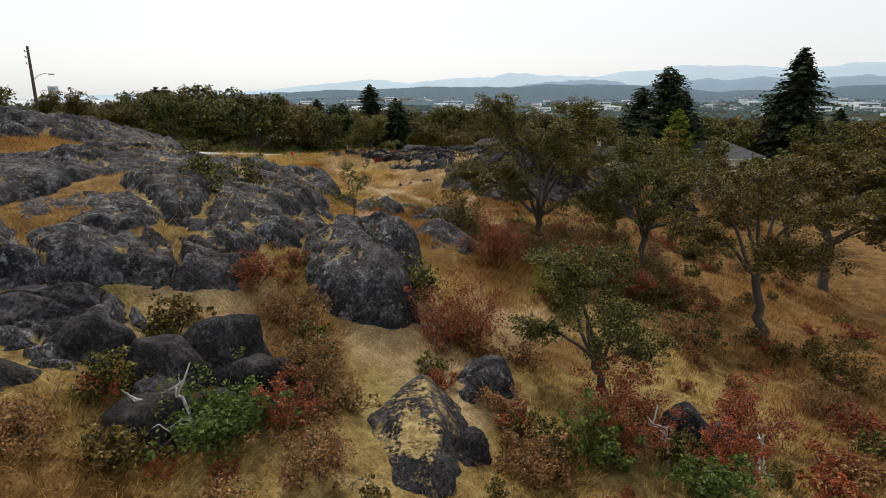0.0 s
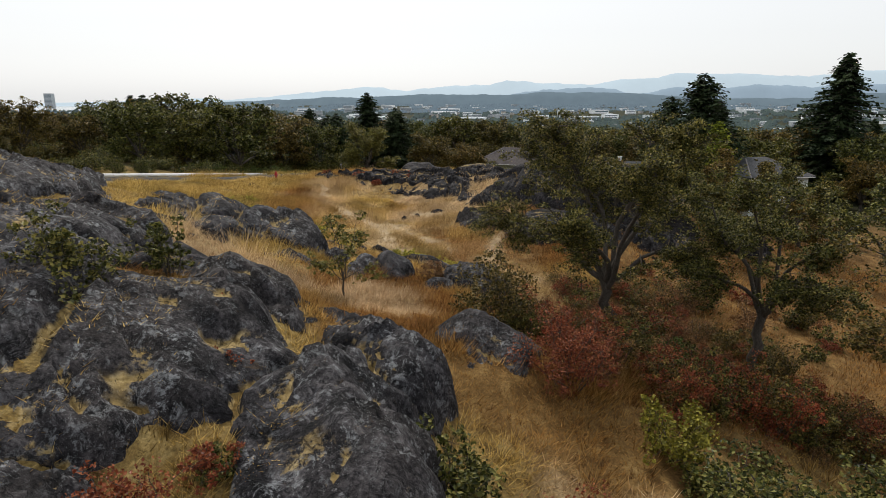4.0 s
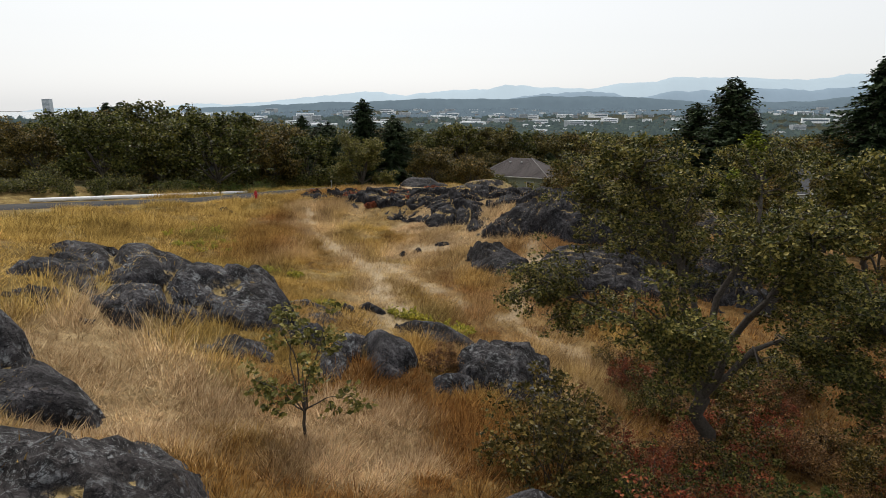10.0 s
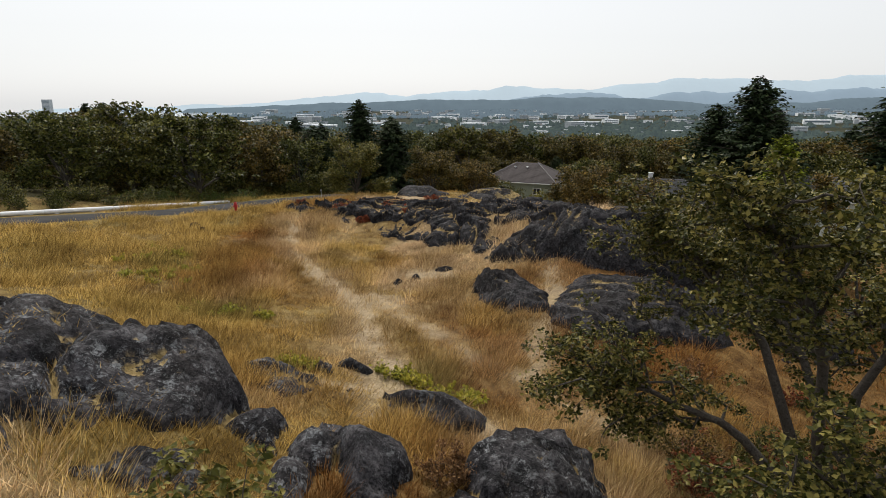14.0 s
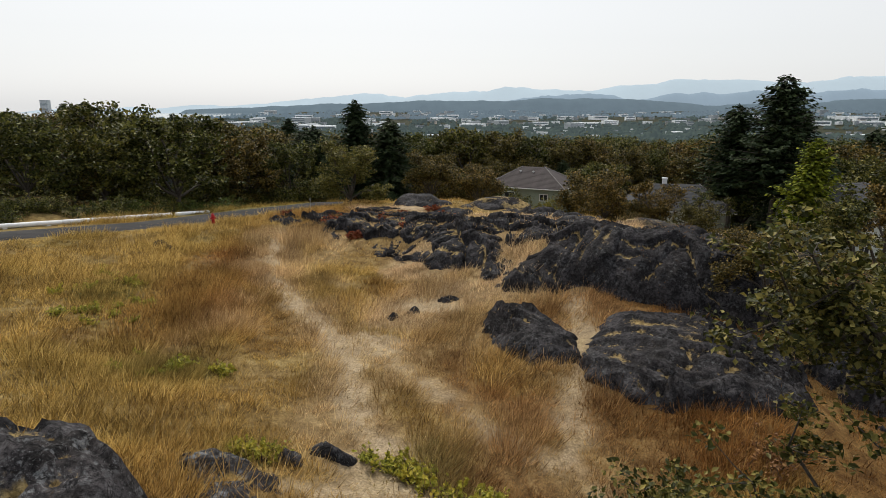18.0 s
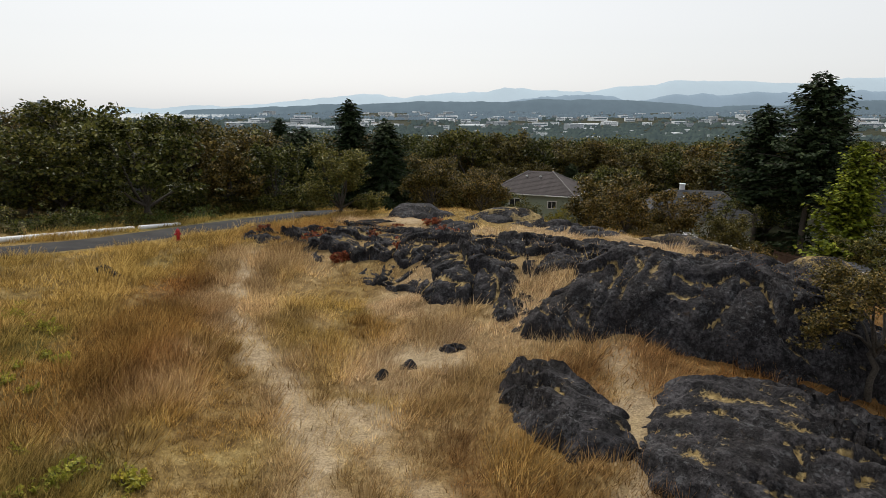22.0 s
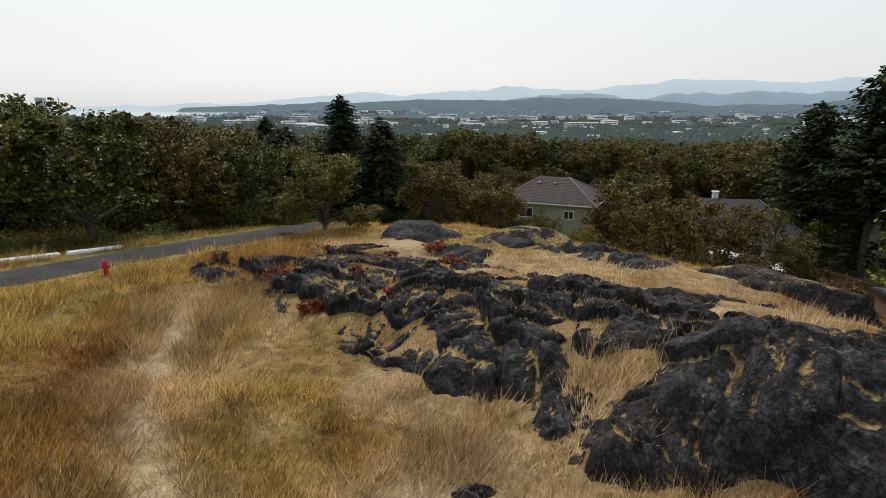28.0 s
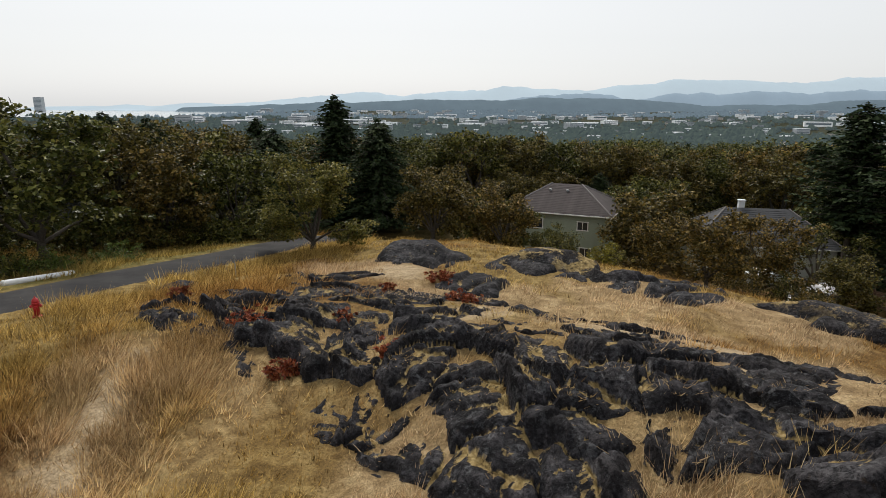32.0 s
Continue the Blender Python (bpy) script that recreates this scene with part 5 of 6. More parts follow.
SHRUBS_OAKS = [
    (-5.1, 80.6, 1, 0.4, 800, RED_LEAF, "low crimson plants in a rock cleft"),
    (-2.6, 82.2, 1.3, 0.4, 900, RED_LEAF, "low crimson plants in a rock cleft"),
    (-7.6, 71.6, 1.3, 0.5, 900, RED_LEAF, "low crimson plants at the outcrop's foot"),
    (-6.2, 74.8, 0.9, 0.4, 600, RED_LEAF, "low crimson plants in a rock cleft"),
    (-14, 79.3, 1, 0.4, 600, RED_LEAF, "low crimson plants in a rock cleft"),
    (-7, 25.6, 1.2, 0.35, 600, RED_LEAF, "low crimson plants on the bedrock"),
    (-6, 23.7, 1, 0.35, 500, RED_LEAF, "low crimson plants on the bedrock"),
    (2.9, 61.2, 0.9, 0.4, 500, RED_LEAF, "low crimson plants at the outcrop's foot"),
    (-9.6, 75, 1.5, 0.5, 900, RED_LEAF, "low crimson plants in a rock cleft"),
    (-4, 71.5, 1.1, 0.45, 700, RED_LEAF, "low crimson plants in a rock cleft"),
    (-1.6, 79, 1.6, 0.4, 900, RED_LEAF, "low crimson plants between rock backs"),
    (-25, 87, 3.2, 0.9, 2200, GREEN_LEAF, "dark green hedge by the lane"),
    (-28.2, 82, 3, 1, 2000, GREEN_LEAF, "dark green hedge by the lane"),
    (-22.6, 90.6, 3, 0.9, 1800, GREEN_LEAF, "dark green hedge by the lane"),
    (-31.5, 77, 3.4, 1.6, 2000, OAK, "dark bush beyond the lane"),
    (-35.5, 72, 3.6, 1.8, 2000, OAK, "dark bush beyond the lane")]
SHRUBS_CLEFTS = [
    (6.2, 97.5, 2.6, 2.2, 2000, OAK, "bush behind the rock backs"),
    (9, 95, 2.2, 1.8, 1500, OAK_YELLOW, "yellowish bush behind the rock backs"),
    (18.5, 86, 2.4, 1.2, 1500, OAK_BROWN, "brown bush beside the rock"),
    (20.5, 80, 2.8, 1.6, 1800, OAK_BROWN, "brown bush beside the rock"),
    (21.5, 93, 4, 2.8, 2600, OAK, "olive bush before the bungalow"),
    (25.5, 96, 4, 2.8, 2600, OAK_BROWN, "brownish bush before the bungalow"),
    (17.5, 92.5, 3.2, 2.4, 2200, OAK_BROWN, "brownish bush before the bungalow"),
    (7.5, 100.5, 3, 2.4, 2200, OAK, "olive bush before the pale green house"),
    (10.5, 98.5, 2.4, 2.2, 1800, OAK, "olive bush before the pale green house")]
for k, (x, y, w, h, n, mat, label) in enumerate(SHRUBS_NEAR + SHRUBS_SLOPE + SHRUBS_OAKS + SHRUBS_CLEFTS):
    shrub_at(x, y, shrub_meshes(200 + k, w, h, int(n * (1.9 if mat in (RED_LEAF, RUST_LEAF) and y < 40 else 1.3)), (0.062 if mat in (RED_LEAF, RUST_LEAF) and y < 40 else 0.1) * (1 if y < 60 else 1.2), mat, stems=max(8, int(7 * w))), label, turn=k * 47)


# low dry scrub strewn over the slope under the oaks, and dark bushes under the trees by the lane
SCRUB = [shrub_meshes(260, 1.6, 0.9, 1300, 0.09, RUST_LEAF, 11), shrub_meshes(261, 1.5, 0.8, 1200, 0.09, RED_LEAF, 10), shrub_meshes(262, 1.7, 1.0, 1300, 0.1, OAK_BROWN, 11), shrub_meshes(263, 1.4, 0.8, 1100, 0.1, OAK, 10),
         shrub_meshes(264, 1.8, 0.7, 1200, 0.09, RUST_LEAF, 12)]
SCRUB_LABEL = ["rust-brown dry shrub in russet grass", "dull red shrub in russet grass", "brownish shrub in russet grass", "dusty olive shrub in dry grass", "low tan shrub in russet grass"]
scrub_rng = np.random.default_rng(19)
for k in range(170):
    x, y = scrub_rng.uniform(2.5, 24), scrub_rng.uniform(9, 48)
    if k > 115:
        x, y = scrub_rng.uniform(-9, 3), scrub_rng.uniform(10, 21)
    if soil_shows(np.array([x]), np.array([y]))[0] < 0.5 or (y > 36 and x < 5):
        continue
    j = int(scrub_rng.integers(0, 5))
    shrub_at(x, y, SCRUB[j], SCRUB_LABEL[j], turn=scrub_rng.uniform(0, 360), scale=scrub_rng.uniform(0.45, 1.15), group="scrub on the slope")
THICKET = [shrub_meshes(266, 2.4, 1.7, 4600, 0.062, RED_LEAF, 18), shrub_meshes(267, 2.2, 1.5, 3800, 0.07, OAK, 16), shrub_meshes(268, 2.6, 1.6, 3800, 0.075, OAK_BROWN, 18), shrub_meshes(269, 2.2, 1.4, 4200, 0.062, RUST_LEAF, 16)]
THICKET_LABEL = ["dense dark red shrub at the oak's foot", "dark olive bush at the oak's foot", "brownish bush at the oak's foot", "rust-brown shrub at the oak's foot"]
for k in range(95):
    x, y = scrub_rng.uniform(1.6, 13.5), scrub_rng.uniform(28.5, 43.0)
    if y > 37 and x < 4.5:
        continue
    if soil_shows(np.array([x]), np.array([y]))[0] > 0.5:
        shrub_at(x, y, THICKET[k % 4], THICKET_LABEL[k % 4], turn=k * 67, scale=scrub_rng.uniform(0.6, 1.1), group="thicket under the oaks")
WEED = [shrub_meshes(280, 1.1, 0.35, 420, 0.11, LUSH, 9), shrub_meshes(281, 0.8, 0.28, 300, 0.1, LUSH, 8)]
for cx, cy, r, n in ((-11.4, 51.2, 1.4, 7), (-16.8, 58.3, 1.8, 9), (-15.8, 55.0, 1.2, 5), (-2.8, 46.6, 1.0, 6), (-7.2, 46.2, 0.8, 4), (-1.2, 45.2, 0.7, 4), (-18.5, 61.5, 1.2, 4)):
    for k in range(n):
        a, d = scrub_rng.uniform(0, 6.283), r * math.sqrt(scrub_rng.random())
        shrub_at(cx + d * math.cos(a) * 1.3, cy + d * math.sin(a), WEED[k % 2], "low yellow-green weeds in dry grass", name="weed", turn=k * 61, scale=scrub_rng.uniform(0.6, 1.2), group="weeds in the meadow")
# bushes in the leaf colours darkened for shade
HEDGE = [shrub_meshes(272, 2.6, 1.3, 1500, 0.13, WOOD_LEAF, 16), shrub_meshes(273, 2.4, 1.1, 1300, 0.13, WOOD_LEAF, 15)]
for k in range(24):
    y = 58 + 30 * k / 23
    x = float(np.interp(y, [q[1] for q in ROAD], [q[0] for q in ROAD])) - scrub_rng.uniform(5.4, 7.6)
    shrub_at(x, y, HEDGE[k % 2], "dark clipped-back bush along the lane", turn=k * 71, scale=scrub_rng.uniform(0.75, 1.25), group="bushes by the lane")
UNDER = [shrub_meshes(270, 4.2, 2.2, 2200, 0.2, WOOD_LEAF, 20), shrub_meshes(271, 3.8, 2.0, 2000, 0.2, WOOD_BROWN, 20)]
for k in range(46):
    s = k / 45
    x, y = -48 + 32 * s + scrub_rng.uniform(-1.5, 1.5), 80 + 21 * s + scrub_rng.uniform(-1, 5) + 3 * math.sin(s * 3.1)
    if near_line(np.array([x]), np.array([y]), ROAD)[0][0] < 4.2:
        continue
    shrub_at(x, y, UNDER[k % 2], "dark leafy bush beneath the trees by the lane", turn=k * 77, scale=scrub_rng.uniform(0.7, 1.3), group="bushes by the lane")


# bleached dead branches
def snag(x, y, z, seed, height, label, lean):
    rng = np.random.default_rng(seed)
    top = np.array([lean[0], lean[1], height])
    main = bend((0, 0, -0.3), top, rng, 9, 0.16)
    wood = [(main, np.linspace(0.065, 0.02, 9))]
    for k in (3, 4, 5, 6, 7):
        e = main[k] + rng.normal(0, 0.42, 3) * height * 0.6 + np.array([0, 0, 0.15])
        br = bend(main[k], e, rng, 6, 0.2)
        wood.append((br, np.linspace(0.035, 0.008, 6)))
    ob = thing("dead_branch", label, "branch", (x, y, z))
    v, f = tubes(wood[:1], 7)
    put("stem", mesh_from("stem", v, f, DEADWOOD), ob)
    for w in wood[1:]:
        v, f = tubes([w], 6)
        put("twig", mesh_from("twig", v, f, DEADWOOD), ob)


snag(-6.1, 12.0, 1.0, 5, 2.1, "bleached forked dead branch before dark boulders", (0.4, 0.5))
snag(-6.4, 12.2, 1.0, 6, 1.2, "bleached crooked dead branch on the rocks", (-1.0, 0.6))
snag(6.3, 14.2, gz(6.3, 14.2), 7, 1.7, "bleached bare branch among red shrubs", (-0.5, 0.5))
snag(8.2, 14.0, gz(8.2, 14.0), 8, 1.3, "bleached bare branch among red shrubs", (0.3, 0.2))


# ---- dry grass, as tufts of blades ----
def grass(name, label, area, tufts, blades, height, spread_r, width, seed, keep, floor=None, lay=(0.15, 0.75)):
    rng = np.random.default_rng(seed)
    x = rng.uniform(area[0], area[1], tufts)
    y = rng.uniform(area[2], area[3], tufts)
    f = cover_fields(x, y)
    road_d, _ = near_line(x, y, ROAD)
    ok = rng.random(tufts) < keep(x, y, f) * smooth(2.2, 3.0, road_d)
    x, y = x[ok], y[ok]
    tall = height * rng.uniform(0.5, 1.25, len(x)) * np.clip(1 + 0.8 * fbm(x / 2.2, y / 2.2, seed=seed, octaves=3), 0.35, 1.9)
    n = len(x) * blades
    k = np.repeat(np.arange(len(x)), blades)
    a = rng.uniform(0, 6.283, n)
    r = spread_r * np.sqrt(rng.random(n)) * (0.5 + tall[k] / height)
    bx, by = x[k] + r * np.cos(a), y[k] + r * np.sin(a)
    bz = (floor or ground_z)(bx, by) - 0.02
    h = tall[k] * rng.uniform(0.55, 1.15, n)
    out = rng.uniform(*lay, n) * h
    tip = np.stack([bx + out * np.cos(a) + 0.18 * h, by + out * np.sin(a) + 0.05 * h, bz + h * rng.uniform(0.65, 1.0, n)], 1)
    t = rng.uniform(0, 6.283, n)
    w = width * rng.uniform(0.6, 1.4, n)
    sx, sy = w * np.cos(t), w * np.sin(t)
    v = np.stack([np.stack([bx - sx, by - sy, bz], 1), np.stack([bx + sx, by + sy, bz], 1), tip], 1).reshape(-1, 3)
    i = np.arange(n) * 3
    me = mesh_from(name, v, np.stack([i, i + 1, i + 2], 1), GRASS, False)
    g = cover_fields(x, y)
    set_fields(me, {"russet": np.repeat(g["russet"][k], 3), "green": np.repeat(g["green"][k] * 0.9, 3), "pale": np.repeat(g["pale"][k], 3), "tone": np.repeat(np.clip(0.5 + 0.55 * (rng.random(len(x)) - 0.5) + 0.5 * fbm(x / 1.4, y / 1.4, seed=97, octaves=3), 0, 1)[k], 3)})
    tagged(put(name, me), label, "grass", kind="stuff")


def meadow_keep(x, y, f):
    return soil_shows(x, y) * (1 - f["path"]) ** 2 * (1 - 0.45 * f["moss"]) * (0.45 + 0.55 * smooth(-0.4, 0.3, fbm(x / 2.3, y / 2.3, seed=88, octaves=3)))


grass("dry_grass", "tall dry golden and russet grass in tufts", (-14, 9, 28, 66), 19000, 22, 0.46, 0.26, 0.010, 301, meadow_keep)
grass("dry_grass", "dry golden grass on the bank below the lane", (-28, -10, 48, 82), 11000, 20, 0.52, 0.3, 0.013, 302, meadow_keep)
grass("dry_grass", "dry grass among the outcrops behind the meadow", (-15, 24, 60, 100), 9000, 12, 0.28, 0.28, 0.017, 303, meadow_keep)
grass("dry_grass", "dry russet grass on the slope under the oaks", (2, 30, 9, 60), 9500, 14, 0.36, 0.3, 0.014, 304, meadow_keep)
grass("dry_grass", "dry grass between the rocks on the rise", (-28, 4, 8, 46), 36000, 12, 0.22, 0.26, 0.011, 305, meadow_keep, None, (0.4, 1.5))


def on_rock(top):
    """Keep tufts on the flatter ledges of a rock."""
    def keep(x, y, f):
        z = top(x, y)
        steep = np.hypot(top(x + 0.22, y) - z, top(x, y + 0.22) - z)
        return (z > ground_z(x, y)) * (steep < 0.085) * smooth(0.0, 0.25, fbm(x / 1.3, y / 1.3, seed=89, octaves=3))
    return keep


def ridge_floor(x, y):
    return np.maximum(ridge_top(x, y)[0], ground_z(x, y))


def rise_floor(x, y):
    return np.maximum(bedrock_top(x, y, BEDROCKS[0])[0], ground_z(x, y))


grass("dry_grass", "short straw on the ledges of the outcrop", (-12, 16, 55, 86), 16000, 10, 0.16, 0.22, 0.012, 307, on_rock(ridge_floor), ridge_floor, (0.5, 1.6))
grass("dry_grass", "short straw on the ledges of the rise", (-22, -4, 17, 46), 11000, 10, 0.15, 0.2, 0.011, 308, on_rock(rise_floor), rise_floor, (0.5, 1.6))
grass("dry_grass", "yellow roadside grass beyond the lane", (-34, -8, 84, 112), 9000, 13, 0.5, 0.3, 0.02, 306, meadow_keep)


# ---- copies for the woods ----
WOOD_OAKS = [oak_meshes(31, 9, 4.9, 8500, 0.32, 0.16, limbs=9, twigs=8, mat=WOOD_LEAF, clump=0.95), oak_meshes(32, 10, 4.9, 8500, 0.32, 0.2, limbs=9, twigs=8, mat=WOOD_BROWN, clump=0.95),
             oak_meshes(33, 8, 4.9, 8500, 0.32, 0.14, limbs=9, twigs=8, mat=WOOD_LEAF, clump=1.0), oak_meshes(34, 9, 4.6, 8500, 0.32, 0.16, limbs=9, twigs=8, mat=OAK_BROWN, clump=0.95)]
FIRS = [fir_meshes(41, 15, 5.6, 32, 26, power=0.55), fir_meshes(42, 14, 6.2, 26, 26, power=0.42), fir_meshes(43, 16, 4.7, 27, 18, power=0.5, droop=-0.02, low=0.36)]


def wood_tree(x, y, k, top=None, scale=None, turn=0, conifer=False, label="", group="woods on the hillside"):
    meshes = FIRS[k % 3] if conifer else WOOD_OAKS[k % 4]
    tall = (15, 14, 16)[k % 3] if conifer else (9, 10, 8, 9)[k % 4]
    g = gz(x, y)
    s = scale or (top - g) / tall
    return tree_at(x, y, meshes, label or ("dark green fir on the wooded slope" if conifer else "broad oak in the woods below the hilltop"),
                   name="fir_tree" if conifer else "oak_tree", turn=turn, scale=s, group=group, z=g)


for x, y, k, top, conifer in ((-15.4, 131, 0, 10.3, True), (-9.6, 126, 1, 7.6, True), (-18.4, 113, 1, 6.9, True), (-21.0, 120, 1, 6.4, True), (36.5, 101, 2, 12.7, True), (34.0, 106, 2, 9.6, True), (40.5, 104, 0, 9.0, True), (64.5, 113, 0, 16.3, True),
                              (14.0, 89.5, 3, 3.2, False), (-37.4, 97, 2, 10.0, False), (-27.5, 91, 0, 9.2, False), (-45, 92, 0, 9.4, False), (-33, 88, 2, 7.8, False),
                              (-55, 90, 1, 9.6, False), (-62, 84, 2, 9.8, False), (-24, 101, 3, 6.6, False), (-20.5, 106, 0, 5.8, False), (-30, 104, 1, 8.0, False), 
                              (6.5, 103, 0, -0.6, False), (3.2, 110, 2, 0.8, False), (20, 99, 3, -0.6, False), (23.5, 90.5, 1, 0.4, False)):
    wood_tree(x, y, k, top, turn=(x * 37) % 360, conifer=conifer)

tree_at(35.0, 91.7, fir_meshes(44, 12.6, 3.6, 34, 24, mat=CEDAR, power=0.6, droop=-0.25), "bright yellow-green cedar before the dark fir", name="cedar_tree")
tree_at(-11.3, 94.6, oak_meshes(35, 7.0, 3.9, 20000, 0.18, 0.12, limbs=9, twigs=8, mat=SAPLING_LEAF, clump=0.7), "bushy olive-brown oak beside the lane, leafy to the ground")
wood_rng = np.random.default_rng(77)
placed = [(x, y) for x, y in ((-11, 95), (14, 89), (35, 92), (24, 86))]
KEEP_CLEAR = [(10.7, 120, 9.5), (31, 116, 9.5), (42, 98, 7), (-50, 103, 6), (27, 104, 5), (-14, 112, 13), (-13, 124, 9), (9, 106, 7)]
for _ in range(9000):
    far = wood_rng.random() < 0.45
    x, y = (wood_rng.uniform(-230, 250), wood_rng.uniform(120, 330)) if far else (wood_rng.uniform(-95, 100), wood_rng.uniform(44, 160))
    if abs(x) > 0.85 * (y + 8) or y < 84 and x > -30 and x < 27 or -34 < x < 25 and y < 99 or x < 0 and near_line(np.array([x]), np.array([y]), ROAD)[0][0] < 5.5:
        continue
    if 18 < x < 54 and y < 108:
        continue
    if x < -15 and y < 86 and x > -34 or x < 0 and y < 78:
        continue
    if any(math.hypot(x - a, y - b) < r for a, b, r in KEEP_CLEAR) or any((x - a) ** 2 + (y - b) ** 2 < (26 if y < 160 else 50) for a, b in placed):
        continue
    placed.append((x, y))
    if len(placed) > 560:
        break
joined = {}
for x, y in placed[4:]:
    g = gz(x, y)
    conifer = wood_rng.random() < 0.1
    roof = 7.5 - 0.02 * y if x > 12 else (8.5 - 0.012 * y if x > -22 else 9.5 - 0.01 * y)
    roof -= 3.5 * float(smooth(22, 12, abs(x - 12))) * (y < 135) + (3.5 if 20 < x < 60 and y < 100 else 0)
    top = min(g + (wood_rng.uniform(9, 13) if not conifer else wood_rng.uniform(12, 16)), roof + wood_rng.uniform(-2.2, 0.4) + (1.2 if conifer else 0))
    k, turn = int(wood_rng.integers(0, 12)), wood_rng.uniform(0, 360)
    if y < 150:
        wood_tree(x, y, k, max(top, g + 3.5), turn=turn, conifer=conifer)
    else:
        me = FIRS[k % 3][1] if conifer else WOOD_OAKS[k % 4][1]
        tall = (15, 14, 16)[k % 3] if conifer else (9, 10, 8, 9)[k % 4]
        s = (max(top, g + 4) - g) / tall
        joined.setdefault(me.materials[0], []).append((me, pose(x, y, g, 0, 0, turn) @ Matrix.Diagonal((s, s, s, 1))))
for mat, crowns in joined.items():
    vs, fs, base = [], [], 0
    for me, m in crowns:
        v = np.empty(len(me.vertices) * 3, np.float32)
        me.vertices.foreach_get("co", v)
        f = np.empty(len(me.loops), np.int32)
        me.loops.foreach_get("vertex_index", f)
        keep = len(f) // 6 // 2 * 6 if len(crowns) > 20 else len(f)
        half = len(v) // 3 // 14 * 4 if keep != len(f) else len(v) // 3
        f = f.reshape(-1, 3)
        f = f[(f < half).all(1)]
        a = np.array(m)
        vs.append(v.reshape(-1, 3)[:half] @ a[:3, :3].T + a[:3, 3])
        fs.append(f + base)
        base += half
    tagged(put("hillside_woods", mesh_from("hillside_woods", np.concatenate(vs), np.concatenate(fs), mat, False)), "dense crowns of mixed woods down the hillside", "woods", kind="stuff")

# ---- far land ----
# haze put into the hills' bluish base colours and emission
HILL_FAR = haze_material("far_hills_in_haze", (0.10, 0.13, 0.15), (0.56, 0.66, 0.73), 0.78, 0.002)
HILL_BLUE = haze_material("blue_hills_in_haze", (0.07, 0.09, 0.11), (0.42, 0.54, 0.65), 0.58, 0.004)
HILL_MID = haze_material("wooded_hills_in_haze", (0.04, 0.055, 0.06), (0.31, 0.41, 0.50), 0.38, 0.012)


def far_ridge(name, label, dist, depth, xs, ys, mat, seed, rough):
    """A long hill; xs and ys give its skyline as tangents from the eye, sideways and upwards."""
    nu, nv = 1400, 7
    U, V = np.meshgrid(np.linspace(xs[0], xs[-1], nu), np.linspace(0, 1, nv))
    up = np.interp(U, xs, ys) + rough * fbm(U * 9, U * 0 + seed, seed=seed, octaves=6, gain=0.55) * np.interp(U, [xs[0], xs[0] + 0.12, xs[-1] - 0.12, xs[-1]], [0, 1, 1, 0.4])
    prof = np.sin(V * math.pi * 0.5)
    y = dist + depth * V
    x = U * (dist + depth)
    z = -40 + (9 + up * (dist + depth) + 40) * prof
    i = (np.arange(nv - 1)[:, None] * nu + np.arange(nu - 1)[None, :]).ravel()
    me = mesh_from(name, np.stack([x.ravel(), y.ravel(), z.ravel()], 1), np.stack([i, i + 1, i + 1 + nu, i + nu], 1), mat)
    tagged(put(name, me), label, "hills", kind="structure")


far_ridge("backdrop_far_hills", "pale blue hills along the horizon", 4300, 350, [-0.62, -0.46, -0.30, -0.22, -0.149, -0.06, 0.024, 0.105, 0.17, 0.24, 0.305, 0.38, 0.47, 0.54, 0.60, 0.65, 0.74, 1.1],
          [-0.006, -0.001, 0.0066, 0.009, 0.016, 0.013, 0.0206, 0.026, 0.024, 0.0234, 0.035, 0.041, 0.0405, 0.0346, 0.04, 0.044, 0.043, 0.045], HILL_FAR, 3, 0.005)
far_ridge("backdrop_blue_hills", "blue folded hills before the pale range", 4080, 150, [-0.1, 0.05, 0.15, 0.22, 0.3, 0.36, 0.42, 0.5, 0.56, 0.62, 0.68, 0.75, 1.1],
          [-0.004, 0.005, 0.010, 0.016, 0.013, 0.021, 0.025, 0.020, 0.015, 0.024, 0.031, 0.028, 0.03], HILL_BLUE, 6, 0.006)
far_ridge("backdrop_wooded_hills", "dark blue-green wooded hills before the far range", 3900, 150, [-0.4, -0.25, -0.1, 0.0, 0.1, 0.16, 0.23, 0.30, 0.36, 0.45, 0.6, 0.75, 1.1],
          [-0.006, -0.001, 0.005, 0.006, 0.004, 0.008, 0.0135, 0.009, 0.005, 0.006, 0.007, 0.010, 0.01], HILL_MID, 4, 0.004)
WATER = Nodes("still_sea").done((0.25, 0.3, 0.33), 0.15, 0.5)
sea_v = [(-5200, 2430, -45), (-880, 2430, -45), (-1150, 4290, -40), (-5200, 4290, -40)]
tagged(put("water", mesh_from("water", sea_v, [(0, 1, 2, 3)], WATER)), "pale still sea beyond the town", "water", kind="structure")

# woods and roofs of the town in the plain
# FAR_WOOD and MID_WOOD carry the haze as a faint painted glow
FAR_WOOD = haze_material("plain_woods_in_haze", (0.04, 0.052, 0.034), (0.20, 0.27, 0.31), 0.22, 0.02)
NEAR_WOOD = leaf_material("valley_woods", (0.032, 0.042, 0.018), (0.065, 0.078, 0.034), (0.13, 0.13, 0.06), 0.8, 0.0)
MID_WOOD = haze_material("valley_woods_in_haze", (0.075, 0.088, 0.05), (0.20, 0.26, 0.28), 0.14, 0.03)


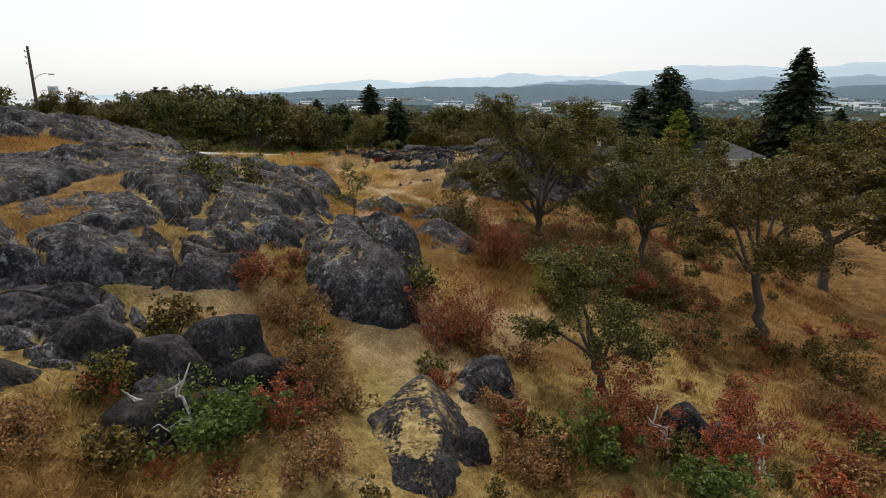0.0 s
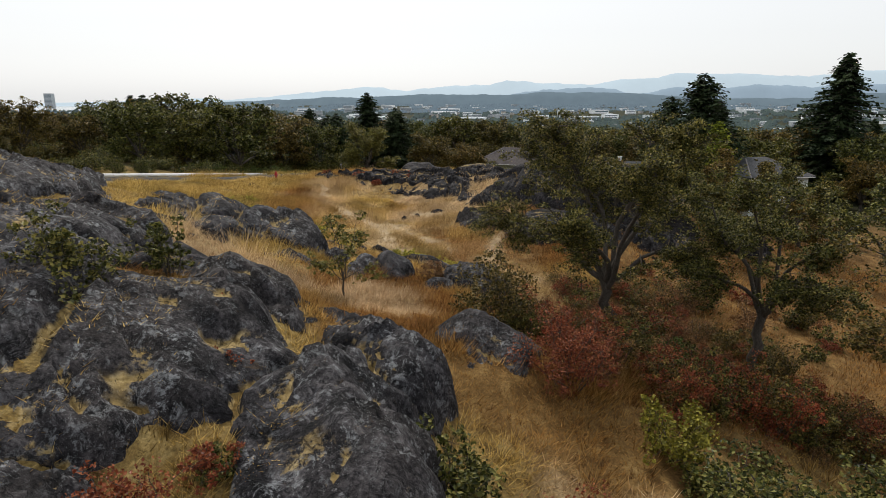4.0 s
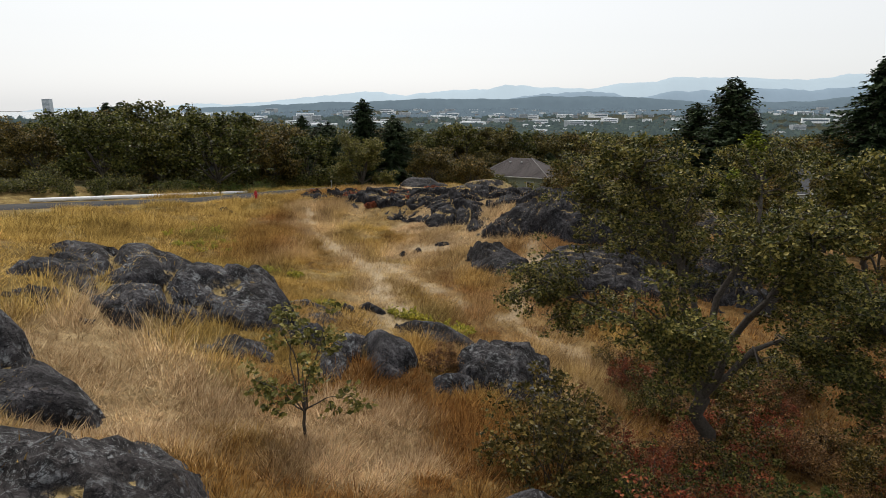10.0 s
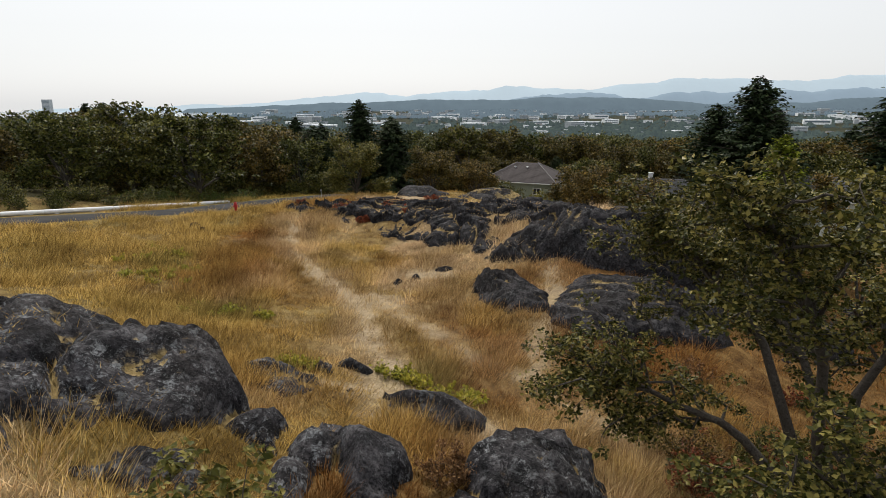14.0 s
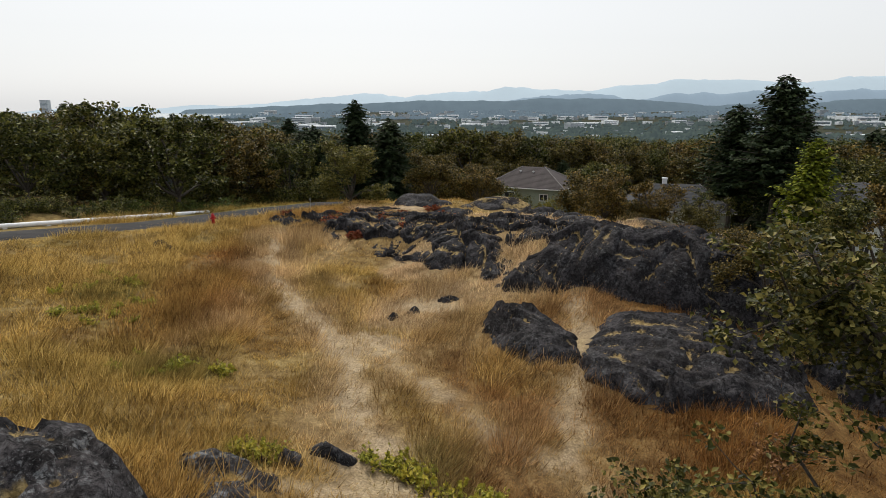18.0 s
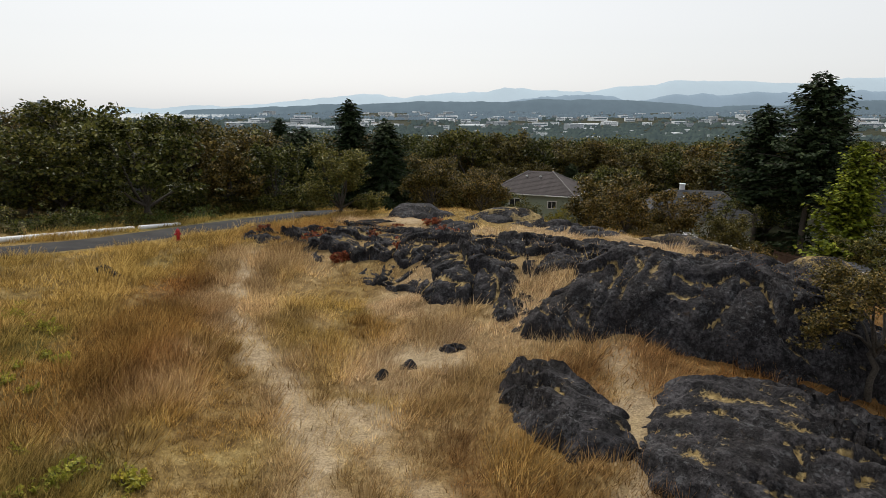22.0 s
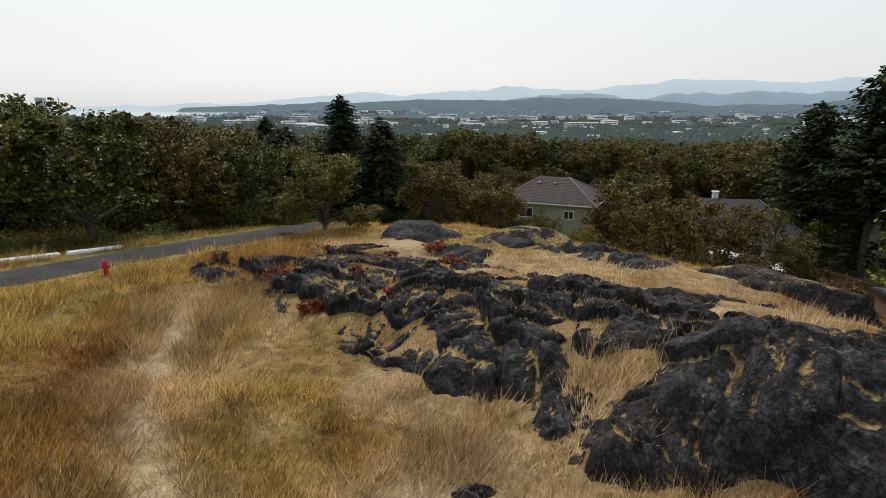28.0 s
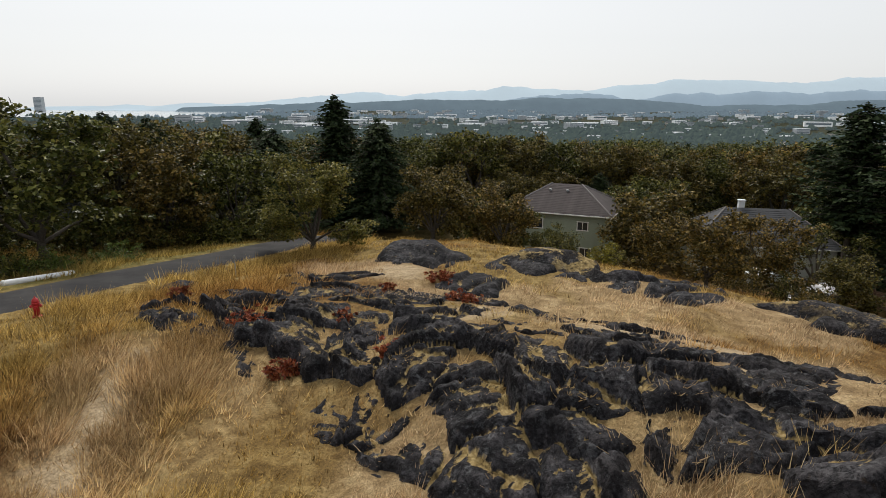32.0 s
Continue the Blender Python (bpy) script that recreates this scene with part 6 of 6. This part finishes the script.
def clump_field(name, label, mat, d0, d1, count, size, seed, gaps):
    """Crowns of a far wood: small faceted tufts standing on the ground."""
    r = np.random.default_rng(seed)
    d = d0 * (d1 / d0) ** r.random(count)
    a = r.uniform(-0.86, 0.86, count)
    x, y = d * np.tan(a * 0.9), 60 + d
    ok = (fbm(x / gaps, y / gaps, seed=seed, octaves=2) > -0.15) & ((x > -1000) | (y < 2480))
    x, y, d = x[ok], y[ok], d[ok]
    n = len(x)
    z = land(x, y)
    s = size * r.uniform(0.5, 1.3, n)
    pts = np.array([(1, 0, 0.3), (0, 1, 0.35), (-1, 0, 0.3), (0, -1, 0.4), (0.1, 0.1, 1.25), (0.7, 0.6, 0.75), (-0.6, 0.6, 0.85), (-0.6, -0.7, 0.7), (0.65, -0.6, 0.8)])
    tri = np.array([(0, 1, 5), (1, 2, 6), (2, 3, 7), (3, 0, 8), (0, 5, 8), (1, 6, 5), (2, 7, 6), (3, 8, 7), (5, 6, 4), (6, 7, 4), (7, 8, 4), (8, 5, 4)])
    v = pts[None] * r.uniform(0.65, 1.3, (n, 9, 1)) * s[:, None, None] * np.array([0.7, 0.7, 1.0]) + np.stack([x, y, z - 1.0], 1)[:, None, :]
    f = tri[None] + (np.arange(n) * 9)[:, None, None]
    tagged(put(name, mesh_from(name, v.reshape(-1, 3), f.reshape(-1, 3), mat, False)), label, "woods", kind="stuff")




def crown_field(name, label, mat, d0, d1, count, leaves, size, seed, gaps):
    """Leafy crowns of the woods further down, all in one mesh."""
    r = np.random.default_rng(seed)
    d = d0 * (d1 / d0) ** r.random(count)
    a = r.uniform(-0.8, 0.8, count)
    x, y = d * np.tan(a), 60 + d
    ok = fbm(x / gaps, y / gaps, seed=seed, octaves=2) > -0.25
    x, y = x[ok], y[ok]
    tall = r.uniform(5, 9.5, len(x))
    c = np.stack([x, y, land(x, y) + tall * 0.6], 1)
    v, f = leaf_cloud(c, tall * r.uniform(0.5, 0.75, len(x)), leaves * len(x), size, r, 1.1, 0.9)
    tagged(put(name, mesh_from(name, v, f, mat, False)), label, "woods", kind="stuff")


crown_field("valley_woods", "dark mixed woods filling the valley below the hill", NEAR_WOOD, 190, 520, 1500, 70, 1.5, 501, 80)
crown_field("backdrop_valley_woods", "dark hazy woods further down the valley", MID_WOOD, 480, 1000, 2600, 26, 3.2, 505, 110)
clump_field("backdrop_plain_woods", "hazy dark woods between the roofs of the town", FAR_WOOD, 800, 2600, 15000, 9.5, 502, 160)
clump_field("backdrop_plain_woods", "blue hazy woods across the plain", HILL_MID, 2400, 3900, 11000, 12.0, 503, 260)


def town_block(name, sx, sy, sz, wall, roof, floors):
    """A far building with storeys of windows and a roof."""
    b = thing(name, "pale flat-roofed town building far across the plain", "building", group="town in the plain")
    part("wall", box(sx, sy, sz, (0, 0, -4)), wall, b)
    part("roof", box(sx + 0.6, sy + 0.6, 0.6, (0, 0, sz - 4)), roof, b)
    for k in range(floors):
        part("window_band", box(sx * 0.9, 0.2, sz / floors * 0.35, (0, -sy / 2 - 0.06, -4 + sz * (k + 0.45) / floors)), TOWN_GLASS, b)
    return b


# walls, roofs and windows glow faintly in place of haze
TOWN_WALLS = [haze_material("town_wall_white_in_haze", (0.8, 0.8, 0.8), (0.30, 0.36, 0.4), 0.2, 0.2), haze_material("town_wall_grey_in_haze", (0.36, 0.37, 0.38), (0.28, 0.34, 0.38), 0.16, 0.2),
              haze_material("town_wall_tan_in_haze", (0.42, 0.36, 0.3), (0.28, 0.32, 0.34), 0.16, 0.2)]
TOWN_ROOFS = [haze_material("town_roof_light_in_haze", (0.72, 0.74, 0.77), (0.30, 0.36, 0.4), 0.16, 0.2), haze_material("town_roof_dark_in_haze", (0.14, 0.15, 0.17), (0.25, 0.3, 0.34), 0.16, 0.2)]
TOWN_GLASS = haze_material("town_windows_in_haze", (0.08, 0.1, 0.12), (0.25, 0.3, 0.34), 0.16, 0.3)
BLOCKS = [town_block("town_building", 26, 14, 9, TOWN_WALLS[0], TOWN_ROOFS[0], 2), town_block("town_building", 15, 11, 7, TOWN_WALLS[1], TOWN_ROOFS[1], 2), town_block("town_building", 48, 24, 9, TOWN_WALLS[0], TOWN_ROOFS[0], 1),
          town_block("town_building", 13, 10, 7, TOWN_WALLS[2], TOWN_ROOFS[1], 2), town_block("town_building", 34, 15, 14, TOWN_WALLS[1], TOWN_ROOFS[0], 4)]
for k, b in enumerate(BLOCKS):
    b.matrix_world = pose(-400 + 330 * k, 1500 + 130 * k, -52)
town_rng = np.random.default_rng(8)
for k in range(470):
    d = 700 * (3500 / 700) ** (town_rng.random() ** 0.75)
    x = d * town_rng.uniform(-0.55, 0.85)
    y = 60 + d
    if d < 1100 and town_rng.random() < 0.5 or x < -900 and y > 2400:
        continue
    m = pose(x, y, float(land(np.array([x]), np.array([y]))[0]) + 3.0, 0, 0, town_rng.uniform(-35, 35))
    which = BLOCKS[int(town_rng.choice([0, 1, 2, 3, 4], p=[0.3, 0.27, 0.13, 0.22, 0.08]))]
    copy_thing(which, Matrix.Translation((0, 0, 4.5 if d > 1600 else 0)) @ m @ Matrix.Diagonal((town_rng.uniform(0.55, 1.15) * (1.5 if d > 1600 else 1.0),) * 3 + (1,)))
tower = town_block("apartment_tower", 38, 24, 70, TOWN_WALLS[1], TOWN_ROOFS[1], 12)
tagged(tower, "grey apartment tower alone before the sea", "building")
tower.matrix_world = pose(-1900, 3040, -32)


# ---- built things ----
WHITE = plain("weathered_white_paint", (0.72, 0.73, 0.74), 0.5, vary=0.12, scale=2)
RED = plain("hydrant_red_enamel", (0.42, 0.02, 0.025), 0.35, vary=0.2, scale=8)
STEEL = plain("galvanised_steel", (0.36, 0.37, 0.38), 0.45, 0.8, vary=0.2)
POLE_WOOD = plain("creosoted_pole_wood", (0.075, 0.06, 0.05), 0.85, vary=0.35, scale=3)
PALE_GREEN = plain("pale_green_siding", (0.274, 0.317, 0.245), 0.7, vary=0.08, scale=1.5)
OFF_WHITE = plain("off_white_siding", (0.527, 0.561, 0.527), 0.7, vary=0.08, scale=1.5)
BROWN_WALL = plain("brown_stained_siding", (0.16, 0.085, 0.06), 0.8, vary=0.2, scale=2)
TRIM = plain("white_trim_paint", (0.75, 0.75, 0.73), 0.5, vary=0.06)
DARK_GLASS = plain("dark_window_glass", (0.03, 0.035, 0.04), 0.12, vary=0.1, spec=0.6, bump=0.0)
ROOF_BROWN = plain("mossy_brown_shingle", (0.0638, 0.0525, 0.0525), 0.9, vary=0.35, scale=1.2, bump=0.5)
ROOF_DARK = plain("dark_asphalt_shingle", (0.06, 0.062, 0.068), 0.9, vary=0.3, scale=1.2, bump=0.5)
ROOF_RED = plain("faded_red_shingle", (0.24, 0.075, 0.06), 0.9, vary=0.3, scale=1.2, bump=0.5)
FENCE_WOOD = plain("weathered_fence_boards", (0.2, 0.12, 0.08), 0.85, vary=0.35, scale=3)
RUBBER = plain("black_rubber", (0.015, 0.015, 0.015), 0.8, vary=0.2)
CAR_PAINT = plain("white_car_paint", (0.75, 0.76, 0.78), 0.25, vary=0.04, spec=0.6, bump=0.0)
CANVAS = plain("white_canvas", (0.8, 0.8, 0.82), 0.8, vary=0.08)


def barrier():
    """A long low white barrier of rounded segments beside the lane."""
    ob = thing("road_barrier", "long low white rounded barrier along the lane", "barrier", (0, 0, 0))
    a, b = np.array([-32.3, 65.3, 2.70]), np.array([-22.6, 86.6, 0.25])
    n = 5
    turn = math.degrees(math.atan2(b[1] - a[1], b[0] - a[0]))
    length = float(np.linalg.norm(b - a)) / n
    tilt = math.degrees(math.asin((b[2] - a[2]) / n / length))
    for k in range(n):
        c = a + (b - a) * (k + 0.5) / n
        half = length * (0.505 if k < 4 else 0.4)
        bm = lathe([(0.13, -half), (0.165, -half + 0.05), (0.165, half - 0.05), (0.13, half)], 14)
        part("segment", bm, WHITE, ob, "", pose(c[0], c[1], c[2], 0, 0, turn) @ pose(0, 0, 0, 0, 90 - tilt, 0), True)
        for s in (-0.3, 0.3):
            p = c + (b - a) / n * s
            g = gz(p[0], p[1])
            part("block", box(0.3, 0.26, max(p[2] - g, 0.12) + 0.2, (0, 0, -0.25), 0.03), WHITE, ob, "low white support block", pose(p[0], p[1], g, 0, 0, turn))
    return ob


barrier()


def hydrant(x, y):
    z = gz(x, y) + 0.03
    ob = thing("fire_hydrant", "red fire hydrant with side caps in dry roadside grass", "fire hydrant", (x, y, z), 25)
    part("base_flange", lathe([(0.19, -0.1), (0.19, 0.05), (0.15, 0.07)], 16), RED, ob, shade=False)
    part("barrel", lathe([(0.115, 0.05), (0.11, 0.5), (0.13, 0.56), (0.15, 0.58), (0.15, 0.62), (0.12, 0.64)], 18), RED, ob, shade=True)
    part("bonnet", lathe([(0.135, 0.64), (0.13, 0.70), (0.10, 0.78), (0.05, 0.83), (0.03, 0.84)], 18), RED, ob, shade=True)
    part("operating_nut", lathe([(0.028, 0.83), (0.028, 0.89), (0.015, 0.9)], 5), RED, ob)
    for a in (0, 180):
        m = Matrix.Rotation(radians(a), 4, "Z") @ Matrix.Translation((0, 0, 0.48)) @ Matrix.Rotation(radians(90), 4, "Y")
        part("side_nozzle", lathe([(0.055, 0.08), (0.055, 0.15), (0.07, 0.15), (0.07, 0.2), (0.025, 0.205), (0.025, 0.235)], 12, None, m), RED, ob)
    m = Matrix.Translation((0, 0, 0.42)) @ Matrix.Rotation(radians(90), 4, "X")
    part("pumper_nozzle", lathe([(0.075, 0.08), (0.075, 0.15), (0.09, 0.15), (0.09, 0.2), (0.03, 0.205), (0.03, 0.24)], 12, None, m), RED, ob)


hydrant(-19.25, 77.6)


def marker_post(x, y):
    ob = thing("marker_post", "thin grey steel marker post at the lane's edge", "post", (x, y, gz(x, y)))
    part("post", lathe([(0.03, -0.2), (0.03, 1.25), (0.015, 1.27)], 8), STEEL, ob)
    part("plate", box(0.16, 0.015, 0.14, (0, -0.04, 1.08), 0.004), STEEL, ob)


marker_post(-13.2, 84.2)


def utility_pole(x, y, top):
    z = gz(x, y)
    h = top - z
    ob = thing("utility_pole", "dark wooden utility pole with a lamp arm behind the rise", "utility pole", (x, y, z))
    part("pole", lathe([(0.2, -0.5), (0.17, h * 0.5), (0.13, h)], 12), POLE_WOOD, ob, shade=True)
    for k, dz in enumerate((0.25, 0.9, 1.6)):
        part("insulator", lathe([(0.05, 0), (0.09, 0.05), (0.05, 0.1), (0.08, 0.15), (0.03, 0.2)], 10), STEEL, ob, m=pose(-0.38, 0, h - dz - 0.3))
        part("bracket", box(0.36, 0.05, 0.06, (-0.2, 0, h - dz - 0.34), 0.01), STEEL, ob)
    v, f = tubes([(np.array([(0.1, 0, h - 3.6), (0.7, 0, h - 3.1), (1.5, 0, h - 2.9), (2.0, 0, h - 2.95)]), np.full(4, 0.035))], 8)
    put("lamp_arm", mesh_from("lamp_arm", v, f, STEEL), ob)
    part("lamp_head", box(0.6, 0.22, 0.14, (2.2, 0, h - 3.05), 0.05), STEEL, ob)


utility_pole(-46, 70.2, 13.9)


def gable_or_hip(sx, sy, rise, over, hip):
    """Roof planes with thickness: a hip roof, or a gable when hip is 0."""
    bm = bmesh.new()
    hx, hy = sx / 2 + over, sy / 2 + over
    rx = max(hx - hip, 0.05) if hip else hx
    for dz in (0.0, -0.16):
        lo = [bm.verts.new(p) for p in ((-hx, -hy, dz), (hx, -hy, dz), (hx, hy, dz), (-hx, hy, dz))]
        r = [bm.verts.new((-rx, 0, rise + dz)), bm.verts.new((rx, 0, rise + dz))]
        for f in ((lo[0], lo[1], r[1], r[0]), (lo[2], lo[3], r[0], r[1]), (lo[1], lo[2], r[1]), (lo[3], lo[0], r[0])):
            bm.faces.new(f if dz == 0 else f[::-1])
        if dz == 0:
            top = lo
        else:
            for k in range(4):
                bm.faces.new((top[k], lo[k], lo[(k + 1) % 4], top[(k + 1) % 4]))
    bmesh.ops.recalc_face_normals(bm, faces=bm.faces[:])
    return bm


def window(parent, x, y, z, w, h, turn, wall):
    m = pose(x, y, z, 0, 0, turn)
    win = put("window", mesh_from("window", *quad_box(w, 0.06, h), DARK_GLASS, False), wall, "dark window with white frame", m)
    for name, sx, sz, ox, oz in (("frame", w + 0.16, 0.08, 0, h / 2), ("sill", w + 0.24, 0.08, 0, -h / 2), ("frame", 0.08, h, -w / 2, 0), ("frame", 0.08, h, w / 2, 0), ("mullion", 0.05, h, 0, 0)):
        put(name, mesh_from(name, *quad_box(sx, 0.12, sz), TRIM, False), win, "", pose(ox, 0, oz))


def quad_box(sx, sy, sz):
    v = np.array([(a * sx / 2, b * sy / 2, c * sz / 2) for a in (-1, 1) for b in (-1, 1) for c in (-1, 1)])
    return v, np.array([(0, 1, 3, 2), (4, 6, 7, 5), (0, 4, 5, 1), (2, 3, 7, 6), (0, 2, 6, 4), (1, 5, 7, 3)])


def house(name, label, x, y, eave, ground, sx, sy, rise, turn, wall_mat, roof_mat, hip, windows, chimney=None, over=0.55, vents=0):
    ob = thing(name, label, "house", (x, y, ground), turn)
    h = eave - ground
    walls = []
    for nm, w, px, py, rz in (("wall", sx, 0, -sy / 2, 0), ("wall", sx, 0, sy / 2, 180), ("wall", sy - 0.4, sx / 2 - 0.1, 0, 90), ("wall", sy - 0.4, -sx / 2 + 0.1, 0, -90)):
        bm = box(w, 0.2, h + 2.0, (0, 0.1 if rz in (0, 180) else 0, -2.0))
        walls.append(part(nm, bm, wall_mat, ob, "", pose(px, py, 0, 0, 0, rz)))
    for k in range(int((h - 0.2) / 0.22)):
        put("siding_board", mesh_from("siding_board", *quad_box(sx, 0.03, 0.19), wall_mat, False), walls[0], "", pose(0, -0.012, 0.15 + k * 0.22, -4))
    roof = part("roof", gable_or_hip(sx, sy, rise, over, hip), roof_mat, ob, "", pose(0, 0, h))
    part("gutter", box(sx + 2 * over, 0.12, 0.12, (0, -sy / 2 - over, h - 0.16), 0.02), TRIM, ob)
    part("gutter", box(0.12, sy + 2 * over, 0.12, (sx / 2 + over, 0, h - 0.16), 0.02), TRIM, ob)
    rows = int(math.hypot(sy / 2 + over, rise) / 0.3)
    for k in range(1, rows):
        f = k / rows
        half = (sx / 2 + over) - (hip * f if hip else 0)
        put("shingle_course", mesh_from("shingle_course", *quad_box(2 * half - 0.1, 0.26, 0.025), roof_mat, False), roof, "", pose(0, -(sy / 2 + over) * (1 - f), rise * f + 0.012, math.degrees(math.atan2(rise, sy / 2 + over))))
    if hip:
        hx, hy, rx = sx / 2 + over, sy / 2 + over, max(sx / 2 + over - hip, 0.05)
        for cx, cy, ex in ((hx, -hy, rx), (-hx, -hy, -rx), (hx, hy, rx), (-hx, hy, -rx)):
            v, f = tubes([(np.array([(cx, cy, 0.02), (ex, 0, rise + 0.02)]), np.array([0.09, 0.09]))], 6)
            put("ridge_cap", mesh_from("ridge_cap", v, f, plain_cap), roof)
    for wx, wz, ww, wh, side in windows:
        if side == 0:
            window(ob, wx, -0.02, wz, ww, wh, 0, walls[0])
        else:
            window(ob, wx, -0.12, wz, ww, wh, 0, walls[2])
    if chimney:
        c = part("chimney", box(0.6, 0.6, 1.4, (chimney[0], chimney[1], h + chimney[2]), 0.02), ROOF_RED if chimney[3] else WHITE, ob)
        part("cap", box(0.75, 0.75, 0.1, (chimney[0], chimney[1], h + chimney[2] + 1.4), 0.02), WHITE, c)
    for k in range(vents):
        part("roof_vent", lathe([(0.1, 0), (0.1, 0.35), (0.18, 0.37), (0.18, 0.45), (0.05, 0.5)], 10), STEEL, ob, m=pose(-1.5 + 1.9 * k, -sy * 0.16, h + rise * 0.62))
    return ob


plain_cap = plain("pale_ridge_shingle", (0.2, 0.185, 0.18), 0.9, vary=0.25)
house("house", "pale green two-storey house with a mossy brown hip roof", 11.8, 120.4, -1.5, -7.2, 10.5, 8.5, 2.5, -25, PALE_GREEN, ROOF_BROWN, 4.2,
      [(2.8, 4.4, 1.1, 0.9, 0), (-2.2, 4.4, 1.5, 1.1, 0), (3.2, 1.4, 1.2, 1.4, 0), (-2.0, 4.5, 0.9, 0.9, 1), (1.6, 4.5, 0.9, 0.9, 1)], None, 0.6, 2)
house("house", "grey bungalow with a dark shingled roof among trees", 31.5, 117, -4.2, -7.6, 13, 9, 3.1, -12, OFF_WHITE, ROOF_DARK, 4.0, [(-3.5, 1.6, 1.6, 1.2, 0), (2.0, 1.6, 1.6, 1.2, 0)], (-1.5, 0.4, 2.4, 0), 0.6, 1)
house("house", "off-white two-storey house beyond a brown fence", 44.0, 99.0, -0.9, -6.6, 9, 11, 2.2, 12, OFF_WHITE, ROOF_DARK, 3.5, [(-3.0, 4.2, 1.3, 1.2, 0), (1.5, 4.2, 1.3, 1.2, 0), (-3.0, 1.4, 1.3, 1.2, 0)], None)
house("house", "brown house with a faded red roof behind the trees", -50.0, 103.0, 1.2, -2.6, 12, 8, 1.8, 20, BROWN_WALL, ROOF_RED, 3.2, [(-3.0, 1.6, 1.4, 1.1, 0), (2.0, 1.6, 1.4, 1.1, 0)], None)
house("house", "brown stained house wall behind the lane's trees", -36, 101.5, 0.6, -3.0, 9, 7, 1.2, 8, BROWN_WALL, ROOF_DARK, 0, [(-2.0, 1.6, 1.4, 1.1, 0)], None)
house("garden_shed", "dark flat-roofed garden shed below the rock", 31.5, 88.0, -3.6, -5.6, 4.2, 3.0, 0.35, -15, BROWN_WALL, ROOF_DARK, 0, [], None, 0.25)


def fence(a, b, n, height):
    ob = thing("board_fence", "weathered brown board fence beside the gardens", "fence", (0, 0, 0))
    a, b = np.array(a, float), np.array(b, float)
    turn = math.degrees(math.atan2(b[1] - a[1], b[0] - a[0]))
    post_me = mesh_from("post", *quad_box(0.12, 0.12, height + 0.3), FENCE_WOOD, False)
    board_me = mesh_from("board", *quad_box(0.17, 0.025, height), FENCE_WOOD, False)
    for k in range(n + 1):
        p = a + (b - a) * k / n
        put("post", post_me, ob, "", pose(p[0], p[1], gz(p[0], p[1]) + height / 2, 0, 0, turn))
        if k == n:
            break
        q = a + (b - a) * (k + 1) / n
        L = float(np.linalg.norm(q - p))
        z0, z1 = gz(*p), gz(*q)
        for dz in (0.35, height - 0.2):
            v, f = tubes([(np.array([(p[0], p[1], z0 + dz), (q[0], q[1], z1 + dz)]), np.array([0.05, 0.05]))], 4)
            put("rail", mesh_from("rail", v, f, FENCE_WOOD, False), ob)
        for j in range(int(L / 0.2)):
            s = (j + 0.5) / int(L / 0.2)
            c = p + (q - p) * s
            put("board", board_me, ob, "", pose(c[0] + 0.05, c[1], z0 + (z1 - z0) * s + height / 2, 0, 0, turn))


fence((35.5, 84.5), (35.0, 103.0), 8, 1.5)


def car(x, y, turn):
    ob = thing("parked_car", "white parked car partly hidden by trees", "car", (x, y, gz(x, y)), turn)
    bm = bmesh.new()
    prof = [(-2.2, 0.35), (-2.25, 0.75), (-1.5, 0.92), (-0.85, 1.42), (0.75, 1.45), (1.55, 0.98), (2.15, 0.85), (2.25, 0.4)]
    for s in (-0.86, 0.86):
        ring = [bm.verts.new((px, s * (0.82 if pz > 1 else 1), pz)) for px, pz in prof]
        bm.faces.new(ring if s > 0 else ring[::-1])
        if s < 0:
            first = ring
    for k in range(len(prof)):
        j = (k + 1) % len(prof)
        bm.faces.new((first[k], first[j], ring[j], ring[k]))
    bmesh.ops.recalc_face_normals(bm, faces=bm.faces[:])
    bmesh.ops.bevel(bm, geom=bm.edges[:], offset=0.06, segments=2, affect="EDGES")
    part("body", bm, CAR_PAINT, ob, shade=True)
    for sx, w in ((-1.18, 0.75), (1.18, 0.8)):
        part("windscreen", box(w, 1.25, 0.02, (0, 0, 0)), DARK_GLASS, ob, "", pose(sx, 0, 1.21, 0, 40 if sx > 0 else -40, 0))
    for px in (-1.35, 1.4):
        for py in (-0.8, 0.8):
            wheel = part("wheel", lathe([(0.2, -0.1), (0.32, -0.1), (0.33, 0), (0.32, 0.1), (0.2, 0.1)], 18), RUBBER, ob, "", pose(px, py, 0.33, 90))
            part("rim", lathe([(0.19, -0.11), (0.19, 0.11)], 12), STEEL, wheel)


car(27.6, 101.5, 60)
car(30.4, 103.5, 70)


def parasol(x, y):
    ob = thing("garden_parasol", "open white canvas garden parasol beside the bungalow", "parasol", (x, y, gz(x, y)))
    part("pole", lathe([(0.03, 0), (0.03, 2.5)], 8), STEEL, ob)
    bm = bmesh.new()
    lathe([(1.5, 2.0), (1.5, 2.03), (0.75, 2.36), (0.04, 2.6)], 8, bm)
    part("canopy", bm, CANVAS, ob)
    part("base", lathe([(0.3, -0.05), (0.3, 0.08), (0.05, 0.12)], 12), STEEL, ob)


parasol(26.4, 106.5)
parasol(29.2, 100.0)
